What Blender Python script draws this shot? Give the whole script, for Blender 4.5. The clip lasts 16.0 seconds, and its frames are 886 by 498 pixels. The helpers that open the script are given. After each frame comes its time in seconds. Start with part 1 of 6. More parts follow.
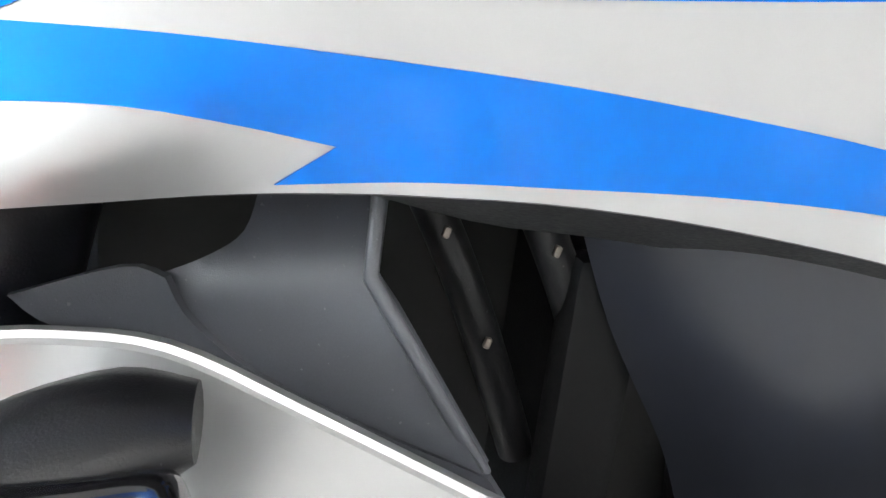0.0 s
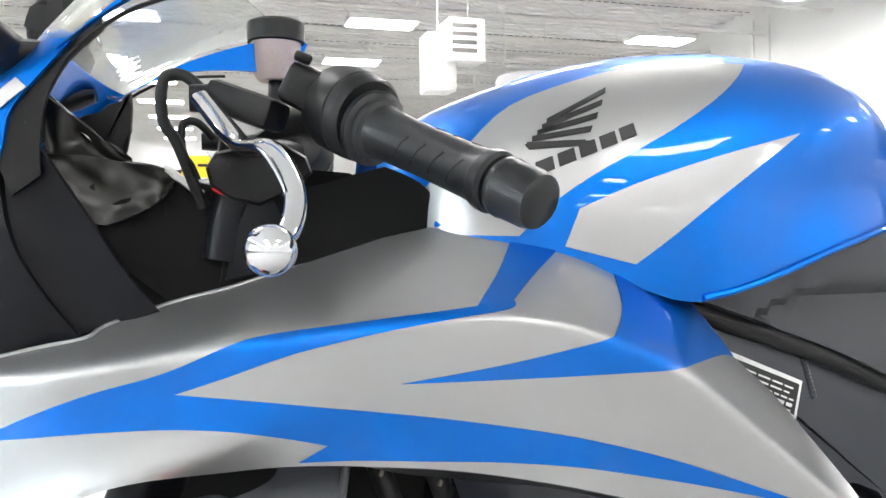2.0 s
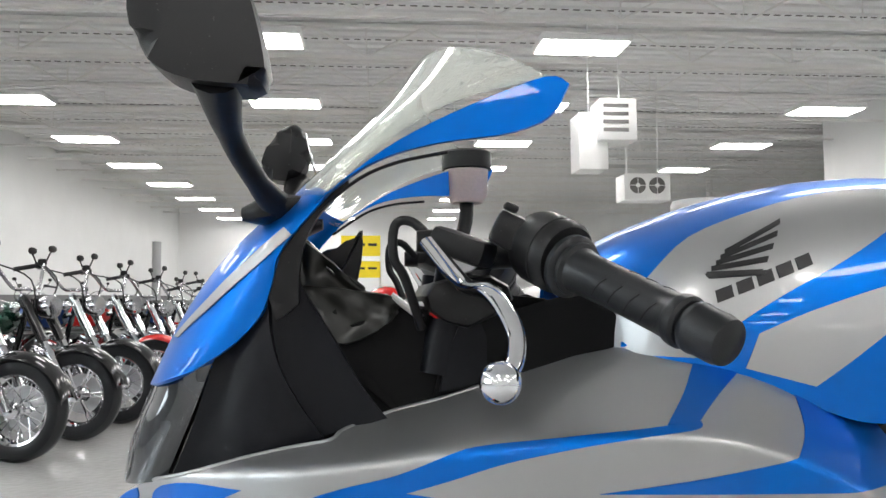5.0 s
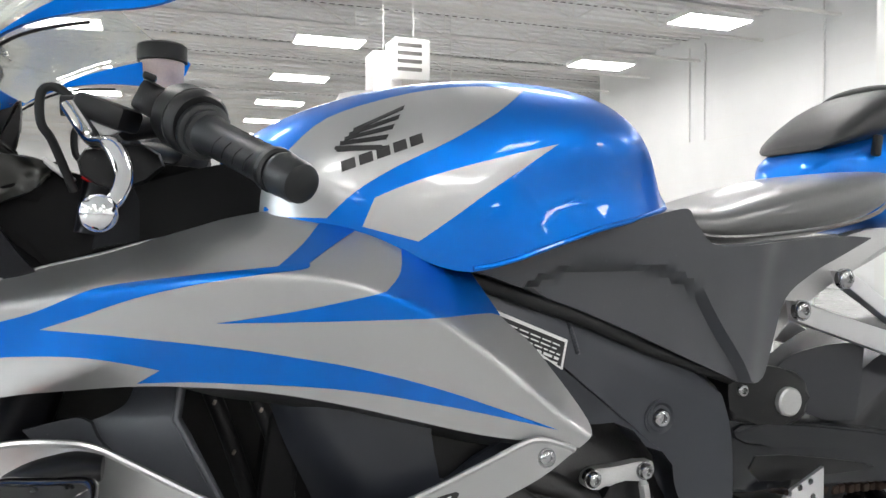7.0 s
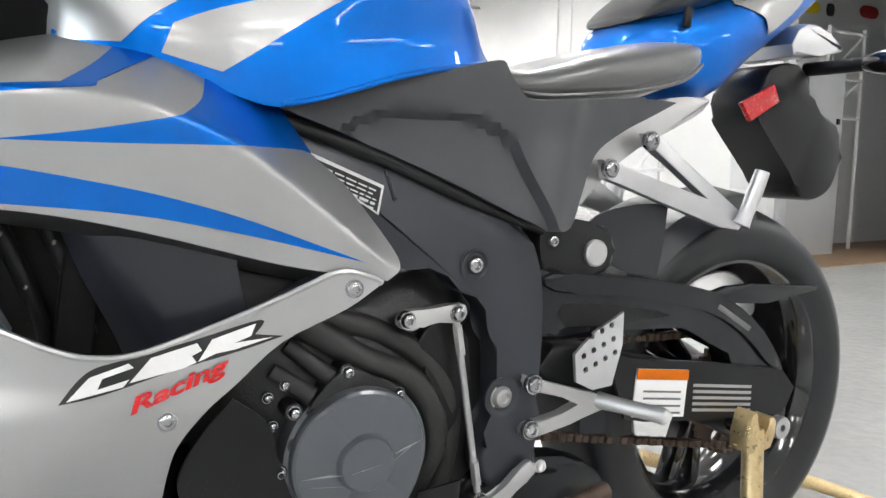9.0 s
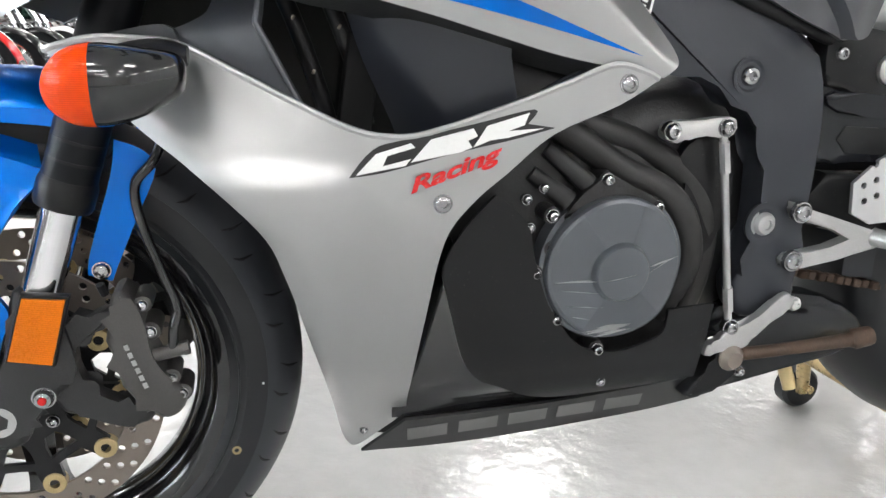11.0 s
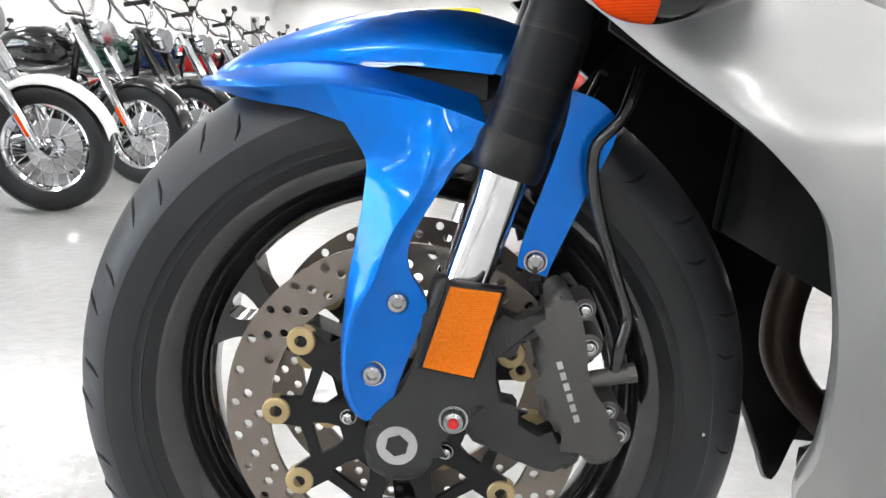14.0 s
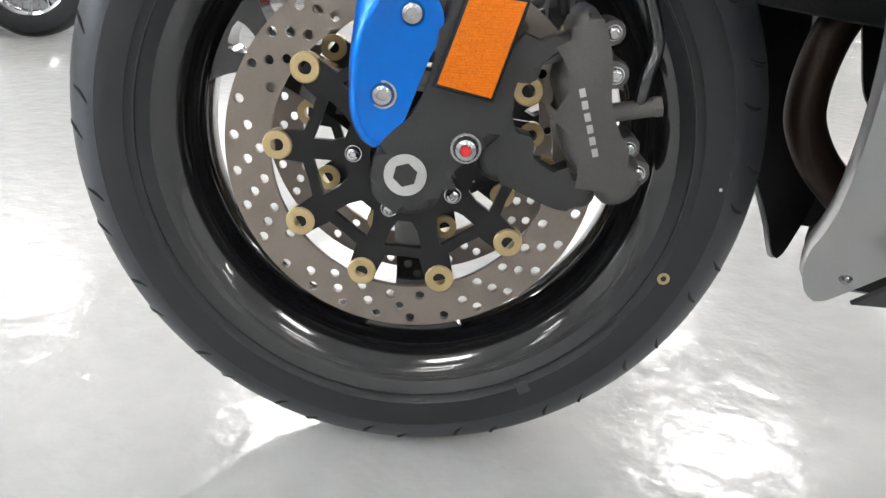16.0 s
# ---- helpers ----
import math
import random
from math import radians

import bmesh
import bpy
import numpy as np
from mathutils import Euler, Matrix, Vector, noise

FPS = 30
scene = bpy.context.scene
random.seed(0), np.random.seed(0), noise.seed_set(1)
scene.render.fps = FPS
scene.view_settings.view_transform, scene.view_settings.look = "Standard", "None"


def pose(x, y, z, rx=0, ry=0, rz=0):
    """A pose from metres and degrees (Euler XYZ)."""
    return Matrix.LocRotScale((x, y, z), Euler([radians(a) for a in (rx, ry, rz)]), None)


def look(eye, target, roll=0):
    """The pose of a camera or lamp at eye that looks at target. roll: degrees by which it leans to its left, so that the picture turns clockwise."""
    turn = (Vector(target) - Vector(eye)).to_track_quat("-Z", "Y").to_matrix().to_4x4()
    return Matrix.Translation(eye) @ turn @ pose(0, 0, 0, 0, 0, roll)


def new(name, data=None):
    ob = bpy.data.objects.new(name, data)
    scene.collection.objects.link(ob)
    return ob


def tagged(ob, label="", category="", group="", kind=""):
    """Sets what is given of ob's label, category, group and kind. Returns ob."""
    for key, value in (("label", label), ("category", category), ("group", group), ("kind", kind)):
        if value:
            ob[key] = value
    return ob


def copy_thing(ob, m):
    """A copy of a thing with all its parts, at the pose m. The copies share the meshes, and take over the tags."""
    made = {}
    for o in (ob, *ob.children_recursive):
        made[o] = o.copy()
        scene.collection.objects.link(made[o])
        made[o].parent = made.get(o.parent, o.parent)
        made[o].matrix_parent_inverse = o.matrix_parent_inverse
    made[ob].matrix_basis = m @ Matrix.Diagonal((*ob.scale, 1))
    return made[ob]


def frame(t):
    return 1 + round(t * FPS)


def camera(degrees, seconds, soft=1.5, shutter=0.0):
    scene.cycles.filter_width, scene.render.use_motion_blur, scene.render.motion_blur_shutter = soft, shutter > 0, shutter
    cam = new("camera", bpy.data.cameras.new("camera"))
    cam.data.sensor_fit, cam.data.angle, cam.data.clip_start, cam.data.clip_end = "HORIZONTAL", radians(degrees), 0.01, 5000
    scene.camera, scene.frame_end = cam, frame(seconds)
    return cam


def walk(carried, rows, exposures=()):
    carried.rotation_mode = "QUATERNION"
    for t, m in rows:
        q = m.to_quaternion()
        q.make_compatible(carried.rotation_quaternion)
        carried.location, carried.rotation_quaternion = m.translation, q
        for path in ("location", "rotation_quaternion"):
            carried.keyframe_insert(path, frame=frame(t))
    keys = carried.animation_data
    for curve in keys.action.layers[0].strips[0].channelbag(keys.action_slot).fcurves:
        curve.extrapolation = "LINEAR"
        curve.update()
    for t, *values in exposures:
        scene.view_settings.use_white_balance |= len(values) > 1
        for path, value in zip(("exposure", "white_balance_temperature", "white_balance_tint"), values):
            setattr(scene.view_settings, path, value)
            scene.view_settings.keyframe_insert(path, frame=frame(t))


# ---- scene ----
cam = camera(60.0, 16.0)
PATH = [
    (0, (0.247, -0.431, 0.774), (0.688, 1.519, 0.235), -0.6),
    (0.2, (0.246, -0.479, 0.779), (0.778, 1.471, 0.303), -1.2),
    (0.5, (0.248, -0.553, 0.776), (0.703, 1.376, 0.506), -0.3),
    (0.8, (0.243, -0.604, 0.803), (0.725, 1.316, 0.52), -0.2),
    (1, (0.242, -0.639, 0.787), (0.772, 1.282, 0.614), -0.2),
    (1.5, (0.228, -0.676, 0.841), (0.778, 1.243, 0.71), -0.6),
    (2, (0.205, -0.698, 0.889), (0.752, 1.224, 0.812), -0.6),
    (2.5, (0.178, -0.724, 0.928), (0.64, 1.221, 0.909), -1.9),
    (3, (0.143, -0.718, 0.974), (0.425, 1.252, 1.148), -1.6),
    (3.2, (0.123, -0.735, 0.981), (0.362, 1.236, 1.185), -1.1),
    (5.3, (0.166, -0.784, 0.912), (0.335, 1.208, 0.988), -0.3),
    (5.5, (0.177, -0.793, 0.902), (0.356, 1.199, 0.932), -0.3),
    (6, (0.207, -0.833, 0.886), (0.483, 1.148, 0.878), 0.4),
    (6.5, (0.239, -0.866, 0.869), (0.677, 1.086, 0.845), 0.6),
    (7, (0.275, -0.897, 0.858), (0.943, 0.988, 0.827), 0.1),
    (7.5, (0.309, -0.922, 0.852), (1.264, 0.836, 0.848), 0.3),
    (8, (0.324, -0.931, 0.842), (1.33, 0.798, 0.825), -0.3),
    (8.2, (0.326, -0.932, 0.828), (1.324, 0.8, 0.776), -0.1),
    (10.3, (0.328, -0.930, 0.722), (1.083, 0.842, 0.182), 0.9),
    (10.5, (0.311, -0.916, 0.716), (0.976, 0.88, 0.14), 0.7),
    (11, (0.265, -0.904, 0.7), (0.745, 0.952, 0.132), 0.9),
    (11.5, (0.221, -0.856, 0.703), (0.599, 1.036, 0.178), 2.5),
    (12, (0.19, -0.781, 0.71), (0.494, 1.151, 0.291), 3.0),
    (12.5, (0.133, -0.714, 0.72), (0.259, 1.254, 0.382), 2.7),
    (13, (0.074, -0.688, 0.692), (0.063, 1.286, 0.373), 2.6),
    (13.5, (0.058, -0.68, 0.653), (0.011, 1.293, 0.331), 1.8),
    (14, (0.063, -0.69, 0.586), (-0.01, 1.265, 0.171), 0.4),
    (14.5, (0.055, -0.699, 0.53), (-0.004, 1.239, 0.037), 2.5),
    (15, (0.055, -0.703, 0.494), (0.021, 1.195, -0.134), 2.9),
    (15.5, (0.053, -0.703, 0.487), (0.023, 1.184, -0.174), 2.7),
    (16, (0.047, -0.689, 0.467), (0.018, 1.173, -0.262), 3.3),
]
EXPOSURE = [(0.0, 1.1), (0.5, 1.2), (1.0, 0.85), (1.5, 0.6), (2.0, 0.48), (2.5, 0.36), (3.2, 0.17), (5.5, -0.27), (7.0, 0.0), (8.0, 0.1), (10.5, 0.32), (11.5, 0.27), (12.5, 0.30), (13.0, 0.26), (14.0, 0.34), (16.0, 0.33)]
walk(cam, [(t, look(eye, target, roll)) for t, eye, target, roll in PATH], EXPOSURE)

# ---- light ----
world = bpy.data.worlds.new("showroom_air")
scene.world = world
world.use_nodes = True
world.node_tree.nodes["Background"].inputs[0].default_value = (0.9, 0.95, 1.0, 1)
world.node_tree.nodes["Background"].inputs[1].default_value = 0.05
LIGHT = 30.0
FZ = -0.008


# ---- materials ----
def mat(name, color, rough=0.5, metal=0.0, coat=0.0, bump=0.0, grain=300.0, var=0.12, large=6.0, spread=0.0, dust=0.0, **more):
    """A surface with colour and gloss that vary at two scales; bump is the relief in metres; spread varies piece by piece."""
    m = bpy.data.materials.new(name)
    m.use_nodes = True
    nt = m.node_tree
    b = nt.nodes["Principled BSDF"]
    b.inputs["Metallic"].default_value = metal
    b.inputs["Coat Weight"].default_value = coat
    b.inputs["Coat Roughness"].default_value = 0.03
    for key, value in more.items():
        b.inputs[key.replace("_", " ")].default_value = value
    tc = nt.nodes.new("ShaderNodeTexCoord")
    fine, wide = nt.nodes.new("ShaderNodeTexNoise"), nt.nodes.new("ShaderNodeTexNoise")
    for n, s, d in ((fine, grain, 3), (wide, large, 4)):
        n.inputs["Scale"].default_value, n.inputs["Detail"].default_value = s, d
        nt.links.new(tc.outputs["Object"], n.inputs["Vector"])
    mix = nt.nodes.new("ShaderNodeMath")
    mix.operation = "ADD"
    nt.links.new(fine.outputs["Fac"], mix.inputs[0])
    nt.links.new(wide.outputs["Fac"], mix.inputs[1])
    ramp = nt.nodes.new("ShaderNodeMapRange")
    ramp.inputs[1].default_value, ramp.inputs[2].default_value = 0.6, 1.4
    ramp.inputs[3].default_value, ramp.inputs[4].default_value = 1 - var, 1 + var
    nt.links.new(mix.outputs[0], ramp.inputs[0])
    tone = nt.nodes.new("ShaderNodeVectorMath")
    tone.operation = "SCALE"
    tone.inputs[0].default_value = color
    nt.links.new(ramp.outputs[0], tone.inputs["Scale"])
    out = tone
    if spread:
        info = nt.nodes.new("ShaderNodeObjectInfo")
        r2 = nt.nodes.new("ShaderNodeMapRange")
        r2.inputs[3].default_value, r2.inputs[4].default_value = 1 - spread, 1 + spread
        nt.links.new(info.outputs["Random"], r2.inputs[0])
        out = nt.nodes.new("ShaderNodeVectorMath")
        out.operation = "SCALE"
        nt.links.new(tone.outputs[0], out.inputs[0])
        nt.links.new(r2.outputs[0], out.inputs["Scale"])
    if dust:
        speck = nt.nodes.new("ShaderNodeTexNoise")
        speck.inputs["Scale"].default_value, speck.inputs["Detail"].default_value = 420, 1
        nt.links.new(tc.outputs["Object"], speck.inputs["Vector"])
        r4 = nt.nodes.new("ShaderNodeMapRange")
        r4.inputs[1].default_value, r4.inputs[2].default_value = 0.74, 0.80
        r4.inputs[3].default_value, r4.inputs[4].default_value = 0.0, dust
        nt.links.new(speck.outputs["Fac"], r4.inputs[0])
        add = nt.nodes.new("ShaderNodeVectorMath")
        add.operation = "ADD"
        nt.links.new(out.outputs[0], add.inputs[0])
        nt.links.new(r4.outputs[0], add.inputs[1])
        out = add
    nt.links.new(out.outputs[0], b.inputs["Base Color"])
    r3 = nt.nodes.new("ShaderNodeMapRange")
    r3.inputs[1].default_value, r3.inputs[2].default_value = 0.6, 1.4
    r3.inputs[3].default_value, r3.inputs[4].default_value = max(0.02, rough - min(0.25, 2 * var) * rough), min(1, rough + min(0.25, 2 * var) * rough)
    nt.links.new(mix.outputs[0], r3.inputs[0])
    nt.links.new(r3.outputs[0], b.inputs["Roughness"])
    if bump:
        bp = nt.nodes.new("ShaderNodeBump")
        bp.inputs["Strength"].default_value = 1.0
        bp.inputs["Distance"].default_value = bump
        nt.links.new(fine.outputs["Fac"], bp.inputs["Height"])
        nt.links.new(bp.outputs[0], b.inputs["Normal"])
    return m


def flutes(m, scale, dark, relief):
    """Fine level flutes moulded into a coloured lens."""
    nt = m.node_tree
    b = nt.nodes["Principled BSDF"]
    tc, wave = nt.nodes.new("ShaderNodeTexCoord"), nt.nodes.new("ShaderNodeTexWave")
    wave.bands_direction = "Z"
    wave.inputs["Scale"].default_value = scale
    nt.links.new(tc.outputs["Object"], wave.inputs["Vector"])
    body = nt.nodes.new("ShaderNodeMix")
    body.data_type = "RGBA"
    old = b.inputs["Base Color"].links[0].from_socket
    body.inputs[7].default_value = (*dark, 1)
    nt.links.new(old, body.inputs[6])
    fade = nt.nodes.new("ShaderNodeMath")
    fade.operation = "MULTIPLY"
    fade.inputs[1].default_value = 0.55
    nt.links.new(wave.outputs["Fac"], fade.inputs[0])
    nt.links.new(fade.outputs[0], body.inputs[0])
    nt.links.new(body.outputs[2], b.inputs["Base Color"])
    bp = nt.nodes.new("ShaderNodeBump")
    bp.inputs["Distance"].default_value = relief
    nt.links.new(wave.outputs["Fac"], bp.inputs["Height"])
    nt.links.new(bp.outputs[0], b.inputs["Normal"])


def glow(name, color, strength):
    m = bpy.data.materials.new(name)
    m.use_nodes = True
    b = m.node_tree.nodes["Principled BSDF"]
    b.inputs["Base Color"].default_value = (0.8, 0.8, 0.8, 1)
    b.inputs["Emission Color"].default_value = (*color, 1)
    b.inputs["Emission Strength"].default_value = strength
    return m


def clear(name, color, rough=0.02, ior=1.3):
    m = bpy.data.materials.new(name)
    m.use_nodes = True
    b = m.node_tree.nodes["Principled BSDF"]
    b.inputs["Base Color"].default_value = (*color, 1)
    b.inputs["Transmission Weight"].default_value = 0.8
    b.inputs["Roughness"].default_value = rough
    b.inputs["IOR"].default_value = ior
    return m


SILVER = mat("silver_metallic_paint", (0.41, 0.413, 0.413), 0.37, 0.85, 0.7, Coat_Roughness=0.07, grain=2500, var=0.025, large=9)
BLUE = mat("blue_metallic_paint", (0.0, 0.148, 0.60), 0.40, 0.86, 0.42, grain=2500, var=0.03, large=9, Coat_Roughness=0.015, Specular_IOR_Level=0.1)
GREYPL = mat("dark_grey_plastic", (0.014, 0.0155, 0.021), 0.33, Specular_IOR_Level=0.5, grain=900, var=0.05, large=14)
BLACKPL = mat("black_plastic", (0.008, 0.008, 0.009), 0.38, dust=0.05, Specular_IOR_Level=0.3, bump=0.0001, grain=1200, var=0.25, large=14)
STRIPBL = mat("smooth_black_plastic", (0.022, 0.022, 0.023), 0.34, Specular_IOR_Level=0.5, grain=900, var=0.08, large=14)
BLACKGL = mat("gloss_black_paint", (0.008, 0.008, 0.009), 0.12, coat=0.6, grain=800, var=0.2)
# Near-black for sheets that stand in for the shade in gaps.
DARKIN = mat("gap_shade_black", (0.010, 0.010, 0.010), 0.6, grain=300, var=0.4, large=30)
FRAME = mat("satin_black_cast", (0.032, 0.0355, 0.044), 0.34, 0.2, Specular_IOR_Level=0.5, bump=0.00004, grain=1600, var=0.06, large=12)
RUBBER = mat("tyre_rubber", (0.012, 0.0128, 0.015), 0.40, Specular_IOR_Level=0.42, bump=0.0001, grain=900, var=0.12, large=9)
TREAD = mat("scuffed_tread_rubber", (0.030, 0.032, 0.038), 0.46, Specular_IOR_Level=0.4, bump=0.0001, grain=900, var=0.12, large=9)
GRIP = mat("grip_rubber", (0.011, 0.012, 0.014), 0.34, Specular_IOR_Level=0.4, bump=0.0002, grain=900, var=0.15)
GROOVE = mat("tread_groove_black", (0.006, 0.006, 0.006), 0.8)
CHROME = mat("chrome", (0.78, 0.78, 0.80), 0.08, 1.0, grain=60, var=0.05)
ALU = mat("brushed_aluminium", (0.62, 0.62, 0.63), 0.33, 0.9, bump=0.0001, grain=1200, var=0.08)
CASTALU = mat("cast_aluminium", (0.5, 0.5, 0.5), 0.4, 0.85, bump=0.0002, grain=700, var=0.12)
SCUFF = mat("scraped_alloy", (0.42, 0.42, 0.43), 0.45, 0.5, grain=900, var=0.3)
STEEL = mat("dull_brake_steel", (0.22, 0.19, 0.165), 0.42, 0.75, bump=0.0001, grain=900, var=0.12, large=18)
GOLD = mat("gold_anodised", (0.50, 0.39, 0.21), 0.38, 0.85, grain=500, var=0.1)
ZINC = mat("yellow_zinc_plate", (0.60, 0.46, 0.25), 0.3, 0.8, grain=150, var=0.22, large=12)
CALIPER = mat("bronze_grey_caliper", (0.075, 0.072, 0.070), 0.45, 0.4, bump=0.0003, grain=600, var=0.15)
ORANGE = mat("amber_lens", (0.68, 0.155, 0.0), 0.3, coat=0.08, bump=0.0006, grain=700, var=0.3, Specular_IOR_Level=0.2)
REDOR = mat("orange_red_lens", (0.82, 0.070, 0.0), 0.16, coat=0.3, grain=120, var=0.12, large=30, Specular_IOR_Level=0.05, Coat_Roughness=0.02)
flutes(REDOR, 200, (0.60, 0.025, 0.001), 0.0001)
flutes(ORANGE, 160, (0.58, 0.13, 0.0), 0.0002)
RED = mat("red_plastic", (0.55, 0.01, 0.012), 0.25, coat=0.5)
WHITE = mat("white_print", (0.8, 0.8, 0.79), 0.4, var=0.04)
INK = mat("black_print", (0.012, 0.012, 0.013), 0.4)
GREYINK = mat("dark_grey_print", (0.14, 0.139, 0.137), 0.5)
TRIMBL = mat("folded_black_trim", (0.013, 0.013, 0.011), 0.34, grain=600, var=0.1, large=12)
BOLT = mat("zinc_bolt_steel", (0.40, 0.40, 0.41), 0.2, 1.0, grain=200, var=0.12)
COCKP = mat("satin_blue_black_plastic", (0.006, 0.0065, 0.009), 0.34, Specular_IOR_Level=0.2, bump=0.0001, grain=900, var=0.2, large=14)
DCHROME = mat("shaded_chrome", (0.52, 0.52, 0.54), 0.14, 1.0, grain=60, var=0.08)
FAINT = mat("faint_rubber_print", (0.05, 0.05, 0.052), 0.4)
DUSTY = mat("dusty_black_casting", (0.020, 0.020, 0.021), 0.5, bump=0.0003, grain=500, var=0.25, large=25)
SIDEPL = mat("satin_grey_side_cover", (0.050, 0.052, 0.059), 0.36, dust=0.05, bump=0.00005, grain=1500, var=0.08, large=14)
PIPE = mat("painted_exhaust_pipe", (0.035, 0.034, 0.034), 0.42, 0.3, bump=0.0002, grain=500, var=0.2, large=20)
GREYLET = mat("pale_grey_print", (0.34, 0.34, 0.335), 0.5)
LEATHER = mat("black_vinyl", (0.030, 0.030, 0.030), 0.36, coat=0.8, Coat_Roughness=0.2, Specular_IOR_Level=1.0, Sheen_Weight=0.4, bump=0.0004, grain=900, var=0.15)
RUST = mat("rusty_brown_steel", (0.075, 0.047, 0.033), 0.6, 0.3, bump=0.0006, grain=260, var=0.4, large=30)
PLASTICCUP = mat("milky_plastic", (0.62, 0.50, 0.46), 0.35, Transmission_Weight=0.25)
SCREEN = clear("clear_screen", (0.93, 0.95, 0.90))
LENS = mat("dark_lamp_glass", (0.06, 0.065, 0.07), 0.06, 0.5, coat=1.0, grain=30, var=0.6, large=25)
ENGINE = mat("black_engine_casting", (0.02, 0.02, 0.021), 0.42, 0.2, bump=0.0005, grain=350, var=0.3, large=20)
COVER = mat("worn_black_cover", (0.095, 0.104, 0.118), 0.30, 0.3, coat=0.3, grain=1500, var=0.04, large=18)
FLOOR = mat("polished_grey_epoxy", (0.47, 0.47, 0.465), 0.15, bump=0.0022, grain=24, var=0.07, large=2.5)
WALL = mat("white_painted_block", (0.76, 0.765, 0.765), 0.6, bump=0.0008, grain=120, var=0.05, large=1.2, spread=0.02)
JOINT = mat("painted_mortar", (0.76, 0.755, 0.74), 0.75, var=0.05)
CEIL = mat("white_painted_deck", (0.76, 0.76, 0.755), 0.6, var=0.08, large=0.7)
# Dark colour standing in for the shade inside slots and fan openings.
SLOT = mat("painted_slot_shade", (0.12, 0.115, 0.11), 0.8)
TRUSS = mat("white_painted_steel", (0.75, 0.74, 0.72), 0.5, var=0.06)
METALW = mat("white_sheet_metal", (0.74, 0.74, 0.73), 0.4, var=0.05)
DOORGREY = mat("grey_painted_steel", (0.36, 0.365, 0.37), 0.45, var=0.06)
YELLOW = mat("yellow_banner", (0.80, 0.62, 0.01), 0.5, var=0.08)
TRIM = mat("dark_grey_wainscot", (0.16, 0.16, 0.165), 0.6)
PANE = clear("window_glass", (0.96, 0.98, 0.97), 0.0, 1.45)
PANE.node_tree.nodes["Principled BSDF"].inputs["Transmission Weight"].default_value = 1.0
PILLION = mat("dull_black_vinyl", (0.014, 0.014, 0.015), 0.4, bump=0.0003, grain=900, var=0.15)
# Duller, darker black for inner parts, with their shade put into the colour.
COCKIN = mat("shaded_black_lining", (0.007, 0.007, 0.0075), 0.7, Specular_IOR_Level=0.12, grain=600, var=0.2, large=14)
SWING = mat("gloss_black_swingarm", (0.009, 0.010, 0.013), 0.22, coat=0.2, Specular_IOR_Level=0.3, grain=700, var=0.08, large=16)
DUCTPL = mat("grey_duct_plastic", (0.068, 0.072, 0.083), 0.36, dust=0.06, bump=0.0001, grain=1500, var=0.12, large=14)
HEADER = mat("browned_exhaust_steel", (0.034, 0.021, 0.016), 0.45, 0.6, bump=0.0002, grain=400, var=0.35, large=20)
TANFLOOR = mat("tan_board_floor", (0.30, 0.19, 0.11), 0.5, bump=0.0004, grain=60, var=0.15, large=3)
DAY = glow("overcast_daylight", (0.84, 0.93, 1.0), 7.0)
LAMP = glow("fluorescent_diffuser", (1.0, 0.985, 0.965), LIGHT)


# ---- mesh tools ----
def part(name, bm, material, parent=None, label="", angle=38, flat=False):
    """Links a bmesh as one mesh object under a thing or a part."""
    me = bpy.data.meshes.new(name)
    bmesh.ops.recalc_face_normals(bm, faces=bm.faces)
    bm.to_mesh(me)
    bm.free()
    if not flat:
        for p in me.polygons:
            p.use_smooth = True
        me.set_sharp_from_angle(angle=radians(angle))
    me.materials.append(material)
    ob = new(name, me)
    if parent is not None:
        ob.parent = parent
    return tagged(ob, label)


def thing(name, label, category, group="", kind=""):
    return tagged(new(name), label, category, group, kind)


def curve1(pts):
    """A line through (x, value) knots."""
    def f(x):
        if x <= pts[0][0]:
            return pts[0][1]
        for (a, p), (b, q) in zip(pts, pts[1:]):
            if x <= b:
                return p + (q - p) * (x - a) / (b - a)
        return pts[-1][1]
    return f


def soft(v, r):
    return r * math.log(1 + math.exp(min(60, v / r)))


def smooth(pts, n=6, closed=False):
    """Catmull-Rom through points of any dimension; a point with a trailing True is a sharp corner (closed 2D outlines)."""
    ps = [Vector(p[:2] if len(p) == 3 and isinstance(p[2], bool) else p) for p in pts]
    sharp = [len(p) == 3 and isinstance(p[2], bool) for p in pts]
    k, out = len(ps), []
    for i in range(k if closed else k - 1):
        b, c = ps[i], ps[(i + 1) % k]
        a = ps[i - 1] if (closed or i > 0) and not sharp[i] else b
        d = ps[(i + 2) % k] if (closed or i + 2 < k) and not sharp[(i + 1) % k] else c
        for j in range(n):
            t = j / n
            out.append(0.5 * ((2 * b) + (c - a) * t + (2 * a - 5 * b + 4 * c - d) * t * t + (3 * b - a - 3 * c + d) * t ** 3))
    if not closed:
        out.append(ps[-1])
    return out


def inside(p, poly):
    x, y, hit = p[0], p[1], False
    for i in range(len(poly)):
        (x1, y1), (x2, y2) = poly[i - 1][:2], poly[i][:2]
        if (y1 > y) != (y2 > y) and x < (x2 - x1) * (y - y1) / (y2 - y1) + x1:
            hit = not hit
    return hit


def circle2(cx, cy, r, n=10, a0=0.0):
    return [Vector((cx + r * math.cos(a0 + 2 * math.pi * i / n), cy + r * math.sin(a0 + 2 * math.pi * i / n))) for i in range(n)]


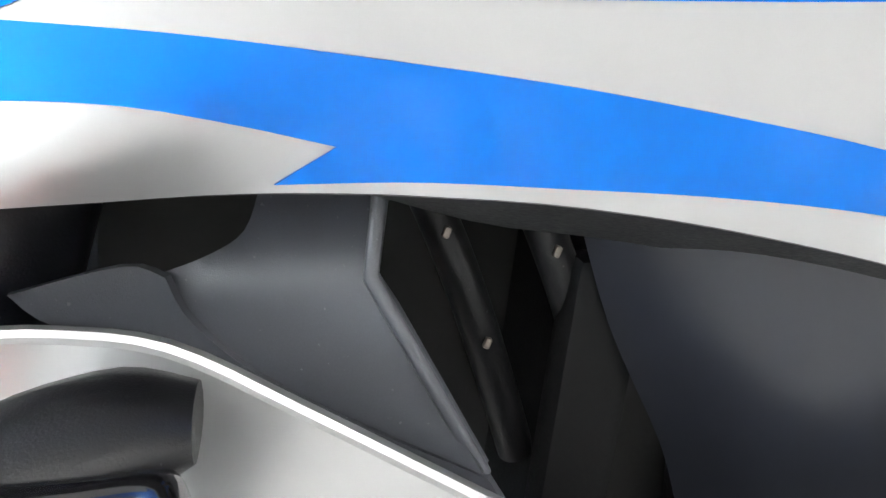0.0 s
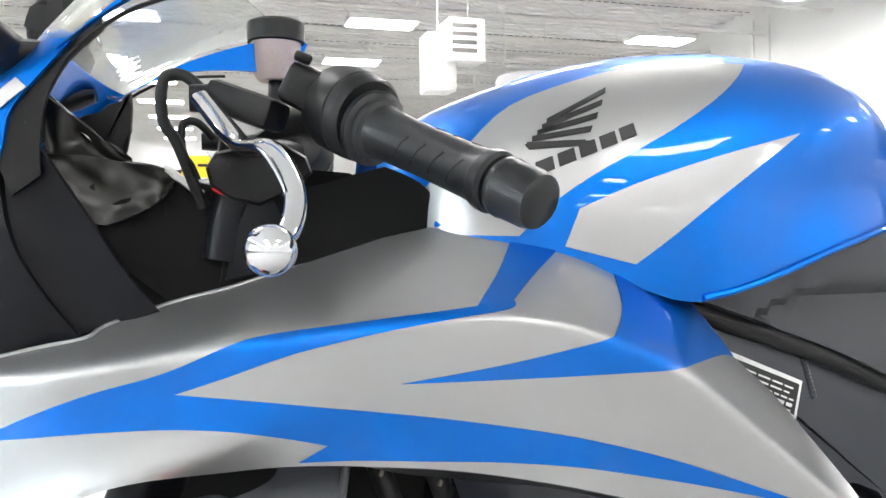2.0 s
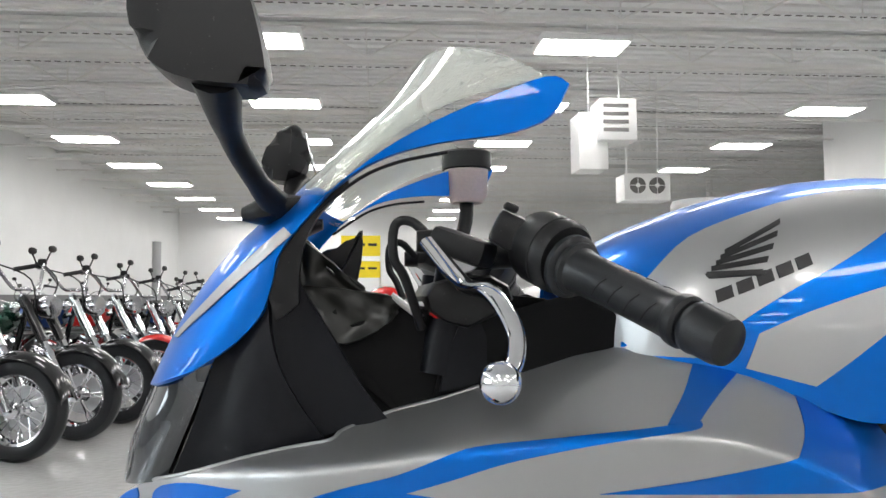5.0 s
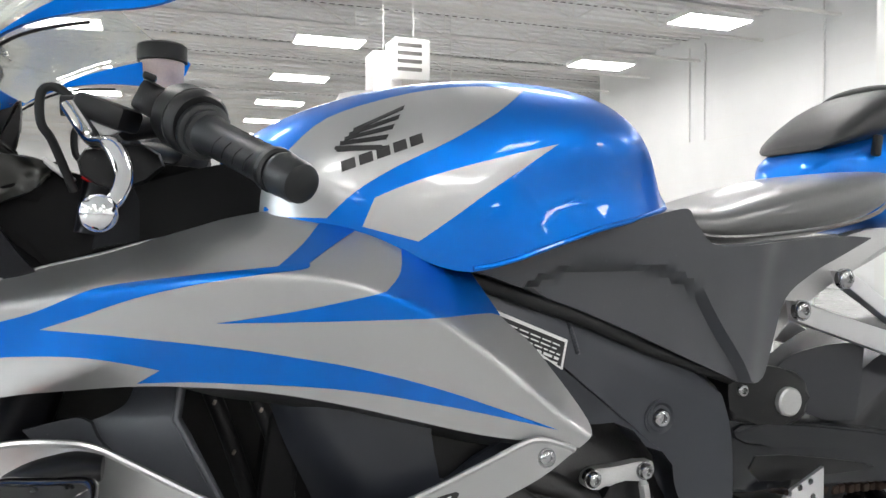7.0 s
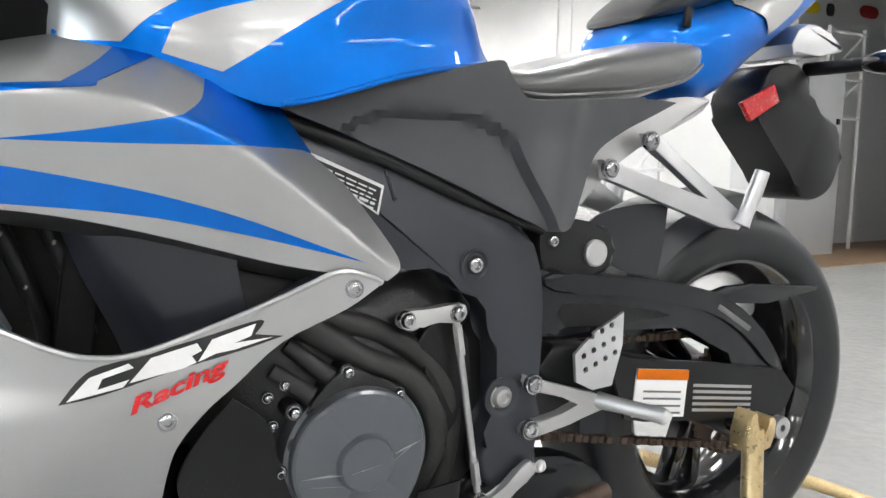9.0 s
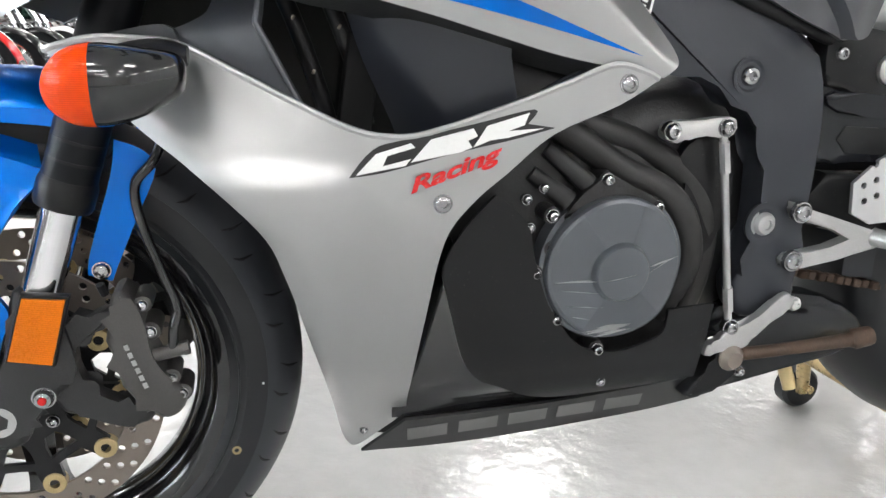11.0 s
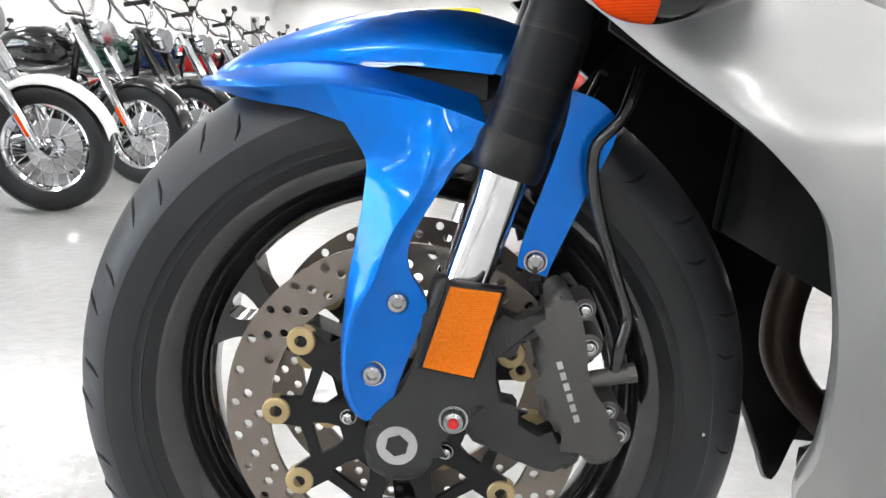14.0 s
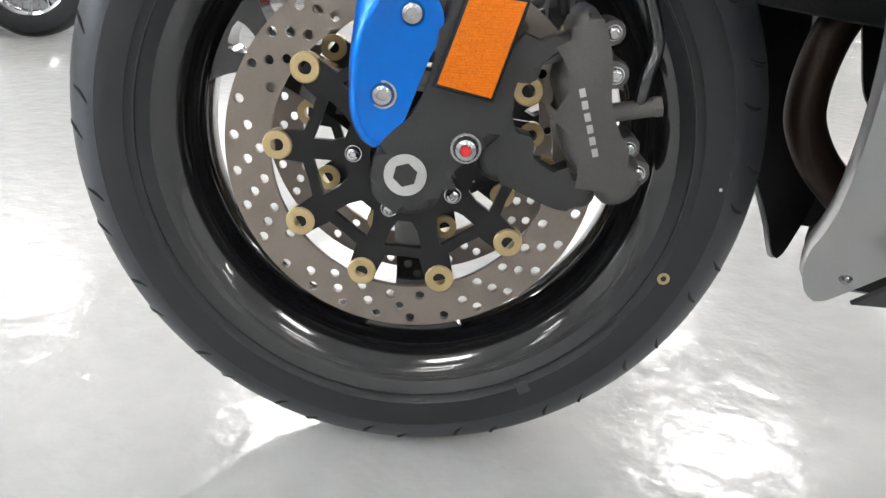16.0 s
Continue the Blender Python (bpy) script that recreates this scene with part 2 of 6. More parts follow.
def filled(poly, holes=(), step=0.0, seam=()):
    """Triangles over a plane outline with holes: points and index triples."""
    from mathutils.geometry import delaunay_2d_cdt
    vs, edges = [], []
    for loop in (poly, *holes):
        o = len(vs)
        vs += [Vector(p[:2]) for p in loop]
        edges += [(o + i, o + (i + 1) % len(loop)) for i in range(len(loop))]
    if step:
        xs, ys = [p[0] for p in poly], [p[1] for p in poly]
        rim = [Vector(p[:2]) for p in poly]
        ny = int((max(ys) - min(ys)) / step) + 1
        for j in range(ny):
            y = min(ys) + (j + 0.5) * step
            for i in range(int((max(xs) - min(xs)) / step) + 2):
                p = Vector((min(xs) + (i + 0.5 * (j % 2)) * step, y))
                if inside(p, poly) and min((p - q).length_squared for q in rim) > (0.45 * step) ** 2:
                    vs.append(p)
        for p in seam:
            if inside(p, poly) and min((p - q).length_squared for q in rim) > 4e-6:
                vs.append(p)
    pts, _, tris, _, _, _ = delaunay_2d_cdt(vs, edges, [], 0, 1e-7)
    keep = []
    for t in tris:
        c = sum((pts[i] for i in t), Vector((0, 0))) / len(t)
        if inside(c, poly) and not any(inside(c, h) for h in holes):
            keep.append(tuple(t))
    return pts, keep


def slab(front, back, tris):
    """A closed mesh from two matching layers of points over the same triangles."""
    bm = bmesh.new()
    used = sorted({i for t in tris for i in t})
    a = {i: bm.verts.new(front[i]) for i in used}
    b = {i: bm.verts.new(back[i]) for i in used}
    count = {}
    for t in tris:
        bm.faces.new([a[i] for i in t])
        bm.faces.new([b[i] for i in reversed(t)])
        for i in range(len(t)):
            e = (t[i], t[(i + 1) % len(t)])
            count[e] = count.get(e, 0) + 1
    for (i, j) in count:
        if (j, i) not in count:
            bm.faces.new((a[j], a[i], b[i], b[j]))
    return bm


def sheet(outline, fn, thick=0.003, lift=0.0, step=0.012, n=4, side=1, holes=(), raw=False, seam=()):
    """A curved panel: the outline in side view (x, z), its depth y = fn(x, z), outward is -y. side -1 mirrors it."""
    poly = outline if raw else smooth(outline, n, True)
    pts, tris = filled(poly, holes, step, seam)
    front, back = [], []
    h = 0.002
    for p in pts:
        x, z = p
        y = fn(x, z)
        nrm = Vector(((fn(x + h, z) - fn(x - h, z)) / (2 * h), -1, (fn(x, z + h) - fn(x, z - h)) / (2 * h))).normalized()
        q = Vector((x, y, z))
        f, g = q + nrm * lift, q + nrm * (lift - thick)
        front.append(Vector((f.x, f.y * side, f.z)))
        back.append(Vector((g.x, g.y * side, g.z)))
    return slab(front, back, tris)


def prism(outline, y0, y1, n=1, bevel=0.0, holes=(), seg=2):
    """An outline in side view (x, z) as a plate between y0 and y1."""
    poly = smooth(outline, n, True) if n > 1 else [Vector(p[:2]) for p in outline]
    if holes:
        pts, tris = filled(poly, holes)
        return slab([Vector((p[0], y0, p[1])) for p in pts], [Vector((p[0], y1, p[1])) for p in pts], tris)
    bm = bmesh.new()
    a = [bm.verts.new((p[0], y0, p[1])) for p in poly]
    b = [bm.verts.new((p[0], y1, p[1])) for p in poly]
    bm.faces.new(a)
    bm.faces.new(list(reversed(b)))
    for i in range(len(a)):
        bm.faces.new((a[i], b[i], b[i - 1], a[i - 1]))
    if bevel:
        rim = [e for e in bm.edges if abs(e.verts[0].co.y - e.verts[1].co.y) < 1e-6]
        bmesh.ops.bevel(bm, geom=rim, offset=bevel, segments=seg, profile=0.5, affect="EDGES")
    return bm


def box(bm, size, at, turn=(0, 0, 0), bevel=0.0, seg=2):
    m = pose(*at, *turn) @ Matrix.Diagonal((*size, 1))
    made = bmesh.ops.create_cube(bm, size=1.0, matrix=m)
    if bevel:
        edges = list({e for v in made["verts"] for e in v.link_edges})
        bmesh.ops.bevel(bm, geom=edges, offset=bevel, segments=seg, profile=0.5, affect="EDGES")
    return bm


def lathe(bm, profile, at=(0, 0, 0), axis="y", n=48, closed=False):
    """Turns (radius, along) knots about an axis through a point."""
    rings = []
    for i in range(n):
        c, s = math.cos(2 * math.pi * i / n), math.sin(2 * math.pi * i / n)
        ring = []
        for r, h in profile:
            p = {"y": (r * c, h, r * s), "z": (r * c, r * s, h), "x": (h, r * c, r * s)}[axis]
            ring.append(bm.verts.new(Vector(at) + Vector(p)))
        rings.append(ring)
    k = len(profile)
    for i in range(n):
        for j in range(k if closed else k - 1):
            a, b = rings[i][j], rings[i][(j + 1) % k]
            c, d = rings[(i + 1) % n][(j + 1) % k], rings[(i + 1) % n][j]
            bm.faces.new((a, b, c, d))
    if not closed:
        for j in (0, k - 1):
            if profile[j][0] > 1e-6:
                bm.faces.new([rings[i][j] for i in range(n)])
    bmesh.ops.remove_doubles(bm, verts=[v for r in rings for v in r], dist=1e-6)
    return bm


def tube(bm, pts, r, n=10, k=4, cap=True, flat=1.0):
    """A round bar along a smooth path; r may be a list, one radius per knot."""
    path = smooth([tuple(p) for p in pts], k) if k > 1 and len(pts) > 2 else [Vector(p) for p in pts]
    rs = r if isinstance(r, (list, tuple)) else [r] * len(pts)
    m, rings = len(path), []
    u = None
    for i, p in enumerate(path):
        d = (path[min(i + 1, m - 1)] - path[max(i - 1, 0)]).normalized()
        u = d.cross(Vector((0, 0, 1)) if abs(d.z) < 0.95 else Vector((0, 1, 0))).normalized() if u is None else (u - d * u.dot(d)).normalized()
        w = u.cross(d)
        s = i / max(1, m - 1) * (len(rs) - 1)
        j = min(int(s), len(rs) - 2) if len(rs) > 1 else 0
        rr = rs[j] + (rs[j + 1] - rs[j]) * (s - j) if len(rs) > 1 else rs[0]
        rings.append([bm.verts.new(p + rr * (math.cos(a) * u + flat * math.sin(a) * w)) for a in [2 * math.pi * q / n for q in range(n)]])
    for a, b in zip(rings, rings[1:]):
        for q in range(n):
            bm.faces.new((a[q], a[(q + 1) % n], b[(q + 1) % n], b[q]))
    if cap:
        bm.faces.new(list(reversed(rings[0])))
        bm.faces.new(rings[-1])
    return bm


def rod(bm, a, b, r, n=12):
    return tube(bm, [a, b], r, n, 1)


def bars(rows, r, n=8, k=1):
    bm = bmesh.new()
    for pts in rows:
        tube(bm, pts, r, n, k)
    return bm


def hull(rows, n=20, axis="x", p=2.4, cap=True, k=4):
    """A closed body of superellipse sections: rows of (along, centre z, half height, half width[, centre across])."""
    rows = [tuple(v) for v in smooth([tuple(r) if len(r) == 5 else (*r, 0.0) for r in rows], k)] if k > 1 else [tuple(r) if len(r) == 5 else (*r, 0.0) for r in rows]
    bm, rings = bmesh.new(), []
    for x, zc, hz, w, c in rows:
        ring = []
        for i in range(n):
            a = 2 * math.pi * i / n
            ca, sa = math.cos(a), math.sin(a)
            u = math.copysign(abs(ca) ** (2 / p), ca) * max(w, 0.0005)
            v = math.copysign(abs(sa) ** (2 / p), sa) * max(hz, 0.0005)
            ring.append(bm.verts.new((x, c + u, zc + v) if axis == "x" else (c + u, x, zc + v)))
        rings.append(ring)
    for a, b in zip(rings, rings[1:]):
        for i in range(n):
            bm.faces.new((a[i], a[(i + 1) % n], b[(i + 1) % n], b[i]))
    if cap:
        bm.faces.new(list(reversed(rings[0])))
        bm.faces.new(rings[-1])
    return bm


def patch(grid, thick=0.003):
    """A shell over a grid of points (rows of equal length)."""
    k, m = len(grid), len(grid[0])
    pts = [Vector(p) for row in grid for p in row]
    back = []
    for i in range(k):
        for j in range(m):
            du = pts[min(i + 1, k - 1) * m + j] - pts[max(i - 1, 0) * m + j]
            dv = pts[i * m + min(j + 1, m - 1)] - pts[i * m + max(j - 1, 0)]
            back.append(pts[i * m + j] + du.cross(dv).normalized() * thick)
    tris = []
    for i in range(k - 1):
        for j in range(m - 1):
            tris.append((i * m + j, i * m + j + 1, (i + 1) * m + j + 1, (i + 1) * m + j))
    return slab(pts, back, tris)


def move(bm, m):
    bmesh.ops.transform(bm, matrix=m, verts=bm.verts)
    return bm


def bolt(name, at, r, parent, material=None, side=-1, deep=0.004, label="", hexed=True):
    """A button-head bolt facing outward along y, with a socket."""
    bm = bmesh.new()
    x, y, z = at
    lathe(bm, [(0.0, side * deep * 0.55), (r * 0.42, side * deep * 0.55), (r * 0.45, side * deep), (r * 0.75, side * deep * 0.85), (r * 0.95, side * deep * 0.35), (r * 0.96, side * deep * 0.1), (r * 1.12, side * deep * 0.1), (r * 1.12, -side * deep)], (x, y, z), "y", 18)
    return part(name, bm, material or BOLT, parent, label)

# ---- the showroom ----
X0, X1, Y0, Y1, H = -8.9, 18.0, -17.0, 35.0, 5.15


def structure(name, bm, material, label, category, parent=None):
    return tagged(part(name, bm, material, parent, label, flat=True), label, category, "", "structure")


structure("floor", box(bmesh.new(), (X1 - X0, Y1 - Y0, 0.2), ((X0 + X1) / 2, (Y0 + Y1) / 2, FZ - 0.1)), FLOOR,
          "glossy light grey sealed concrete showroom floor", "floor")
VY0, VY1, VZ0, VZ1 = -5.2, 1.4, 0.35, 3.7
bm = bmesh.new()
box(bm, (0.3, VY0 - Y0, H), (X0 - 0.15, (VY0 + Y0) / 2, H / 2))
box(bm, (0.3, Y1 - VY1, H), (X0 - 0.15, (VY1 + Y1) / 2, H / 2))
box(bm, (0.3, VY1 - VY0, VZ0), (X0 - 0.15, (VY0 + VY1) / 2, VZ0 / 2))
box(bm, (0.3, VY1 - VY0, H - VZ1), (X0 - 0.15, (VY0 + VY1) / 2, (H + VZ1) / 2))
structure("wall_west", bm, WALL, "white painted showroom wall with a shop window", "wall")
shop = thing("window_1", "tall shop window with grey metal mullions and daylight behind", "window", "", "structure")
for k in range(5):
    y = VY0 + 0.03 + (VY1 - VY0 - 0.06) * k / 4
    part("mullion", box(bmesh.new(), (0.12, 0.06, VZ1 - VZ0), (X0 - 0.15, y, (VZ0 + VZ1) / 2)), DOORGREY, shop, flat=True)
for z in (VZ0 + 0.03, 2.35, VZ1 - 0.03):
    part("transom", box(bmesh.new(), (0.10, VY1 - VY0, 0.06), (X0 - 0.15, (VY0 + VY1) / 2, z)), DOORGREY, shop, flat=True)
for k in range(4):
    w = (VY1 - VY0 - 0.06) / 4
    pn = part("pane", box(bmesh.new(), (0.008, w - 0.06, VZ1 - VZ0 - 0.06), (X0 - 0.15, VY0 + 0.03 + w * (k + 0.5), (VZ0 + VZ1) / 2)), PANE, shop, flat=True)
    pn.visible_shadow = False
structure("backdrop", box(bmesh.new(), (0.1, 16, 9), (X0 - 3.5, (VY0 + VY1) / 2, 3.5)), DAY, "pale overcast daylight outside the shop window", "backdrop")
structure("wall_north", box(bmesh.new(), (X1 - X0 + 0.6, 0.3, H), ((X0 + X1) / 2, Y1 + 0.15, H / 2)), WALL, "plain white painted far wall", "wall")
structure("wall_south", box(bmesh.new(), (X1 - X0 + 0.6, 0.3, H), ((X0 + X1) / 2, Y0 - 0.15, H / 2)), WALL, "plain white painted wall", "wall")
structure("wall_east_far", box(bmesh.new(), (0.3, Y1 - 16.6, H), (X1 + 0.15, (Y1 + 16.6) / 2, H / 2)), WALL, "plain white painted wall", "wall")
structure("wall_return", box(bmesh.new(), (X1 - 10.8, 0.3, H), ((X1 + 10.8) / 2, 16.45, H / 2)), WALL, "white painted return wall", "wall")
east = structure("wall_east", box(bmesh.new(), (0.3, 33.3, H), (10.95, -0.35, H / 2)), WALL, "long white painted block wall", "wall")
bm = bmesh.new()
for i in range(1, 12):
    box(bm, (0.004, 33.3, 0.012), (10.799, -0.35, i * 0.41))
part("course_line", bm, JOINT, east, flat=True)
bm = bmesh.new()
for y in (12.4, 12.9, 9.3):
    rod(bm, (10.76, y, 2.9), (10.76, y, 4.9), 0.02)
part("conduit", bm, METALW, east)
structure("ceiling", box(bmesh.new(), (X1 - X0 + 0.6, Y1 - Y0 + 0.6, 0.15), ((X0 + X1) / 2, (Y0 + Y1) / 2, H + 0.075)), CEIL,
          "white painted corrugated metal ceiling deck", "ceiling")
bm = bmesh.new()
y = Y0 + 0.3
while y < Y1:
    box(bm, (X1 - X0, 0.05, 0.045), ((X0 + X1) / 2, y, H - 0.022))
    y += 0.3
structure("ceiling_rib", bm, CEIL, "painted ribs of the metal deck", "ceiling")
# The deck isn't punched; dark bars carry the shade of its slots.
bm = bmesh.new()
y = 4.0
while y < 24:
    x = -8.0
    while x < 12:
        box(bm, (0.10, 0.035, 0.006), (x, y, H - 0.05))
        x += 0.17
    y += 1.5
structure("ceiling_slot", bm, SLOT, "dark bars drawn for the shaded slots in the ceiling deck", "ceiling")


def bar_joist(y, x0, x1):
    """An open-web steel joist along x."""
    th = thing("bar_joist", "white painted open-web steel roof joist", "joist", "roof joists", "structure")
    bm = bmesh.new()
    box(bm, (x1 - x0, 0.06, 0.045), ((x0 + x1) / 2, y, 4.58))
    box(bm, (x1 - x0, 0.08, 0.05), ((x0 + x1) / 2, y, 5.07))
    part("chord", bm, TRUSS, th, flat=True)
    bm = bmesh.new()
    x = -7.67
    while x + 1.7 <= x1:
        rod(bm, (x, y, 5.05), (x + 0.85, y, 4.59), 0.016, 6)
        rod(bm, (x + 0.85, y, 4.59), (x + 1.7, y, 5.05), 0.016, 6)
        rod(bm, (x + 0.85, y, 4.59), (x + 0.85, y, 5.05), 0.011, 6)
        x += 1.7
    part("web", bm, TRUSS, th)
    return th


for i in range(16):
    bar_joist(5.4 + 1.8 * i, X0, 10.8 if 5.4 + 1.8 * i < 16.4 else X1)


def ceiling_light(x, y):
    th = thing("ceiling_light", "bright white fluorescent troffer hung below the deck", "ceiling light", "showroom ceiling lights")
    bm = bmesh.new()
    box(bm, (1.28, 0.66, 0.09), (0, 0, 0.055), bevel=0.012)
    for s in (-1, 1):
        rod(bm, (s * 0.5, 0, 0.09), (s * 0.5, 0, 0.752), 0.004, 6)
    part("housing", bm, METALW, th)
    part("diffuser", box(bmesh.new(), (1.2, 0.58, 0.02), (0, 0, 0.002), bevel=0.004), LAMP, th, "glowing white diffuser")
    th.matrix_basis = pose(x, y, 4.4)
    return th


first_light = None
for x, ys in ((-6.2, range(-7, 8)), (-1.5, range(-7, 8)), (3.0, range(-7, 8)), (8.65, range(-7, 5)), (14.0, range(5, 8))):
    for k in ys:
        if k == -3 and -2 < x < 4:
            continue
        at = pose(x, 9.6 + 3.4 * k, 4.4)
        if first_light is None:
            first_light = ceiling_light(x, 9.6 + 3.4 * k)
        else:
            copy_thing(first_light, at)

# the partition with the doorway, and the store room behind it
WX0, WX1, WY = 4.68, 10.8, 2.8
bm = bmesh.new()
box(bm, (0.5, 0.14, H), (WX0 + 0.25, WY + 0.08, H / 2))
box(bm, (WX1 - 7.15, 0.26, H), ((WX1 + 7.15) / 2, WY + 0.14, H / 2))
box(bm, (7.15 - WX0 - 0.5, 0.26, H - 2.22), ((7.15 + WX0 + 0.5) / 2, WY + 0.14, (H + 2.22) / 2))
partition = structure("wall_partition", bm, JOINT, "white painted block partition wall with a doorway", "wall")
bm = bmesh.new()
for x0, x1, z0, z1 in ((5.18, 5.26, 0, 2.22), (7.07, 7.15, 0, 2.22), (5.26, 7.07, 2.14, 2.22)):
    box(bm, (x1 - x0, 0.20, z1 - z0), ((x0 + x1) / 2, WY + 0.07, (z0 + z1) / 2), bevel=0.006)
tagged(part("door_frame", bm, DOORGREY, None, "grey painted steel door frame in the partition"), "", "door frame", "", "structure")
store = [(4.97, 3.07), (5.87, 3.9), (8.6, 3.9), (8.6, 3.07)]
bm = bmesh.new()
for (ax, ay), (bx, by) in zip(store, store[1:]):
    d = math.hypot(bx - ax, by - ay)
    box(bm, (d, 0.08, 2.75), ((ax + bx) / 2, (ay + by) / 2, 1.375), (0, 0, math.degrees(math.atan2(by - ay, bx - ax))))
structure("store_room_wall", bm, WALL, "dim pale store room behind the doorway", "wall")
bm = bmesh.new()
vs = [[bm.verts.new((x, y, z)) for x, y in store] for z in (2.70, 2.76)]
bm.faces.new(vs[0])
bm.faces.new(list(reversed(vs[1])))
for i in range(4):
    bm.faces.new((vs[0][i - 1], vs[0][i], vs[1][i], vs[1][i - 1]))
structure("store_room_ceiling", bm, WALL, "grey store room ceiling", "ceiling")
structure("store_room_floor", box(bmesh.new(), (3.4, 1.15, 0.008), (6.95, 3.33, FZ + 0.004)), TANFLOOR, "tan board floor of the store room", "floor")
door = thing("store_door", "grey steel store room door with a dark handle", "door")
part("leaf", box(bmesh.new(), (0.98, 0.045, 1.62), (6.14, 3.32, 0.80), bevel=0.004), DOORGREY, door)
bm = bmesh.new()
tube(bm, [(5.98, 3.29, 1.0), (5.98, 3.24, 1.0), (6.10, 3.24, 1.0), (6.10, 3.24, 0.96)], 0.011, 8, 2)
part("handle", bm, BLACKPL, door, "black lever handle")
part("lock", box(bmesh.new(), (0.03, 0.02, 0.05), (6.56, 3.29, 1.15)), BLACKPL, door)
for x, z, m, w, name, lab in ((6.86, 2.24, YELLOW, 0.26, "sticker", "yellow sticker on the store room wall"), (7.75, 2.28, RED, 0.3, "sticker", "red oval sticker on the store room wall"), (7.15, 2.24, INK, 0.12, "sticker", "dark round sticker on the store room wall")):
    o = hull([(x - w / 2, z, 0.01, 0.003, 3.855), (x - w / 3, z, 0.055, 0.004, 3.855), (x + w / 3, z, 0.055, 0.004, 3.855), (x + w / 2, z, 0.01, 0.003, 3.855)], 12, p=4)
    tagged(part(name, o, m, None, lab), lab, "sticker")
rack = thing("storage_rack", "white wire storage rack standing in the store room", "rack")
for x in (6.66, 7.16):
    part("upright", bars([[(x, 3.5, 0), (x, 3.5, 2.0)], [(x, 3.8, 0), (x, 3.8, 2.0)]], 0.018), METALW, rack)
for z in (1.2, 1.55, 1.95):
    part("shelf", box(bmesh.new(), (0.54, 0.34, 0.02), (6.91, 3.65, z)), METALW, rack)
part("brace", bars([[(6.66, 3.5, 1.2), (7.16, 3.5, 1.55)], [(6.66, 3.5, 1.55), (7.16, 3.5, 1.95)]], 0.012), METALW, rack)
ladder = thing("step_stand", "white metal display step stand beside the partition", "stand")
for x, y in ((4.15, 3.3), (4.5, 3.3), (4.2, 3.9), (4.5, 3.9)):
    part("leg", bars([[(x, y, 0), (x, y, 1.05)]], 0.014), METALW, ladder)
for z in (0.45, 0.72, 1.0):
    part("shelf", box(bmesh.new(), (0.4, 0.65, 0.02), (4.34, 3.6, z)), METALW, ladder)
part("brace", bars([[(4.05, 3.28, 0.45), (4.5, 3.28, 1.0)], [(4.15, 3.28, 0.72), (4.5, 3.28, 0.72)]], 0.012), METALW, ladder)

block_mesh = part("block", box(bmesh.new(), (0.397, 0.018, 0.197), (0, 0, 0), bevel=0.002), WALL, partition)
block_mesh.location = (4.89, WY + 0.006, 0.1)
half_mesh = box(bmesh.new(), (0.197, 0.018, 0.197), (0, 0, 0), bevel=0.003)
half_block = part("block", half_mesh, WALL, partition)
half_block.location = (4.79, WY + 0.006, 0.3)
for r in range(16):
    z = 0.1 + 0.2 * r
    for i in range(-1, 11):
        x = 4.88 + 0.4 * i + (0.2 if r % 2 else 0.0)
        if x - 0.2 < 4.679 or (z < 2.22 and x + 0.2 > 5.18 and x - 0.2 < 7.15):
            continue
        o = block_mesh.copy()
        scene.collection.objects.link(o)
        o.location = (x, WY + 0.006, z)
    if r % 2:
        o = half_block.copy()
        scene.collection.objects.link(o)
        o.location = (4.78, WY + 0.006, z)

# roof heaters and ducts
th = thing("duct_heater", "white sheet-metal box with a slotted grille hung from the roof", "air unit")
part("housing", box(bmesh.new(), (0.44, 0.5, 0.85), (3.34, 10.5, 3.22), bevel=0.01), METALW, th)
part("grille_box", box(bmesh.new(), (0.56, 0.5, 0.62), (3.68, 10.35, 3.52), bevel=0.01), METALW, th)
for i in range(4):
    part("slot", box(bmesh.new(), (0.38, 0.012, 0.055), (3.64, 10.098, 3.36 + 0.12 * i)), SLOT, th, "grille slot with its shade painted dark")
part("hanger", bars([[(3.34, 10.5, 3.7), (3.34, 10.5, 5.155)], [(3.82, 10.5, 3.9), (3.82, 10.5, 5.155)]], 0.012), METALW, th)
th = thing("fan_heater", "white twin-fan unit heater hung from the roof", "heater")
part("housing", box(bmesh.new(), (0.86, 0.5, 0.48), (5.05, 13.0, 2.90), bevel=0.015), METALW, th)
for x in (4.87, 5.23):
    part("fan_opening", lathe(bmesh.new(), [(0, -0.01), (0.15, -0.01), (0.15, 0.01)], (x, 12.745, 2.93), "y", 24), SLOT, th, "round fan opening with its shade painted dark")
    part("fan_hub", lathe(bmesh.new(), [(0, -0.02), (0.04, -0.02), (0.04, 0.0)], (x, 12.735, 2.93), "y", 12), METALW, th)
    part("fan_guard", bars([[(x - 0.15, 12.73, 2.93), (x + 0.15, 12.73, 2.93)], [(x, 12.73, 2.78), (x, 12.73, 3.08)]], 0.006), METALW, th)
part("hanger", bars([[(4.75, 13.0, 3.1), (4.75, 13.0, 5.155)], [(5.35, 13.0, 3.1), (5.35, 13.0, 5.155)]], 0.012), METALW, th)
th = thing("roof_post", "white round steel roof post", "column", "", "structure")
part("shaft", bars([[(12.15, 26.0, 0), (12.15, 26.0, 5.1)]], 0.11, 16), TRUSS, th)
th = thing("wall_post", "grey steel pipe bollard post along the far wall", "post")
part("shaft", bars([[(-7.9, 28.0, 0), (-7.9, 28.0, 3.0)]], 0.16, 14), DOORGREY, th)
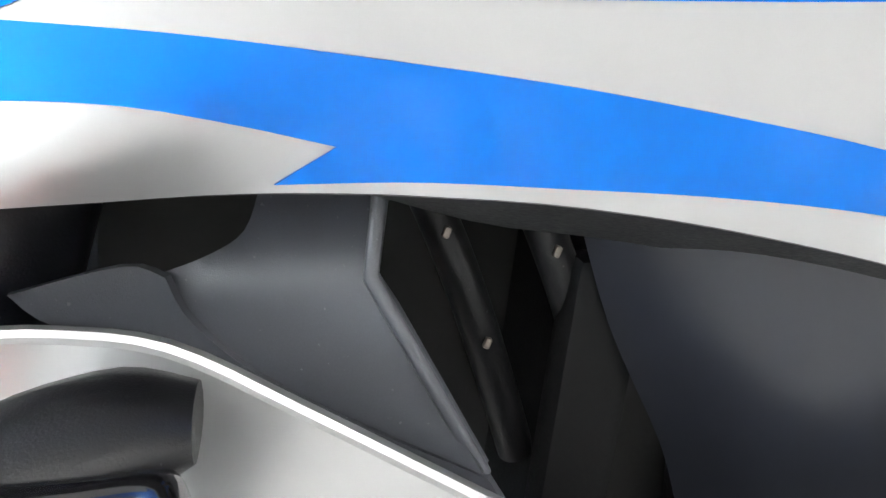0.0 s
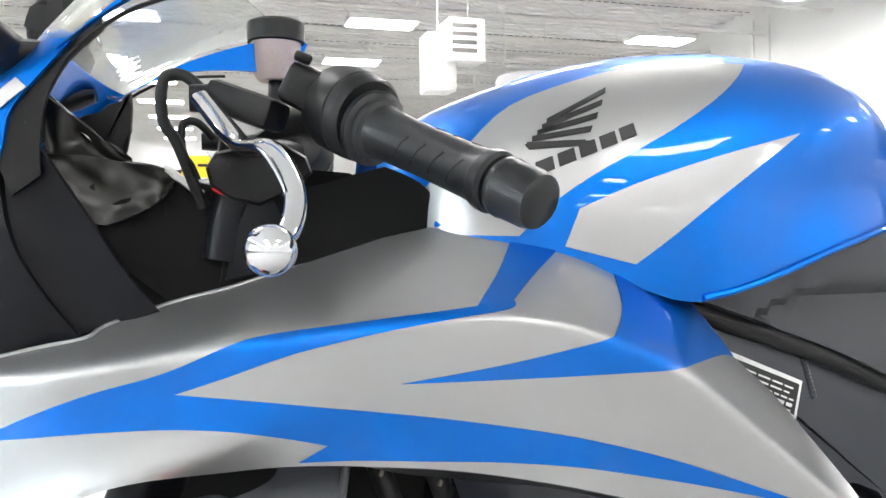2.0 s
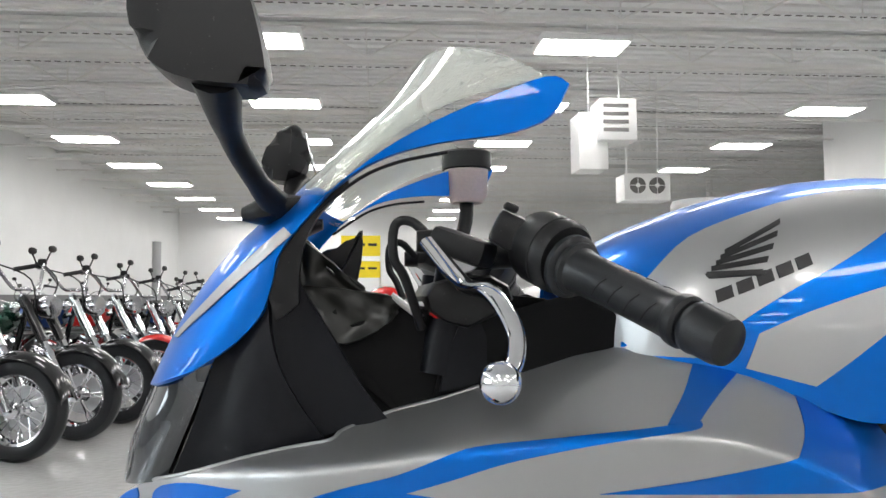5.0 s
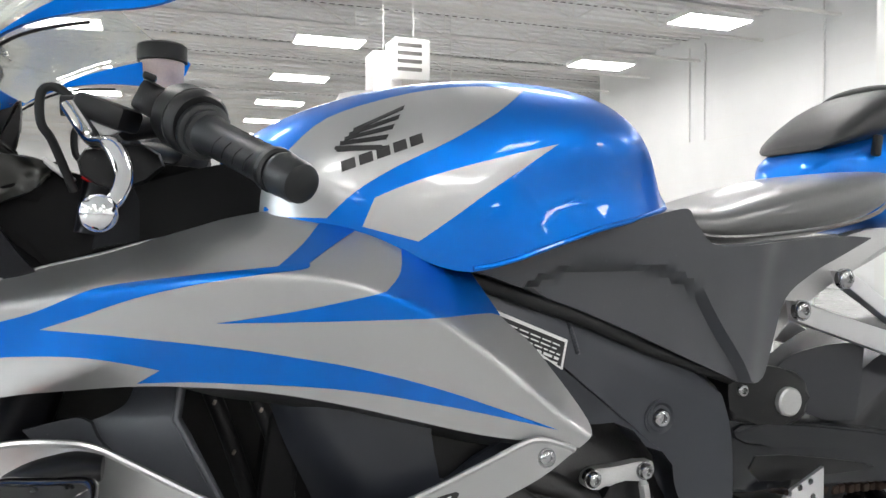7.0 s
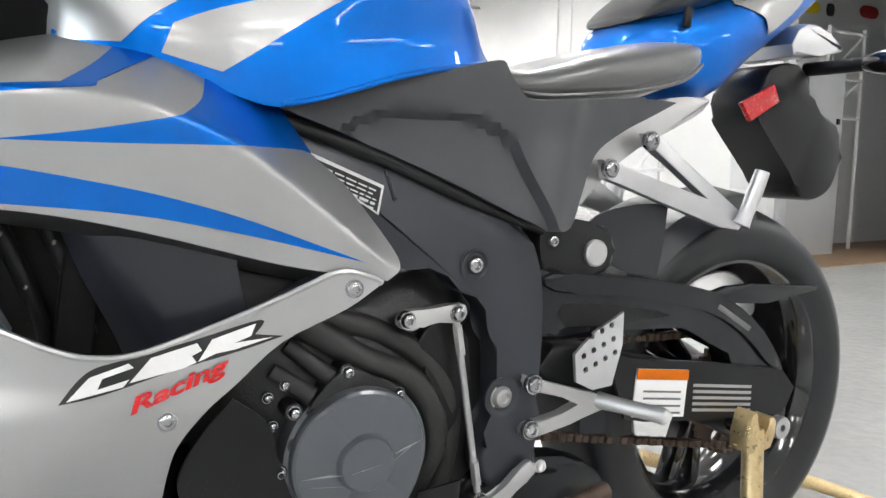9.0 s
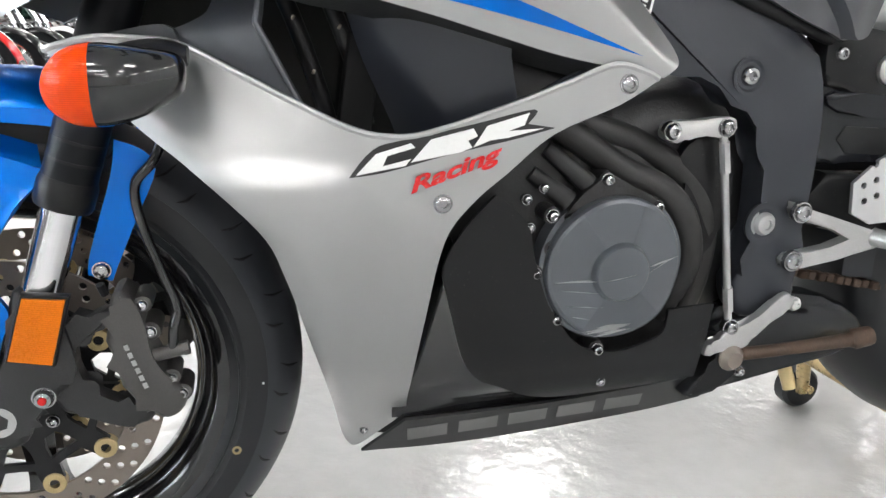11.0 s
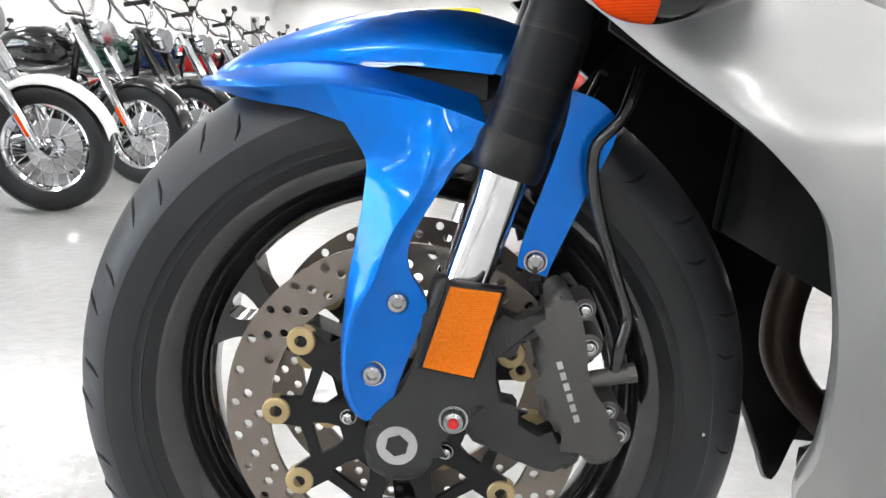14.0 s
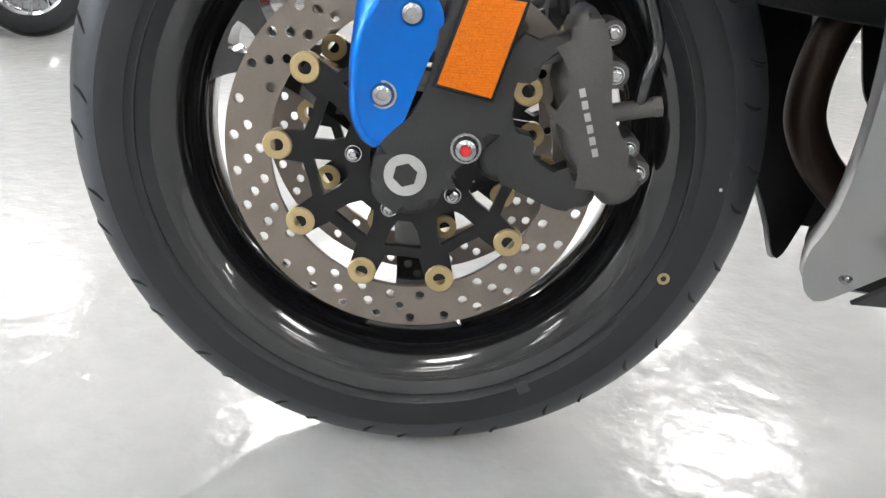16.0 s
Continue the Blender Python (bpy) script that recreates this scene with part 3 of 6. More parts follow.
structure("wainscot", box(bmesh.new(), (0.05, 40, 1.05), (X0 + 0.03, 14, 0.52)), TRIM, "dark grey band along the foot of the wall", "trim")

# yellow banners far back
for x, z, w, h in ((-0.35, 2.45, 1.15, 0.62), (-0.35, 1.75, 1.15, 0.5), (-3.6, 1.75, 1.3, 0.6), (-2.2, 1.75, 1.2, 0.6), (-3.3, 1.05, 1.3, 0.5), (-1.7, 0.95, 1.2, 0.5)):
    th = thing("banner", "yellow printed banner hung on a display rail", "banner", "yellow banners")
    part("cloth", box(bmesh.new(), (w, 0.02, h), (x, 22.0, z)), YELLOW, th)
    bm = bmesh.new()
    for k in range(3):
        box(bm, (w * 0.22, 0.006, h * 0.13), (x - w * 0.3 + k * w * 0.3, 21.985, z + 0.03), (0, 0, 0))
    part("print", bm, INK, th, "dark bars of printing")
    part("rail", bars([[(x - w / 2, 22.0, z + h / 2), (x + w / 2, 22.0, z + h / 2)], [(x - w / 2, 22.02, 0), (x - w / 2, 22.02, z + h / 2)], [(x + w / 2, 22.02, 0), (x + w / 2, 22.02, z + h / 2)]], 0.015), METALW, th)

# ---- the sport motorcycle ----
bike = thing("sport_motorcycle", "blue and silver sport motorcycle standing upright on a rear paddock stand", "motorcycle")
half = curve1([(-.10, .02), (-.06, .065), (-.02, .108), (.04, .163), (.12, .202), (.2, .218), (.31, .232), (.45, .24), (.66, .239)])
ridge = curve1([(-.1, .775), (.0, .785), (.12, .80), (.2, .814), (.29, .824), (.346, .829), (.393, .826), (.441, .814), (.503, .785), (.557, .745), (.626, .688), (.66, .66)])
lowhalf = curve1([(.2, .06), (.225, .078), (.3, .145), (.4, .212), (.5, .240), (.57, .246), (.7, .238)])
lowfront = curve1([(.24, .363), (.267, .349), (.311, .338), (.386, .318), (.418, .308), (.47, .292), (.51, .274), (.546, .242), (.575, .21), (.6, .18), (.68, .1)])
tank_w = curve1([(.33, .05), (.343, .095), (.36, .128), (.385, .150), (.42, .168), (.5, .182), (.62, .185), (.7, .178), (.76, .160), (.80, .142), (.835, .114), (.86, .084), (.878, .05)])
tank_t = curve1([(.33, .955), (.40, .994), (.48, 1.023), (.56, 1.040), (.63, 1.046), (.70, 1.043), (.75, 1.037), (.79, 1.022), (.822, .998), (.846, .967), (.864, .932), (.878, .902)])
tank_b = curve1([(.33, .86), (.36, .872), (.46, .852), (.55, .82), (.6, .83), (.7, .862), (.83, .888), (.878, .896)])


def rounded(f, r=0.012):
    return lambda x: (f(x - 2 * r) + 2 * f(x - r) + 2 * f(x) + 2 * f(x + r) + f(x + 2 * r)) / 8


half, ridge, lowhalf, lowfront = rounded(half, .02), rounded(ridge), rounded(lowhalf, .02), rounded(lowfront)
tank_w, tank_t, tank_b = rounded(tank_w), rounded(tank_t), rounded(tank_b)


deck_slope = rounded(curve1([(.0, 2.5), (.06, 3.4), (.15, 4.0), (.22, 3.9), (.315, 2.45), (.347, 2.2), (.40, 1.6), (.45, 1.2), (.55, 1.0), (.66, 1.0)]), .02)


def fair(x, z):
    """The side fairing: flat below its ridge line, sloping inward above it."""
    d = z - ridge(x)
    s = s0 = (z - .692) * .940 - (x - .046) * .342
    k = .50 * min(1, max(0, (.272 - x) / .10)) * min(1, max(0, (x + .02) / .07))
    s = min(.062, max(0, soft(s, .0015) - .001))
    fold = .35 * max(0, -s0) * min(1, max(0, (.30 - x) / .08))
    scoop = k * (s - s * s / .124) + fold
    return scoop - (half(x) - .13 * soft(-d, .01) - deck_slope(x) * soft(d, .0020))


def low(x, z):
    """The lower fairing: rolled in at its front edge and drawn in towards its foot."""
    d = x - lowfront(z)
    t = min(1, max(0, (z - .50) / .18))
    t = min(1, max(0, (.37 - x) / .20)) * t * t * (3 - 2 * t)
    u = min(1, max(0, (z - .556) / .03))
    u = u * u * (3 - 2 * u) * min(1, max(0, (.42 - x) / .13))
    return -(lowhalf(z) - .020 * math.exp(-max(d, -.02) / .018) * (1 - .7 * t) - .06 * t - .007 * u)


def step01(v):
    v = min(1, max(0, v))
    return v * v * (3 - 2 * v)


def dent(x, z):
    """The knee hollow low on the tank's flank."""
    return .016 * step01((x - .56) / .14) * step01((.93 - x) / .14) * math.exp(-((z - .905 - .12 * (x - .7)) / .040) ** 2)


def tank(x, z):
    u = min(.9995, max(0, (z - tank_b(x)) / (tank_t(x) - tank_b(x))))
    return -tank_w(x) * (1 - u ** 2.8) ** (1 / 2.8) + dent(x, z)


S = True
UPPER = [(.359, .883, S), (.404, .875), (.453, .865), (.507, .851), (.549, .837), (.566, .826, S), (.577, .806), (.592, .778), (.625, .749), (.647, .718),
         (.665, .681), (.665, .664), (.651, .652, S), (.61, .66), (.548, .672), (.483, .69), (.427, .706), (.368, .72), (.312, .729), (.254, .732),
         (.2, .731), (.145, .728), (.10, .712), (.056, .69, S), (.035, .702), (0, .716), (-.04, .722), (-.078, .727), (-.088, .742), (-.055, .766),
         (-.039, .772), (.026, .792), (.076, .804), (.113, .811), (.124, .817), (.166, .83), (.211, .841), (.257, .855), (.305, .871)]
LOWER = [(.10, .672, S), (.138, .682), (.175, .682), (.211, .678), (.253, .658), (.306, .631), (.353, .609), (.387, .602), (.422, .605), (.495, .627),
         (.559, .65), (.60, .664), (.632, .657), (.644, .651, S), (.605, .628), (.54, .602), (.496, .567), (.47, .546), (.447, .52), (.437, .496),
         (.43, .455), (.424, .385), (.424, .30), (.424, .252), (.386, .20), (.372, .19, S), (.36, .207), (.341, .294), (.31, .41), (.293, .468),
         (.277, .509), (.245, .546), (.213, .575), (.182, .6), (.15, .628), (.121, .651)]
STEP = 0.0065
SEAM = [Vector((x, ridge(x) + d)) for x in [-.09 + .004 * i for i in range(190)] for d in (-.004, -.0018, 0, .0018, .004, .0075)]
panel = part("side_fairing", sheet(UPPER, fair, .004, 0, STEP, seam=SEAM), SILVER, bike, "silver side fairing with blue stripes")
part("side_fairing", sheet(UPPER, fair, .004, 0, .03, side=-1), SILVER, bike)
lower = part("lower_fairing", sheet(LOWER, low, .004, 0, STEP), SILVER, bike, "plain silver lower fairing")
part("lower_fairing", sheet(LOWER, low, .004, 0, .03, side=-1), SILVER, bike)
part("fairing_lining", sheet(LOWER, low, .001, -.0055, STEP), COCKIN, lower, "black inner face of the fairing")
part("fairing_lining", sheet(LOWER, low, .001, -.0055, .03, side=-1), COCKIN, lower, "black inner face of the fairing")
STRIPES = [
    # along the ridge, down to the wedge's root, then the long lower swoosh
    [(.390, .834, S), (.363, .832), (.299, .826), (.233, .818), (.205, .811), (.167, .795), (.124, .783), (.085, .768), (.047, .7495, S),
     (.075, .7525), (.123, .758), (.176, .760), (.22, .757), (.266, .746, S), (.248, .735, S), (.293, .735), (.33, .732), (.382, .727), (.437, .719), (.496, .706), (.545, .694),
     (.627, .672, S), (.543, .705), (.493, .723), (.435, .740), (.381, .752), (.329, .762), (.27, .771), (.224, .777), (.173, .7815, S), (.204, .792), (.246, .807), (.294, .818), (.348, .826), (.385, .830)],
    [(.412, .8735, S), (.447, .8665, S), (.42, .852), (.388, .8335, S), (.363, .8325, S), (.39, .852)],
    [(.311, .785, S), (.358, .791), (.396, .797), (.456, .809, S), (.478, .826), (.489, .8555, S), (.52, .847), (.549, .8365), (.565, .826, S), (.576, .807), (.591, .778, S),
     (.57, .782), (.491, .784), (.396, .784)],
    [(-.036, .745), (-.042, .757), (-.030, .769), (.0, .776), (.044, .775, S), (.020, .762), (.010, .750), (-.012, .742)],
    [(-.086, .743, S), (-.074, .753), (-.061, .760, S), (-.059, .752), (-.066, .740), (-.067, .7275, S), (-.077, .7285, S)],
]
for k, st in enumerate(STRIPES):
    part("blue_stripe", sheet(st, fair, .0008, .0009, STEP, seam=SEAM), BLUE, panel, "glossy blue stripe")
part("edge_line", bars([[(x, fair(x, z) - .0015, z + .001) for x, z in smooth([(.363, .8845), (.404, .8765), (.453, .8665), (.507, .8525), (.549, .8385), (.566, .8275)], 4)]], .0030, 8), BLUE, panel, "thin blue seam line")
part("deck_edge", bars([[(x, fair(x, z) + .001, z) for x, z in smooth([(-.06, .767), (-.039, .772), (.026, .792), (.076, .804), (.113, .811), (.124, .817), (.166, .83), (.211, .841), (.257, .855), (.305, .871)], 4)]], .0020, 8), SILVER, panel, "bright rounded edge of the deck")
front_edge = smooth([(.36, .207), (.341, .294), (.31, .41), (.293, .468), (.277, .509), (.245, .546), (.213, .575), (.182, .6), (.15, .628), (.121, .651)], 4)
part("fairing_turn", patch([[(x + .003 + .020 * k * k, low(x, z) + .003 + .050 * k, z + .004 * k) for x, z in front_edge] for k in (0, .2, .45, .7, 1)], .002), SILVER, lower, "silver edge turned in towards the wheel")
part("edge_lip", bars([[(x, low(x, z) + .002, z) for x, z in smooth([p[:2] for p in LOWER[:14]], 4)]], .0034, 8), SILVER, lower, "rolled bright edge")
for at, r in (((.435, 0, .541), .0082), ((.613, 0, .647), .0085), ((.384, 0, .222), .0048)):
    bolt("fairing_screw", (at[0], low(at[0], at[2]) - .001, at[2]), r, lower)

# model mark as plain shapes
MARK = [(.350, .567, S), (.372, .592), (.40, .600), (.46, .612), (.520, .625), (.514, .612, S), (.541, .608, S), (.50, .598), (.44, .586), (.385, .572)]
part("mark_shadow", sheet(MARK, low, .0006, .0007, .014), INK, lower, "black edge of the model mark")
for st in ([(.356, .569, S), (.374, .588), (.405, .597, S), (.409, .593, S), (.384, .586), (.38, .577, S), (.405, .583, S), (.40, .577, S)],
           [(.405, .580, S), (.423, .600, S), (.462, .609, S), (.466, .602, S), (.457, .598, S), (.461, .592, S), (.45, .588, S)],
           [(.462, .592, S), (.475, .611, S), (.515, .622, S), (.510, .611, S), (.495, .606, S), (.53, .608, S), (.495, .600, S), (.478, .598, S)]):
    part("mark_letter", sheet(st, low, .0006, .0016, .014, n=1), WHITE, lower, "plain white letter shape")
def lettering(text, size, stretch, x, z, turn, shear, fn, lift, material, parent, label):
    """Words laid on a curved side panel."""
    cu = bpy.data.curves.new("words", "FONT")
    cu.body, cu.size, cu.shear, cu.offset = text, size, shear, .035 * size
    ob = new("words", cu)
    me = bpy.data.meshes.new_from_object(ob.evaluated_get(bpy.context.evaluated_depsgraph_get()))
    bpy.data.objects.remove(ob)
    bm = bmesh.new()
    bm.from_mesh(me)
    bpy.data.meshes.remove(me)
    c, sn = math.cos(radians(turn)), math.sin(radians(turn))
    for v in bm.verts:
        px, pz = x + v.co.x * stretch * c - v.co.y * sn, z + v.co.x * stretch * sn + v.co.y * c
        v.co = (px, fn(px, pz) - lift, pz)
    return part("lettering", bm, material, parent, label)


lettering("Racing", .0185, 1.78, .4040, .5515, 19.5, .4, low, .0016, RED, lower, "slanted red script word")

# dark infill between the fairings
def infill(x, z):
    u = x - .390 - .45 * (.708 - z)
    return -(.203 + .012 * (1 - math.exp(-max(0, u) / .05)) - 1.1 * soft(-u, .010))


def duct(x, z):
    """The duct's mouth: a level shelf that folds down along a crease."""
    crease = .694 + .10 * (x - .24)
    return -(.128 + .50 * max(0, x - .195) - .75 * soft(z - crease, .003) + .10 * soft(crease - z, .006))


part("duct_panel", sheet([(.205, .690, S), (.222, .697), (.236, .706), (.243, .722, S), (.283, .724, S), (.278, .696, S), (.314, .624, S), (.25, .648), (.215, .672)], duct, .012, 0, .006), DUCTPL, bike, "dark grey duct panel with a creased mouth")
part("duct_apron", sheet([(.150, .686, S), (.19, .694), (.206, .690, S), (.216, .671), (.25, .647), (.316, .622, S), (.325, .606, S), (.26, .632), (.21, .655), (.165, .672)], lambda x, z: -(.135 + .50 * max(0, x - .195)), .004, 0, .012), DUCTPL, bike)
part("duct_lip", bars([[(.283, -.176, .724), (.278, -.182, .697), (.298, -.186, .657), (.316, -.190, .621)]], .0030, 12), DUCTPL, bike)
part("vent_panel", sheet([(.356, .718, S), (.42, .708), (.5, .695), (.58, .674), (.64, .642, S), (.60, .640), (.5, .604), (.44, .575), (.414, .570, S), (.401, .608), (.375, .664)], infill, .008, 0, .008,
     holes=[smooth([(.508, .686), (.512, .64), (.52, .626), (.55, .645), (.585, .665), (.55, .678)], 3, True)]), GREYPL, bike, "dark grey side vent panel")
flange = [(.10, .716), (.145, .730), (.2, .733), (.254, .7335), (.312, .7305), (.368, .7215), (.427, .7075), (.483, .6915), (.548, .6735), (.61, .6615)]
part("fairing_return", patch([[(x, fair(x, z) + .001 + .034 * k, z - .013 * k * step01((x - .25) / .08) - .002 * k) for x, z in smooth(flange, 4)] for k in (0, .35, .7, 1)], .002), DUSTY, bike, "dusty dark inner return of the fairing edge")
part("vent_recess", sheet([(.485, .700, S), (.49, .605, S), (.56, .62, S), (.655, .655, S), (.62, .685, S)], lambda x, z: -(.180 + .2 * (.69 - z)), .004, 0, .03), BLACKPL, bike)
# Added dark sheet: keeps bright floor from showing behind the front wheel.
part("dark_gap_sheet", sheet([(.17, .575, S), (.20, .52), (.255, .46), (.30, .425, S), (.50, .425, S), (.50, .60, S), (.22, .63, S)], lambda x, z: max(-.182, low(max(x, .37), z) + .014), .004, 0, .03, side=-1), COCKIN, bike, "added dark sheet closing the gap behind the wheel")
# Dark sheet put in for the shade behind the duct opening.
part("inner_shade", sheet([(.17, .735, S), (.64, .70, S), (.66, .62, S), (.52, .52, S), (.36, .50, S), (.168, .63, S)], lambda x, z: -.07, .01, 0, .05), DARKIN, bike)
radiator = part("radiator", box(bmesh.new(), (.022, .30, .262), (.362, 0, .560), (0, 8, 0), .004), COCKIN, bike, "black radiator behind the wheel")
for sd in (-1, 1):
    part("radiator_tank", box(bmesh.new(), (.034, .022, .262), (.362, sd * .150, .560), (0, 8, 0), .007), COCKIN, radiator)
part("radiator_hose", bars([[(.300, -.128, .735), (.318, -.134, .69), (.335, -.130, .64), (.350, -.125, .59)], [(.345, -.138, .725), (.358, -.146, .69), (.372, -.142, .65), (.382, -.135, .60)]], .0085, 18, 8), BLACKPL, bike)
for at in ((.313, -.146, .702), (.331, -.142, .652), (.355, -.157, .694), (.372, -.153, .648), (.380, -.146, .612)):
    part("hose_clamp", box(bmesh.new(), (.0030, .003, .0048), at, (0, 24, 0), .0008), STEEL, bike)
for y, dx in ((.03, 0),):
    part("exhaust_header", tube(bmesh.new(), [(.42 + dx, y, .53), (.392 + dx, y, .46), (.370 + dx, y, .41), (.362 + dx, y, .36), (.368 + dx, y * .95, .325), (.395 + dx, y * .8, .285), (.45 + dx, y * .6, .245), (.56, y * .5, .235)], .0185, 14, 5), HEADER, bike, "heat-browned exhaust header pipe")

# fuel tank
xs = [.33 + .548 * i / 48 for i in range(49)]
grid = []
for x in xs:
    row = []
    for j in range(49):
        a = math.pi * j / 48
        u, v = math.sin(a), -math.cos(a)
        z = tank_b(x) + (tank_t(x) - tank_b(x)) * abs(u) ** (2 / 2.8)
        row.append((x, math.copysign(max(0, abs(v) ** (2 / 2.8) * tank_w(x) - dent(x, z) * abs(v) ** .3), v), z))
    grid.append(row)
tnk = part("fuel_tank", patch(grid, -.004), BLUE, bike, "glossy blue fuel tank with silver panels")
part("tank_panel", sheet([(.345, .878, S), (.352, .905), (.380, .938), (.425, .978), (.50, 1.006), (.56, 1.020), (.60, 1.0235, S), (.645, 1.021, S), (.60, .989), (.545, .957), (.484, .927), (.442, .901), (.416, .876, S), (.38, .877)], tank, .0008, .0009, .012), SILVER, tnk, "silver tank panel")
part("tank_panel", sheet([(.664, .957, S), (.579, .936), (.505, .914), (.461, .896, S), (.449, .868, S), (.503, .8535, S), (.539, .877), (.582, .906)], tank, .0008, .0009, .012), SILVER, tnk, "silver wedge on the tank")
for k in range(5):
    x0, z0, x1, z1 = .4465 - .0048 * k, .9650 - .0047 * k, .503 - .0078 * k, .9930 - .0112 * k
    part("wing_bar", sheet([(x0, z0, S), (x1, z1, S), (x1 - .0030, z1 - .0052, S), (x0 - .0010, z0 - .0040, S)], tank, .0006, .0017, .012, n=3), INK, tnk, "black bar of a wing-like mark")
part("wing_foot", sheet([(.4255, .9445, S), (.478, .9475, S), (.472, .9435, S), (.428, .9405, S)], tank, .0006, .0018, .012), INK, tnk)
for k in range(5):
    x, z = .431 + .0172 * k, .9205 + .0066 * k
    part("word_bar", sheet([(x, z, S), (x + .0135, z + .0050, S), (x + .0130, z + .0150, S), (x - .0005, z + .0100, S)], tank, .0006, .0017, .02, n=1), INK, tnk, "plain black bar in place of a brand word")
part("tank_lip", bars([[(x, -tank_w(x) - .0005, tank_b(x) + .003) for x in (.56 + .026 * q for q in range(12))]], .0030, 8), BLUE, tnk, "rolled lower edge of the tank")
part("filler_cap", lathe(bmesh.new(), [(0, .004), (.038, .004), (.04, 0), (.04, -.02)], (.50, 0, 1.022), "z", 28), CASTALU, tnk)

# nose, lamp and screen
CEN = smooth([(-.060, .848), (-.046, .885), (-.028, .92), (.002, .962), (.041, 1.0), (.081, 1.03)], 4)
EDG = smooth([(-.003, .866), (.031, .888), (.054, .912), (.064, .94), (.072, .968), (.112, 1.016)], 4)


def cowl(cen, edg, y_of, n=12, v0=-1.0, v1=1.0, lift=0.0):
    g = []
    for i, (c, e) in enumerate(zip(cen, edg)):
        s, row = i / (len(cen) - 1), []
        for j in range(2 * n + 1):
            v = v0 + (v1 - v0) * j / (2 * n)
            a = abs(v) * math.pi / 2
            k = 1 - math.cos(a)
            row.append((c[0] + (e[0] - c[0]) * k - lift * math.cos(a), math.copysign(math.sin(a), v) * (y_of(s) + lift), c[1] + (e[1] - c[1]) * k))
        g.append(row)
    return g


nose = part("nose_cowl", patch(cowl(CEN, EDG, lambda s: .118 + .012 * s), -.004), BLUE, bike, "glossy blue nose cowl")
for sd in (-1, 1):
    band = []
    for i in range(5, 18):
        f = (i - 5) / 12
        mid, wide = .42 + .50 * f, .045 + .03 * f
        band.append(cowl([CEN[i]] * 2, [EDG[i]] * 2, lambda s: .118 + .012 * i / 20, 3, sd * (mid - wide), sd * (mid + wide), .0015)[0])
    part("nose_stripe", patch(band, -.0008 * sd), SILVER, nose, "silver diagonal stripe on the nose")
CH, EH = smooth([(-.086, .760), (-.079, .80), (-.061, .846)], 5), smooth([(-.030, .772), (-.012, .815), (.012, .872)], 5)
lampb = part("headlight", patch(cowl(CH, EH, lambda s: .085 + .022 * s), -.004), LENS, bike, "dark glossy headlight lens")
part("lamp_bowl", patch(cowl([(c[0] + .02, c[1]) for c in CH], [(e[0] + .008, e[1]) for e in EH], lambda s: .075 + .015 * s), .004), CHROME, lampb)
side_fn = lambda x, z: -(.106 + .42 * max(-.02, x) - .12 * max(0, z - .88))
COCK = [(.014, .876, S), (.033, .889), (.056, .913), (.060, .926, S), (.063, .896), (.072, .866), (.090, .834), (.106, .811, S), (.076, .803), (.026, .791), (-.022, .776, S), (-.008, .81), (.004, .845)]
COCK2 = [(.060, .926, S), (.084, .942, S), (.100, .916), (.118, .887), (.139, .852), (.160, .826, S), (.124, .816), (.106, .811, S), (.090, .834), (.072, .866), (.063, .896)]
bow = lambda x, z: -(.104 + .16 * max(-.02, x)) - .010 * math.sin(math.pi * min(1, max(0, (x - .30 * (z - .78)) / .085))) + .05 * max(0, x - .10)
part("cockpit_panel", sheet(COCK, bow, .005, 0, .01), COCKP, bike, "satin blue-black cockpit side panel")
part("cockpit_panel", sheet(COCK2, lambda x, z: -.119 - .004 * math.sin(60 * (x - .3 * (.9 - z))), .005, 0, .008), COCKP, bike)
part("cockpit_panel", sheet(COCK, side_fn, .005, 0, .03, side=-1), BLACKPL, bike)
part("cockpit_panel", sheet(COCK2, side_fn, .005, 0, .03, side=-1), BLACKPL, bike)
part("cockpit_trim", sheet([(.060, .930, S), (.067, .952), (.076, .979), (.095, 1.006), (.127, 1.031, S), (.128, 1.022, S), (.105, 1.0), (.091, .975), (.086, .944), (.086, .922, S), (.068, .908, S)], lambda x, z: -.122 - .10 * max(0, x - .09), .006, 0, .01), BLACKPL, bike, "narrow black trim along the cowl edge")
for dz in (0, -.006):
    part("stay_rod", bars([[(.084, -.088, .982 + dz), (.108, -.09, .960 + dz), (.132, -.092, .937 + dz)]], .0016, 8, 3), DCHROME, bike, "thin bright stay")
part("cable_end", bars([[(.164, -.105, .929), (.190, -.110, .909)]], .0032, 8), CASTALU, bike, "pale cable end")
part("cable_tip", bars([[(.198, -.110, .915), (.212, -.110, .906)]], .0032, 8), RED, bike, "small red cable tip")
part("cockpit_pillar", prism([(.098, .968), (.124, .976), (.138, .990), (.134, .945), (.118, .925), (.104, .940)], -.060, -.048, 3, .004), BLACKPL, bike)


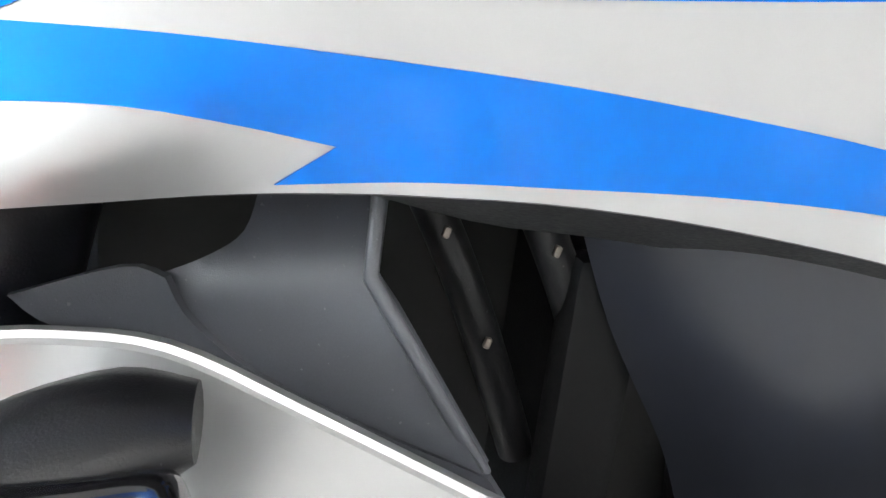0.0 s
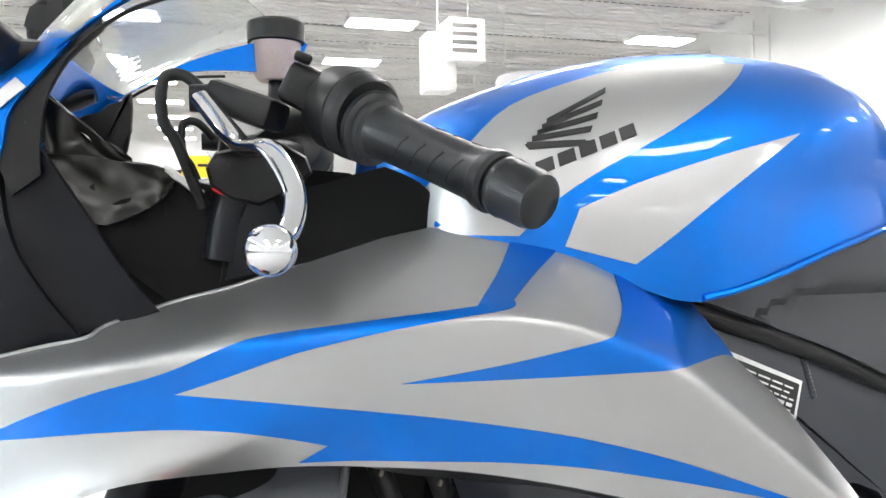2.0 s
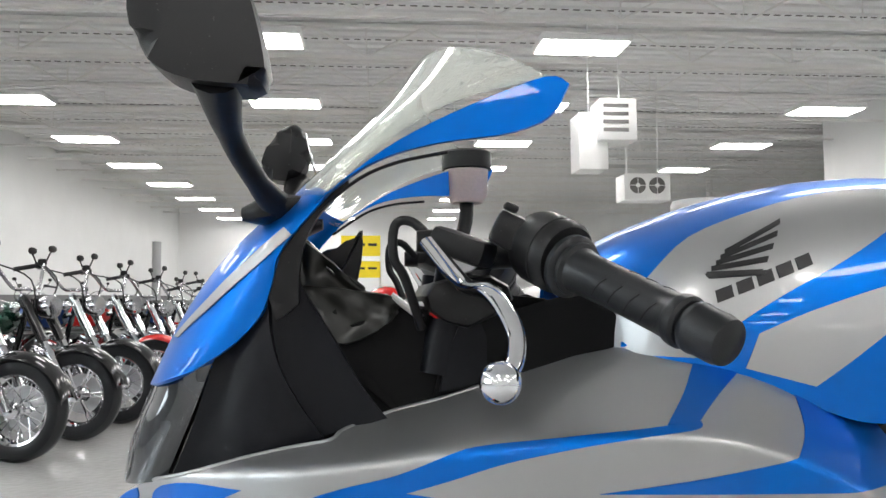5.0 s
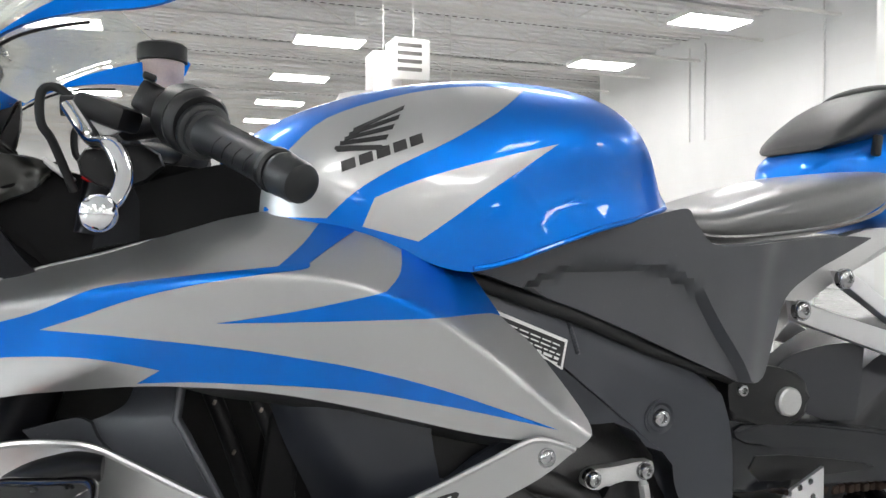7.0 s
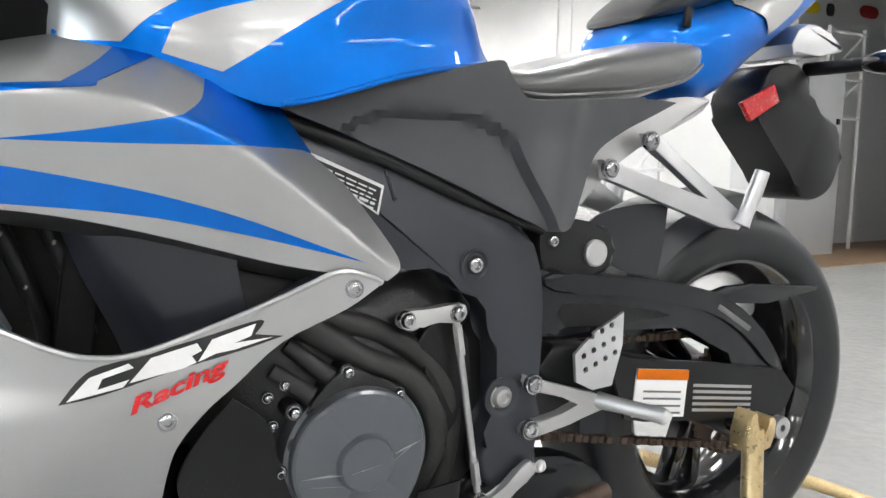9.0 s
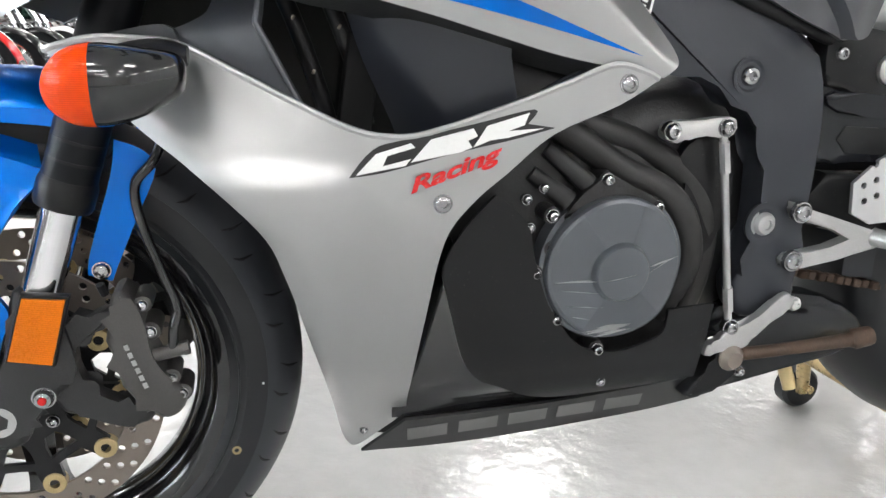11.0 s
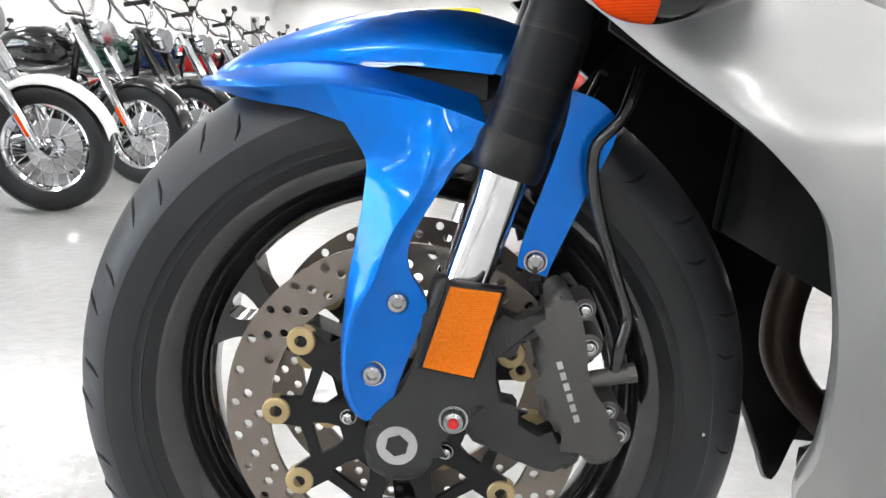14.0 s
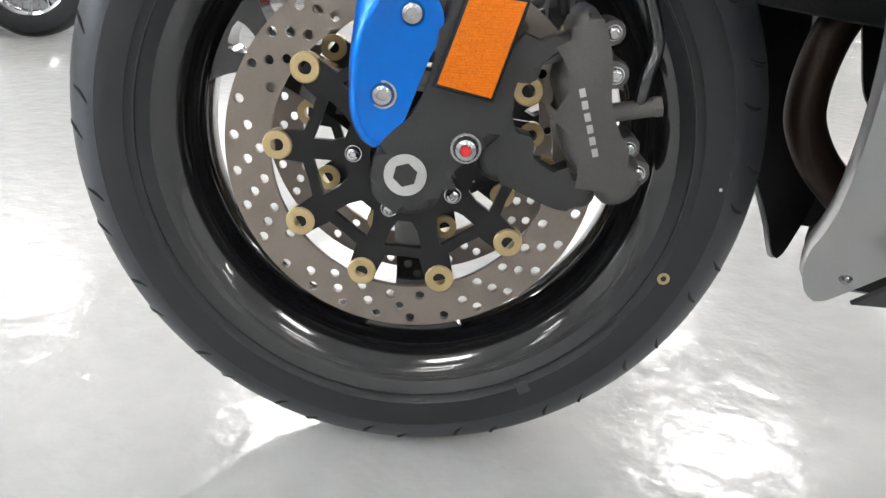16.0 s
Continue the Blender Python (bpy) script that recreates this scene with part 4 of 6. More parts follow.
def lining(x0, x1, top, foot, depth, seed, material, label=""):
    """A folded black lining hung between two edges."""
    rnd = random.Random(seed)
    folds = [(rnd.uniform(.3, 1), rnd.uniform(4, 9), rnd.uniform(0, 6), rnd.uniform(-.9, .9)) for _ in range(4)]
    grid = []
    for i in range(19):
        u = i / 18
        x = x0 + (x1 - x0) * u
        row = []
        for j in range(10):
            v = j / 9
            z = top(x) + (foot(x) - top(x)) * v
            w = sum(a * abs(math.sin(f * .12 * (u * 9 + q * v * 7) + ph)) for a, f, ph, q in folds)
            row.append((x + .012 * v * math.sin(5 * u + seed), depth - .005 * w + .02 * v * (1 - v), z))
        grid.append(row)
    return part("cockpit_lining", patch(grid, .002), material, bike, label, 70)


lining(.082, .136, curve1([(.082, .982), (.136, .938)]), curve1([(.082, .936), (.136, .928)]), -.090, 3, TRIMBL, "folded glossy black cockpit lining")
lining(.080, .176, curve1([(.080, .938), (.12, .935), (.176, .926)]), curve1([(.080, .925), (.114, .886), (.176, .916)]), -.099, 5, TRIMBL)
part("cable_cover", sheet([(.205, .846, S), (.213, .880), (.227, .913, S), (.241, .906, S), (.252, .880), (.262, .858, S)], lambda x, z: -(.114 - .25 * max(0, x - .225)), .005, 0, .012), COCKP, bike, "satin grey-black inner cover")
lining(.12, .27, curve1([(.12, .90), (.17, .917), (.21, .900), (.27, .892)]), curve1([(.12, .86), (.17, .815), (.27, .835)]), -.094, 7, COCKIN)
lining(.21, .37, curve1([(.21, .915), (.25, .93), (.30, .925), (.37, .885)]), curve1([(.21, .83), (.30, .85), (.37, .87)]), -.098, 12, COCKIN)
# Added dark body that blocks the view through the cockpit.
part("cockpit_filler", hull([(.02, .82, .05, .075), (.09, .825, .055, .095), (.17, .815, .05, .10), (.25, .81, .045, .10), (.33, .81, .04, .10)], 20), COCKIN, bike)
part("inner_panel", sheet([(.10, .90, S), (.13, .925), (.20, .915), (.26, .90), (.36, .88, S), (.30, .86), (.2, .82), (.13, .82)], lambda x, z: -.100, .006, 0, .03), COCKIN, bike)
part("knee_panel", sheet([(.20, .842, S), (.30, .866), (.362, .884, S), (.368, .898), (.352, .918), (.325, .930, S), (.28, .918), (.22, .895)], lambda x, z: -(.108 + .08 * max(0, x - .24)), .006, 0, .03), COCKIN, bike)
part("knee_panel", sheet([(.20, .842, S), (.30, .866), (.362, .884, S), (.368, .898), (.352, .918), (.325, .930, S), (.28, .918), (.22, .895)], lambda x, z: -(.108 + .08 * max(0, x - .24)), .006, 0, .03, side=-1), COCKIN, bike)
dash = part("instrument_pod", hull([(.13, .915, .010, .07), (.16, .908, .020, .085), (.21, .896, .024, .085), (.235, .89, .012, .07)], 18), BLACKPL, bike, "black instrument pod")
part("dial", lathe(bmesh.new(), [(0, .003), (.036, .003), (.04, 0), (.04, -.006)], (.20, -.02, .920), "z", 24), WHITE, dash)
CS, ES = smooth([(.068, 1.016), (.10, 1.045), (.145, 1.092), (.190, 1.153)], 6), smooth([(.108, 1.012), (.145, 1.044), (.205, 1.079), (.283, 1.100)], 6)
scr = part("windscreen", patch(cowl(CS, ES, lambda s: .122 + .072 * s ** .8, 14), .003), SCREEN, bike, "clear curved plastic windscreen")
scr.visible_shadow = False
WING = [(.100, 1.006, S), (.137, 1.032), (.169, 1.045), (.209, 1.052), (.252, 1.055), (.280, 1.063), (.292, 1.074, S), (.300, 1.091, S), (.283, 1.098), (.226, 1.080), (.169, 1.055), (.128, 1.028)]
for sd in (1, -1):
    part("screen_wing", sheet(WING, lambda x, z: -(.128 + .37 * (x - .1)), .005, .002, .012, side=sd), BLUE, bike, "glossy blue wing along the screen")
    part("screen_trim", bars([[(x, sd * (-(.122 + .37 * (x - .1))), z) for x, z in smooth([(.100, 1.0), (.137, 1.0265), (.169, 1.0385), (.209, 1.0445)], 4)]], .0016, 6), BLACKPL, bike)
for sd in (-1, 1):
    shape = [(-.009, 1.126), (-.004, 1.094), (.010, 1.077), (.030, 1.069), (.061, 1.066), (.077, 1.067), (.078, 1.085), (.070, 1.120), (.060, 1.151), (.046, 1.188), (.022, 1.205), (.002, 1.170)] if sd < 0 else [(.0, 1.104), (.012, 1.136), (.036, 1.158), (.053, 1.150), (.060, 1.128), (.062, 1.113), (.052, 1.091), (.039, 1.081), (.015, 1.082), (.002, 1.090)]
    mir = part("mirror", prism(shape, sd * .236, sd * .278, 3, .014, seg=3), BLACKPL, bike, "black wing mirror")
    part("mirror_arm", tube(bmesh.new(), [(.066, sd * .105, 1.006), (.054, sd * .14, 1.022), (.043, sd * .20, 1.049), (.045, sd * .262, 1.078)], [.014, .0095, .0095, .019], 12, 5), BLACKPL, mir)
    if sd > 0:
        part("mirror_glass", box(bmesh.new(), (.004, .040, .050), (.061, sd * .27, 1.123), (0, -14, 0), .0015), CHROME, mir, "bright mirror edge")
    part("mirror_foot", hull([(.035, 1.0, .006, .01, sd * .098), (.06, 1.004, .013, .02, sd * .10), (.09, 1.010, .006, .012, sd * .10)], 12), BLACKPL, mir)

# bars and controls
for sd in (-1, 1):
    hb = part("handlebar", tube(bmesh.new(), [(.235, sd * .09, .962), (.28, sd * .145, .962), (.304, sd * .19, .950), (.345, sd * .27, .918)], .0115, 14, 4), BLACKPL, bike)
    g = Vector((.066, sd * .128, -.053)).normalized()
    a = Vector((.301, sd * .186, .9515))
    bm = bmesh.new()
    prof = [(.0, .0), (.022, .0), (.0255, .0015), (.0255, .006), (.023, .0085), (.0215, .009), (.0215, .013), (.0185, .015), (.0172, .02), (.0160, .06), (.0160, .10), (.0164, .112), (.0178, .114), (.0186, .117), (.0186, .122), (.0165, .1245), (.0, .125)]
    lathe(bm, prof, (0, 0, 0), "x", 26)
    move(bm, Matrix.Translation(a) @ g.to_track_quat("X", "Z").to_matrix().to_4x4())
    grp = part("grip", bm, GRIP, hb, "black rubber grip")
    turn = Matrix.Translation(a) @ g.to_track_quat("X", "Z").to_matrix().to_4x4()
    for k in range(5):
        for q in range(3):
            bm = tube(bmesh.new(), [(x, .0161 * math.sin(2.1 * q + u), .0161 * math.cos(2.1 * q + u)) for x, u in zip((.030 + .0165 * k, .033 + .0165 * k, .036 + .0165 * k, .040 + .0165 * k), (0, .35, .7, 1.05))], .0006, 6, 3)
            move(bm, turn)
            part("grip_groove", bm, GROOVE, grp)
    bm = bmesh.new()
    lathe(bm, [(.0, .1245), (.0140, .1245), (.0140, .1270), (.0172, .1282), (.0178, .1310), (.0178, .1330), (.0170, .1345), (.0170, .1500), (.0155, .1560), (.0115, .1585), (0, .159)], (0, 0, 0), "x", 24)
    move(bm, Matrix.Translation(a) @ g.to_track_quat("X", "Z").to_matrix().to_4x4())
    part("bar_end", bm, GRIP, hb, "black bar-end weight")
    bm = lathe(bmesh.new(), [(0, -.048), (.021, -.047), (.0285, -.042), (.0305, -.034), (.0305, -.0145), (.0295, -.0140), (.0295, -.0130), (.0305, -.0125), (.0300, -.006), (.0265, -.001), (0, -.0005)], (0, 0, 0), "x", 30)
    move(bm, Matrix.Translation((0, 0, .004)) @ turn)
    box(bm, (.03, .03, .03), (.262, sd * .155, .980), (0, 28, sd * 20), .006)
    part("switch_housing", bm, BLACKPL, hb, "black switch housing")
    part("switch_button", box(bmesh.new(), (.012, .01, .006), (.258, sd * .175, .998), (0, 20, 0), .002), BLACKPL, hb)
    lv = part("lever", tube(bmesh.new(), [(.193, sd * .160, .971), (.207, sd * .185, .949), (.218, sd * .212, .935), (.231, sd * .245, .930), (.239, sd * .266, .915), (.242, sd * .281, .900), (.238, sd * .296, .886), (.230, sd * .305, .877)], [.0085, .0085, .0082, .0085, .0075, .0066, .006, .0058], 14, 5, flat=.72), CHROME, hb, "polished alloy lever with a ball end")
    bm = bmesh.new()
    bmesh.ops.create_uvsphere(bm, u_segments=20, v_segments=14, radius=.0135, matrix=pose(.227, sd * .307, .8745))
    part("ball_end", bm, CHROME, lv)
    bm = box(bmesh.new(), (.05, .04, .022), (.222, sd * .150, .968), (0, 20, sd * 25), .006)
    part("lever_perch", bm, BLACKPL, hb)
    part("clutch_adjuster", lathe(bmesh.new(), [(0, -.012), (.009, -.012), (.010, 0), (.0075, .012), (0, .012)], (.196, sd * .147, .973), "x", 14), BLACKPL, hb)
    part("lever_cable", tube(bmesh.new(), [(.196, sd * .140, .976), (.182, sd * .132, .990), (.170, sd * .13, .991), (.165, sd * .13, .981), (.166, sd * .13, .959), (.175, sd * .128, .943), (.190, sd * .11, .90)], .0042, 10, 5), BLACKPL, hb)
    part("lever_bracket", prism([(.200, .972), (.224, .976), (.238, .968), (.234, .952), (.220, .946), (.208, .955)], sd * .150, sd * .162, 2, .003), CASTALU, hb, "bright alloy lever bracket")
part("top_clamp", prism([(.196, .915), (.200, .940), (.25, .946), (.27, .925), (.23, .900)], -.12, .12, 2, .008), BLACKPL, bike, "black top clamp")
for sd in (-1, 1):
    part("fork_cap", bars([[(.205, sd * .098, .86), (.220, sd * .098, .950)]], .017, 20), COCKP, bike)
bm = lathe(bmesh.new(), [(.0, 1.046), (.020, 1.046), (.026, 1.055), (.028, 1.088), (.0, 1.09)], (.265, .19, 0), "z", 24)
res = part("brake_reservoir", bm, PLASTICCUP, bike, "milky plastic brake fluid reservoir with a black lid")
part("lid", lathe(bmesh.new(), [(.0, 1.112), (.028, 1.112), (.032, 1.109), (.032, 1.089), (.0, 1.088)], (.265, .19, 0), "z", 28), BLACKPL, res)
part("reservoir_bracket", bars([[(.265, .19, 1.046), (.262, .18, 1.02), (.25, .165, .985)]], .009, 10, 3), BLACKPL, res)

# front wheel
CX, CZ = .006, .304
SIDEWALL = [(.222, -.050), (.231, -.056), (.2345, -.0578), (.2350, -.0592), (.2362, -.0592), (.2368, -.0580), (.2430, -.0594), (.2438, -.0602), (.2560, -.0605), (.2640, -.0602), (.2680, -.0595)]
CROWN = [(.2680, -.0595), (.2720, -.0585), (.2800, -.0545), (.2880, -.0480), (.2960, -.0392), (.3030, -.0285), (.3080, -.0170), (.3110, -.0075), (.3120, 0), (.3110, .0075), (.3080, .0170), (.3030, .0285), (.2960, .0392), (.2880, .0480), (.2800, .0545), (.2720, .0585), (.2680, .0595)]
tyre = part("front_tyre", lathe(bmesh.new(), SIDEWALL + [(r, -y) for r, y in reversed(SIDEWALL)], (CX, 0, CZ), "y", 168, True), RUBBER, bike, "black road tyre with a paler scuffed tread")
part("tread", lathe(bmesh.new(), [(r + .0004, y) for r, y in CROWN] + [(r - .006, y * .93) for r, y in reversed(CROWN)], (CX, 0, CZ), "y", 168, True), TREAD, tyre, "scuffed grey-black tread")
bm = bmesh.new()
for k in range(20):
    for da, slit in ((0, ((.3045, .0262, -.012), (.2985, .0362, -.004), (.2915, .0446, .006), (.2835, .0521, .030))), (-.119, ((.2935, .0424, -.006), (.2880, .0484, .0), (.2815, .0536, .008), (.2750, .0574, .032)))):
        for sd in (-1, 1):
            a = radians(125.5) + 2 * math.pi * k / 20 + da
            tube(bm, [(CX + r * math.cos(a + d), sd * y, CZ + r * math.sin(a + d)) for r, y, d in slit], [.0004, .0016, .0019, .0004], 6, 3)
tagged(part("tread_groove", bm, GROOVE, tyre), "", "", "", "stuff")
part("balance_dot", lathe(bmesh.new(), [(.0028, 0), (.0055, 0), (.0055, -.001), (.0028, -.001)], (.233, -.0603, .206), "y", 16, True), GOLD, tyre, "small yellow ring mark")
for x, z in ((.262, .262), (.268, .29)):
    part("white_dot", lathe(bmesh.new(), [(0, -.0008), (.0016, -.0008), (.0016, .001)], (x, -.0595, z), "y", 10), WHITE, tyre)
part("tyre_mark", prism([(.112, .088), (.122, .094), (.127, .083), (.117, .078)], -.0607, -.0597), FAINT, tyre)
rim = part("front_rim", lathe(bmesh.new(), [(.231, -.051), (.231, -.044), (.212, -.038), (.200, -.02), (.200, .02), (.212, .038), (.231, .044), (.231, .051), (.221, .052), (.210, .046), (.193, .030), (.186, .012), (.186, -.012), (.193, -.030), (.210, -.046), (.221, -.052)], (CX, 0, CZ), "y", 80, True), BLACKGL, bike, "gloss black cast wheel")
for k in range(3):
    a = radians(272 + 120 * k)
    arm_shape = [(.040, -.020), (.075, -.019), (.115, -.0165), (.145, -.019), (.165, -.028), (.180, -.045), (.194, -.066), (.200, 0), (.194, .066), (.180, .045), (.165, .028), (.145, .019), (.115, .0165), (.075, .019), (.040, .020)]
    bm = prism(arm_shape, -.017, .017, 3, 0, [smooth([(.160, -.006), (.160, .006), (.180, .012), (.182, -.012)], 3, True)])
    move(bm, Matrix.Translation((CX, 0, CZ)) @ pose(0, 0, 0, 0, -math.degrees(a), 0))
    part("spoke", bm, BLACKGL, rim)
part("hub", lathe(bmesh.new(), [(.02, -.058), (.052, -.058), (.055, -.045), (.045, -.02), (.045, .02), (.055, .045), (.052, .058), (.02, .058)], (CX, 0, CZ), "y", 40, True), BLACKPL, rim)
for sd in (-1, 1):
    holes = []
    for k in range(30):
        for r, o in ((.126, 0), (.137, 4), (.1475, 8)):
            if (k + o // 4) % 5 == 4 and r < .14:
                continue
            a = radians(12 * k + o)
            holes.append(circle2(CX + r * math.cos(a), CZ + r * math.sin(a), .0042, 10))
    disc = part("brake_disc", prism([(CX + .155 * math.cos(2 * math.pi * i / 96), CZ + .155 * math.sin(2 * math.pi * i / 96)) for i in range(96)], sd * .0695, sd * .0645, 1, 0, holes + [circle2(CX, CZ, .1175, 72)]), STEEL, bike, "drilled dull steel brake disc", 30)
    star, wins = [], []
    for k in range(10):
        a = radians(141.5 + 36 * k)
        for da, r in ((-18, .088), (-8.5, .090), (-6.0, .113), (6.0, .113), (8.5, .090)):
            star.append((CX + r * math.cos(a + radians(da)), CZ + r * math.sin(a + radians(da))))
        wide = 11.5 if k % 2 else 12.5
        wins.append([Vector((CX + r * math.cos(a + radians(18 + d)), CZ + r * math.sin(a + radians(18 + d)))) for r, d in ((.056, -wide * .55), (.066, -wide * .9), (.081, -wide), (.081, wide), (.066, wide * .9), (.056, wide * .55))])
    car = part("disc_carrier", prism(star, sd * .0715, sd * .0655, 1, 0, wins + [circle2(CX, CZ, .034, 40)]), BLACKPL, disc, "black disc carrier")
    for k in range(10):
        a = radians(141.5 + 36 * k)
        part("bobbin", lathe(bmesh.new(), [(.0055, sd * .074), (.0115, sd * .074), (.0125, sd * .073), (.0125, sd * .062), (.0055, sd * .062)], (CX + .1105 * math.cos(a), 0, CZ + .1105 * math.sin(a)), "y", 18, True), GOLD, disc, "gold disc bobbin")
    for k in range(5):
        a = radians(250 + 72 * k)
        bolt("carrier_bolt", (CX + .047 * math.cos(a), sd * .074, CZ + .047 * math.sin(a)), .0065, disc, side=sd, deep=.006)
part("axle", slab([Vector((p[0], -.1235, p[1])) for p in filled(circle2(CX, CZ, .0165, 36), [circle2(CX, CZ, .0098, 6, .3)])[0]], [Vector((p[0], .12, p[1])) for p in filled(circle2(CX, CZ, .0165, 36), [circle2(CX, CZ, .0098, 6, .3)])[0]], filled(circle2(CX, CZ, .0165, 36), [circle2(CX, CZ, .0098, 6, .3)])[1]), CASTALU, bike, "hollow axle end with a hexagonal socket")
part("axle_core", lathe(bmesh.new(), [(0, -.112), (.0097, -.112), (.0097, .11), (0, .11)], (CX, 0, CZ), "y", 12), GROOVE, bike)

# fork
A0, A1 = Vector((.010, 0, .296)), Vector((.147, 0, .696))
dirf = (A1 - A0).normalized()


def on_fork(d, y):
    p = A0 + dirf * d
    return (p.x, y, p.z)


for sd in (-1, 1):
    y = sd * .105
    leg = part("fork_leg", bars([[on_fork(.255, y), on_fork(.52, y)]], .0262, 24), COCKP, bike, "satin black upper fork tube")
    for d in (.285, .305, .345):
        part("fork_ring", bars([[on_fork(d, y), on_fork(d + .003, y)]], .0266, 24), BLACKPL, leg)
    part("dust_seal", tube(bmesh.new(), [on_fork(.238, y), on_fork(.244, y), on_fork(.262, y), on_fork(.268, y)], [.0265, .0285, .0285, .0265], 24, 1), BLACKPL, leg)
    part("slider", bars([[on_fork(.10, y), on_fork(.245, y)]], .0198, 24), CHROME, leg, "chromed fork slider")
    part("fork_foot", prism([(-.020, .284), (-.018, .318), (-.008, .334), (.010, .352), (.022, .382), (.034, .440), (.068, .440), (.078, .40), (.084, .36), (.074, .334), (.052, .318), (.037, .300), (.028, .276), (.004, .270)], y - sd * .010, y + sd * .018, 4, .010, seg=3), DUSTY, leg, "dusty black cast fork foot")
    part("caliper_arm", prism([(.050, .394), (.091, .404), (.126, .418), (.128, .400), (.096, .389), (.086, .378), (.084, .355), (.096, .327), (.127, .308), (.153, .303), (.150, .285), (.125, .282), (.088, .297), (.060, .312)], y - sd * .010, y + sd * .012, 4, .009, seg=3), DUSTY, leg)
    cal = part("brake_caliper", prism([(.122, .426), (.134, .435), (.146, .420), (.153, .395), (.156, .368), (.166, .344), (.188, .314), (.180, .292), (.160, .288), (.144, .308), (.124, .328), (.122, .356), (.113, .380), (.121, .403)], y - sd * .04, y + sd * .016, 3, .010, seg=3), CALIPER, bike, "bronze-grey brake caliper")
    part("banjo", bars([[(.150, y + sd * .006, .357), (.191, y + sd * .008, .366)]], .0072, 12), CALIPER, cal)
    part("banjo_bolt", bars([[(.188, y + sd * .008, .3653), (.194, y + sd * .008, .3665)]], .0080, 6), CALIPER, cal)
    for x, z, r in ((.152, .417, .0052), (.157, .387, .006), (.174, .333, .0052), (.183, .314, .006)):
        part("caliper_lug", lathe(bmesh.new(), [(0, sd * .008), (r * 1.7, sd * .008), (r * 1.9, sd * .002), (r * 1.9, -sd * .03)], (x, y, z), "y", 14), CALIPER, cal)
        bolt("caliper_bolt", (x, y + sd * .010, z), r, cal, BOLT, sd, .004)
    part("bleed_nipple", bars([[(.116, y, .428), (.113, y + sd * .004, .440)]], .0045, 8), BLACKPL, cal)
    bm = bmesh.new()
    for k in range(6):
        box(bm, (.0045, .0006, .0062), (.1335 + .0029 * k, y + sd * .0166, .374 - .0088 * k), (0, -17, 0))
    part("caliper_print", bm, GREYLET, cal, "small pale letter bars")
    part("brake_hose", tube(bmesh.new(), [(.178, y + sd * .008, .366), (.180, y + sd * .010, .388), (.185, y + sd * .006, .412), (.174, y + sd * .003, .447), (.158, y, .50), (.155, y, .54), (.175, y, .565), (.19, y * .8, .60)], .0052, 10, 6), BLACKGL, cal)
    bolt("pinch_bolt", (.051, y + sd * .019, .328), .0105, leg, BOLT, sd, .008)
    part("paint_dot", lathe(bmesh.new(), [(0, sd * .002), (.004, sd * .0015), (.004, -sd * .002)], (.051, y + sd * .0275, .328), "y", 12), RED, leg, "red paint dot on the bolt")
    rf = part("fork_reflector", prism([(.048, .440), (.086, .4355), (.0665, .369), (.0275, .377)], y + sd * .030, y + sd * .034, 1), ORANGE, leg, "amber prism reflector")
    part("reflector_frame", prism([(.046, .4435), (.090, .4385), (.068, .365), (.0235, .374)], y + sd * .018, y + sd * .031, 1, .003), BLACKPL, rf)

# front fender
FS = smooth([(-.172, .588, .010, .004), (-.150, .606, .034, .016), (-.105, .627, .058, .03), (-.03, .647, .068, .042), (.05, .650, .070, .046), (.108, .636, .070, .05)], 5)
grid = []
for x, z, w, d in FS:
    grid.append([(x + .0 * v, w * math.sin(v * math.pi / 2), z - d * (1 - math.cos(v * math.pi / 2))) for v in [-1 + 2 * j / 20 for j in range(21)]])
fen = part("front_fender", patch(grid, -.003), BLUE, bike, "glossy blue front fender")


# side shell: top line, ridge and lower line at each station; then the arm down to the fork foot
SHELL = [((-.170, -.010, .590), (-.172, -.012, .588), (-.168, -.012, .586)), ((-.150, -.034, .592), (-.150, -.042, .587), (-.146, -.036, .583)),
         ((-.126, -.050, .596), (-.126, -.064, .586), (-.123, -.056, .578)), ((-.110, -.058, .598), (-.106, -.076, .585), (-.104, -.066, .5745)),
         ((-.070, -.063, .602), (-.072, -.086, .586), (-.070, -.076, .569)), ((-.032, -.067, .601), (-.035, -.092, .586), (-.030, -.086, .557)),
         ((.0, -.070, .594), (.004, -.096, .580), (.008, -.090, .550)), ((.030, -.074, .587), (.034, -.099, .571), (.036, -.092, .546)), ((.066, -.080, .576), (.072, -.100, .558), (.068, -.092, .541))]
ARM = [((-.050, -.0905, .5862), (.032, -.1005, .5725), (.074, -.1015, .5585)), ((-.037, -.0925, .562), (.036, -.1045, .553), (.070, -.1020, .5465)), ((-.019, -.094, .533), (.031, -.112, .527), (.053, -.107, .529)), ((-.018, -.099, .510), (.023, -.122, .507), (.040, -.117, .511)),
       ((-.024, -.103, .470), (.003, -.124, .476), (.018, -.120, .474)), ((-.030, -.107, .440), (-.010, -.124, .442), (.016, -.120, .450)), ((-.033, -.111, .415), (-.024, -.122, .416), (.030, -.118, .420)),
       ((-.0355, -.116, .385), (-.031, -.1205, .386), (.019, -.117, .388)), ((-.0345, -.117, .350), (-.031, -.1195, .350), (.006, -.117, .352)), ((-.028, -.117, .333), (-.024, -.1190, .332), (.000, -.117, .333)), ((-.020, -.117, .326), (-.014, -.118, .325), (-.007, -.117, .326))]


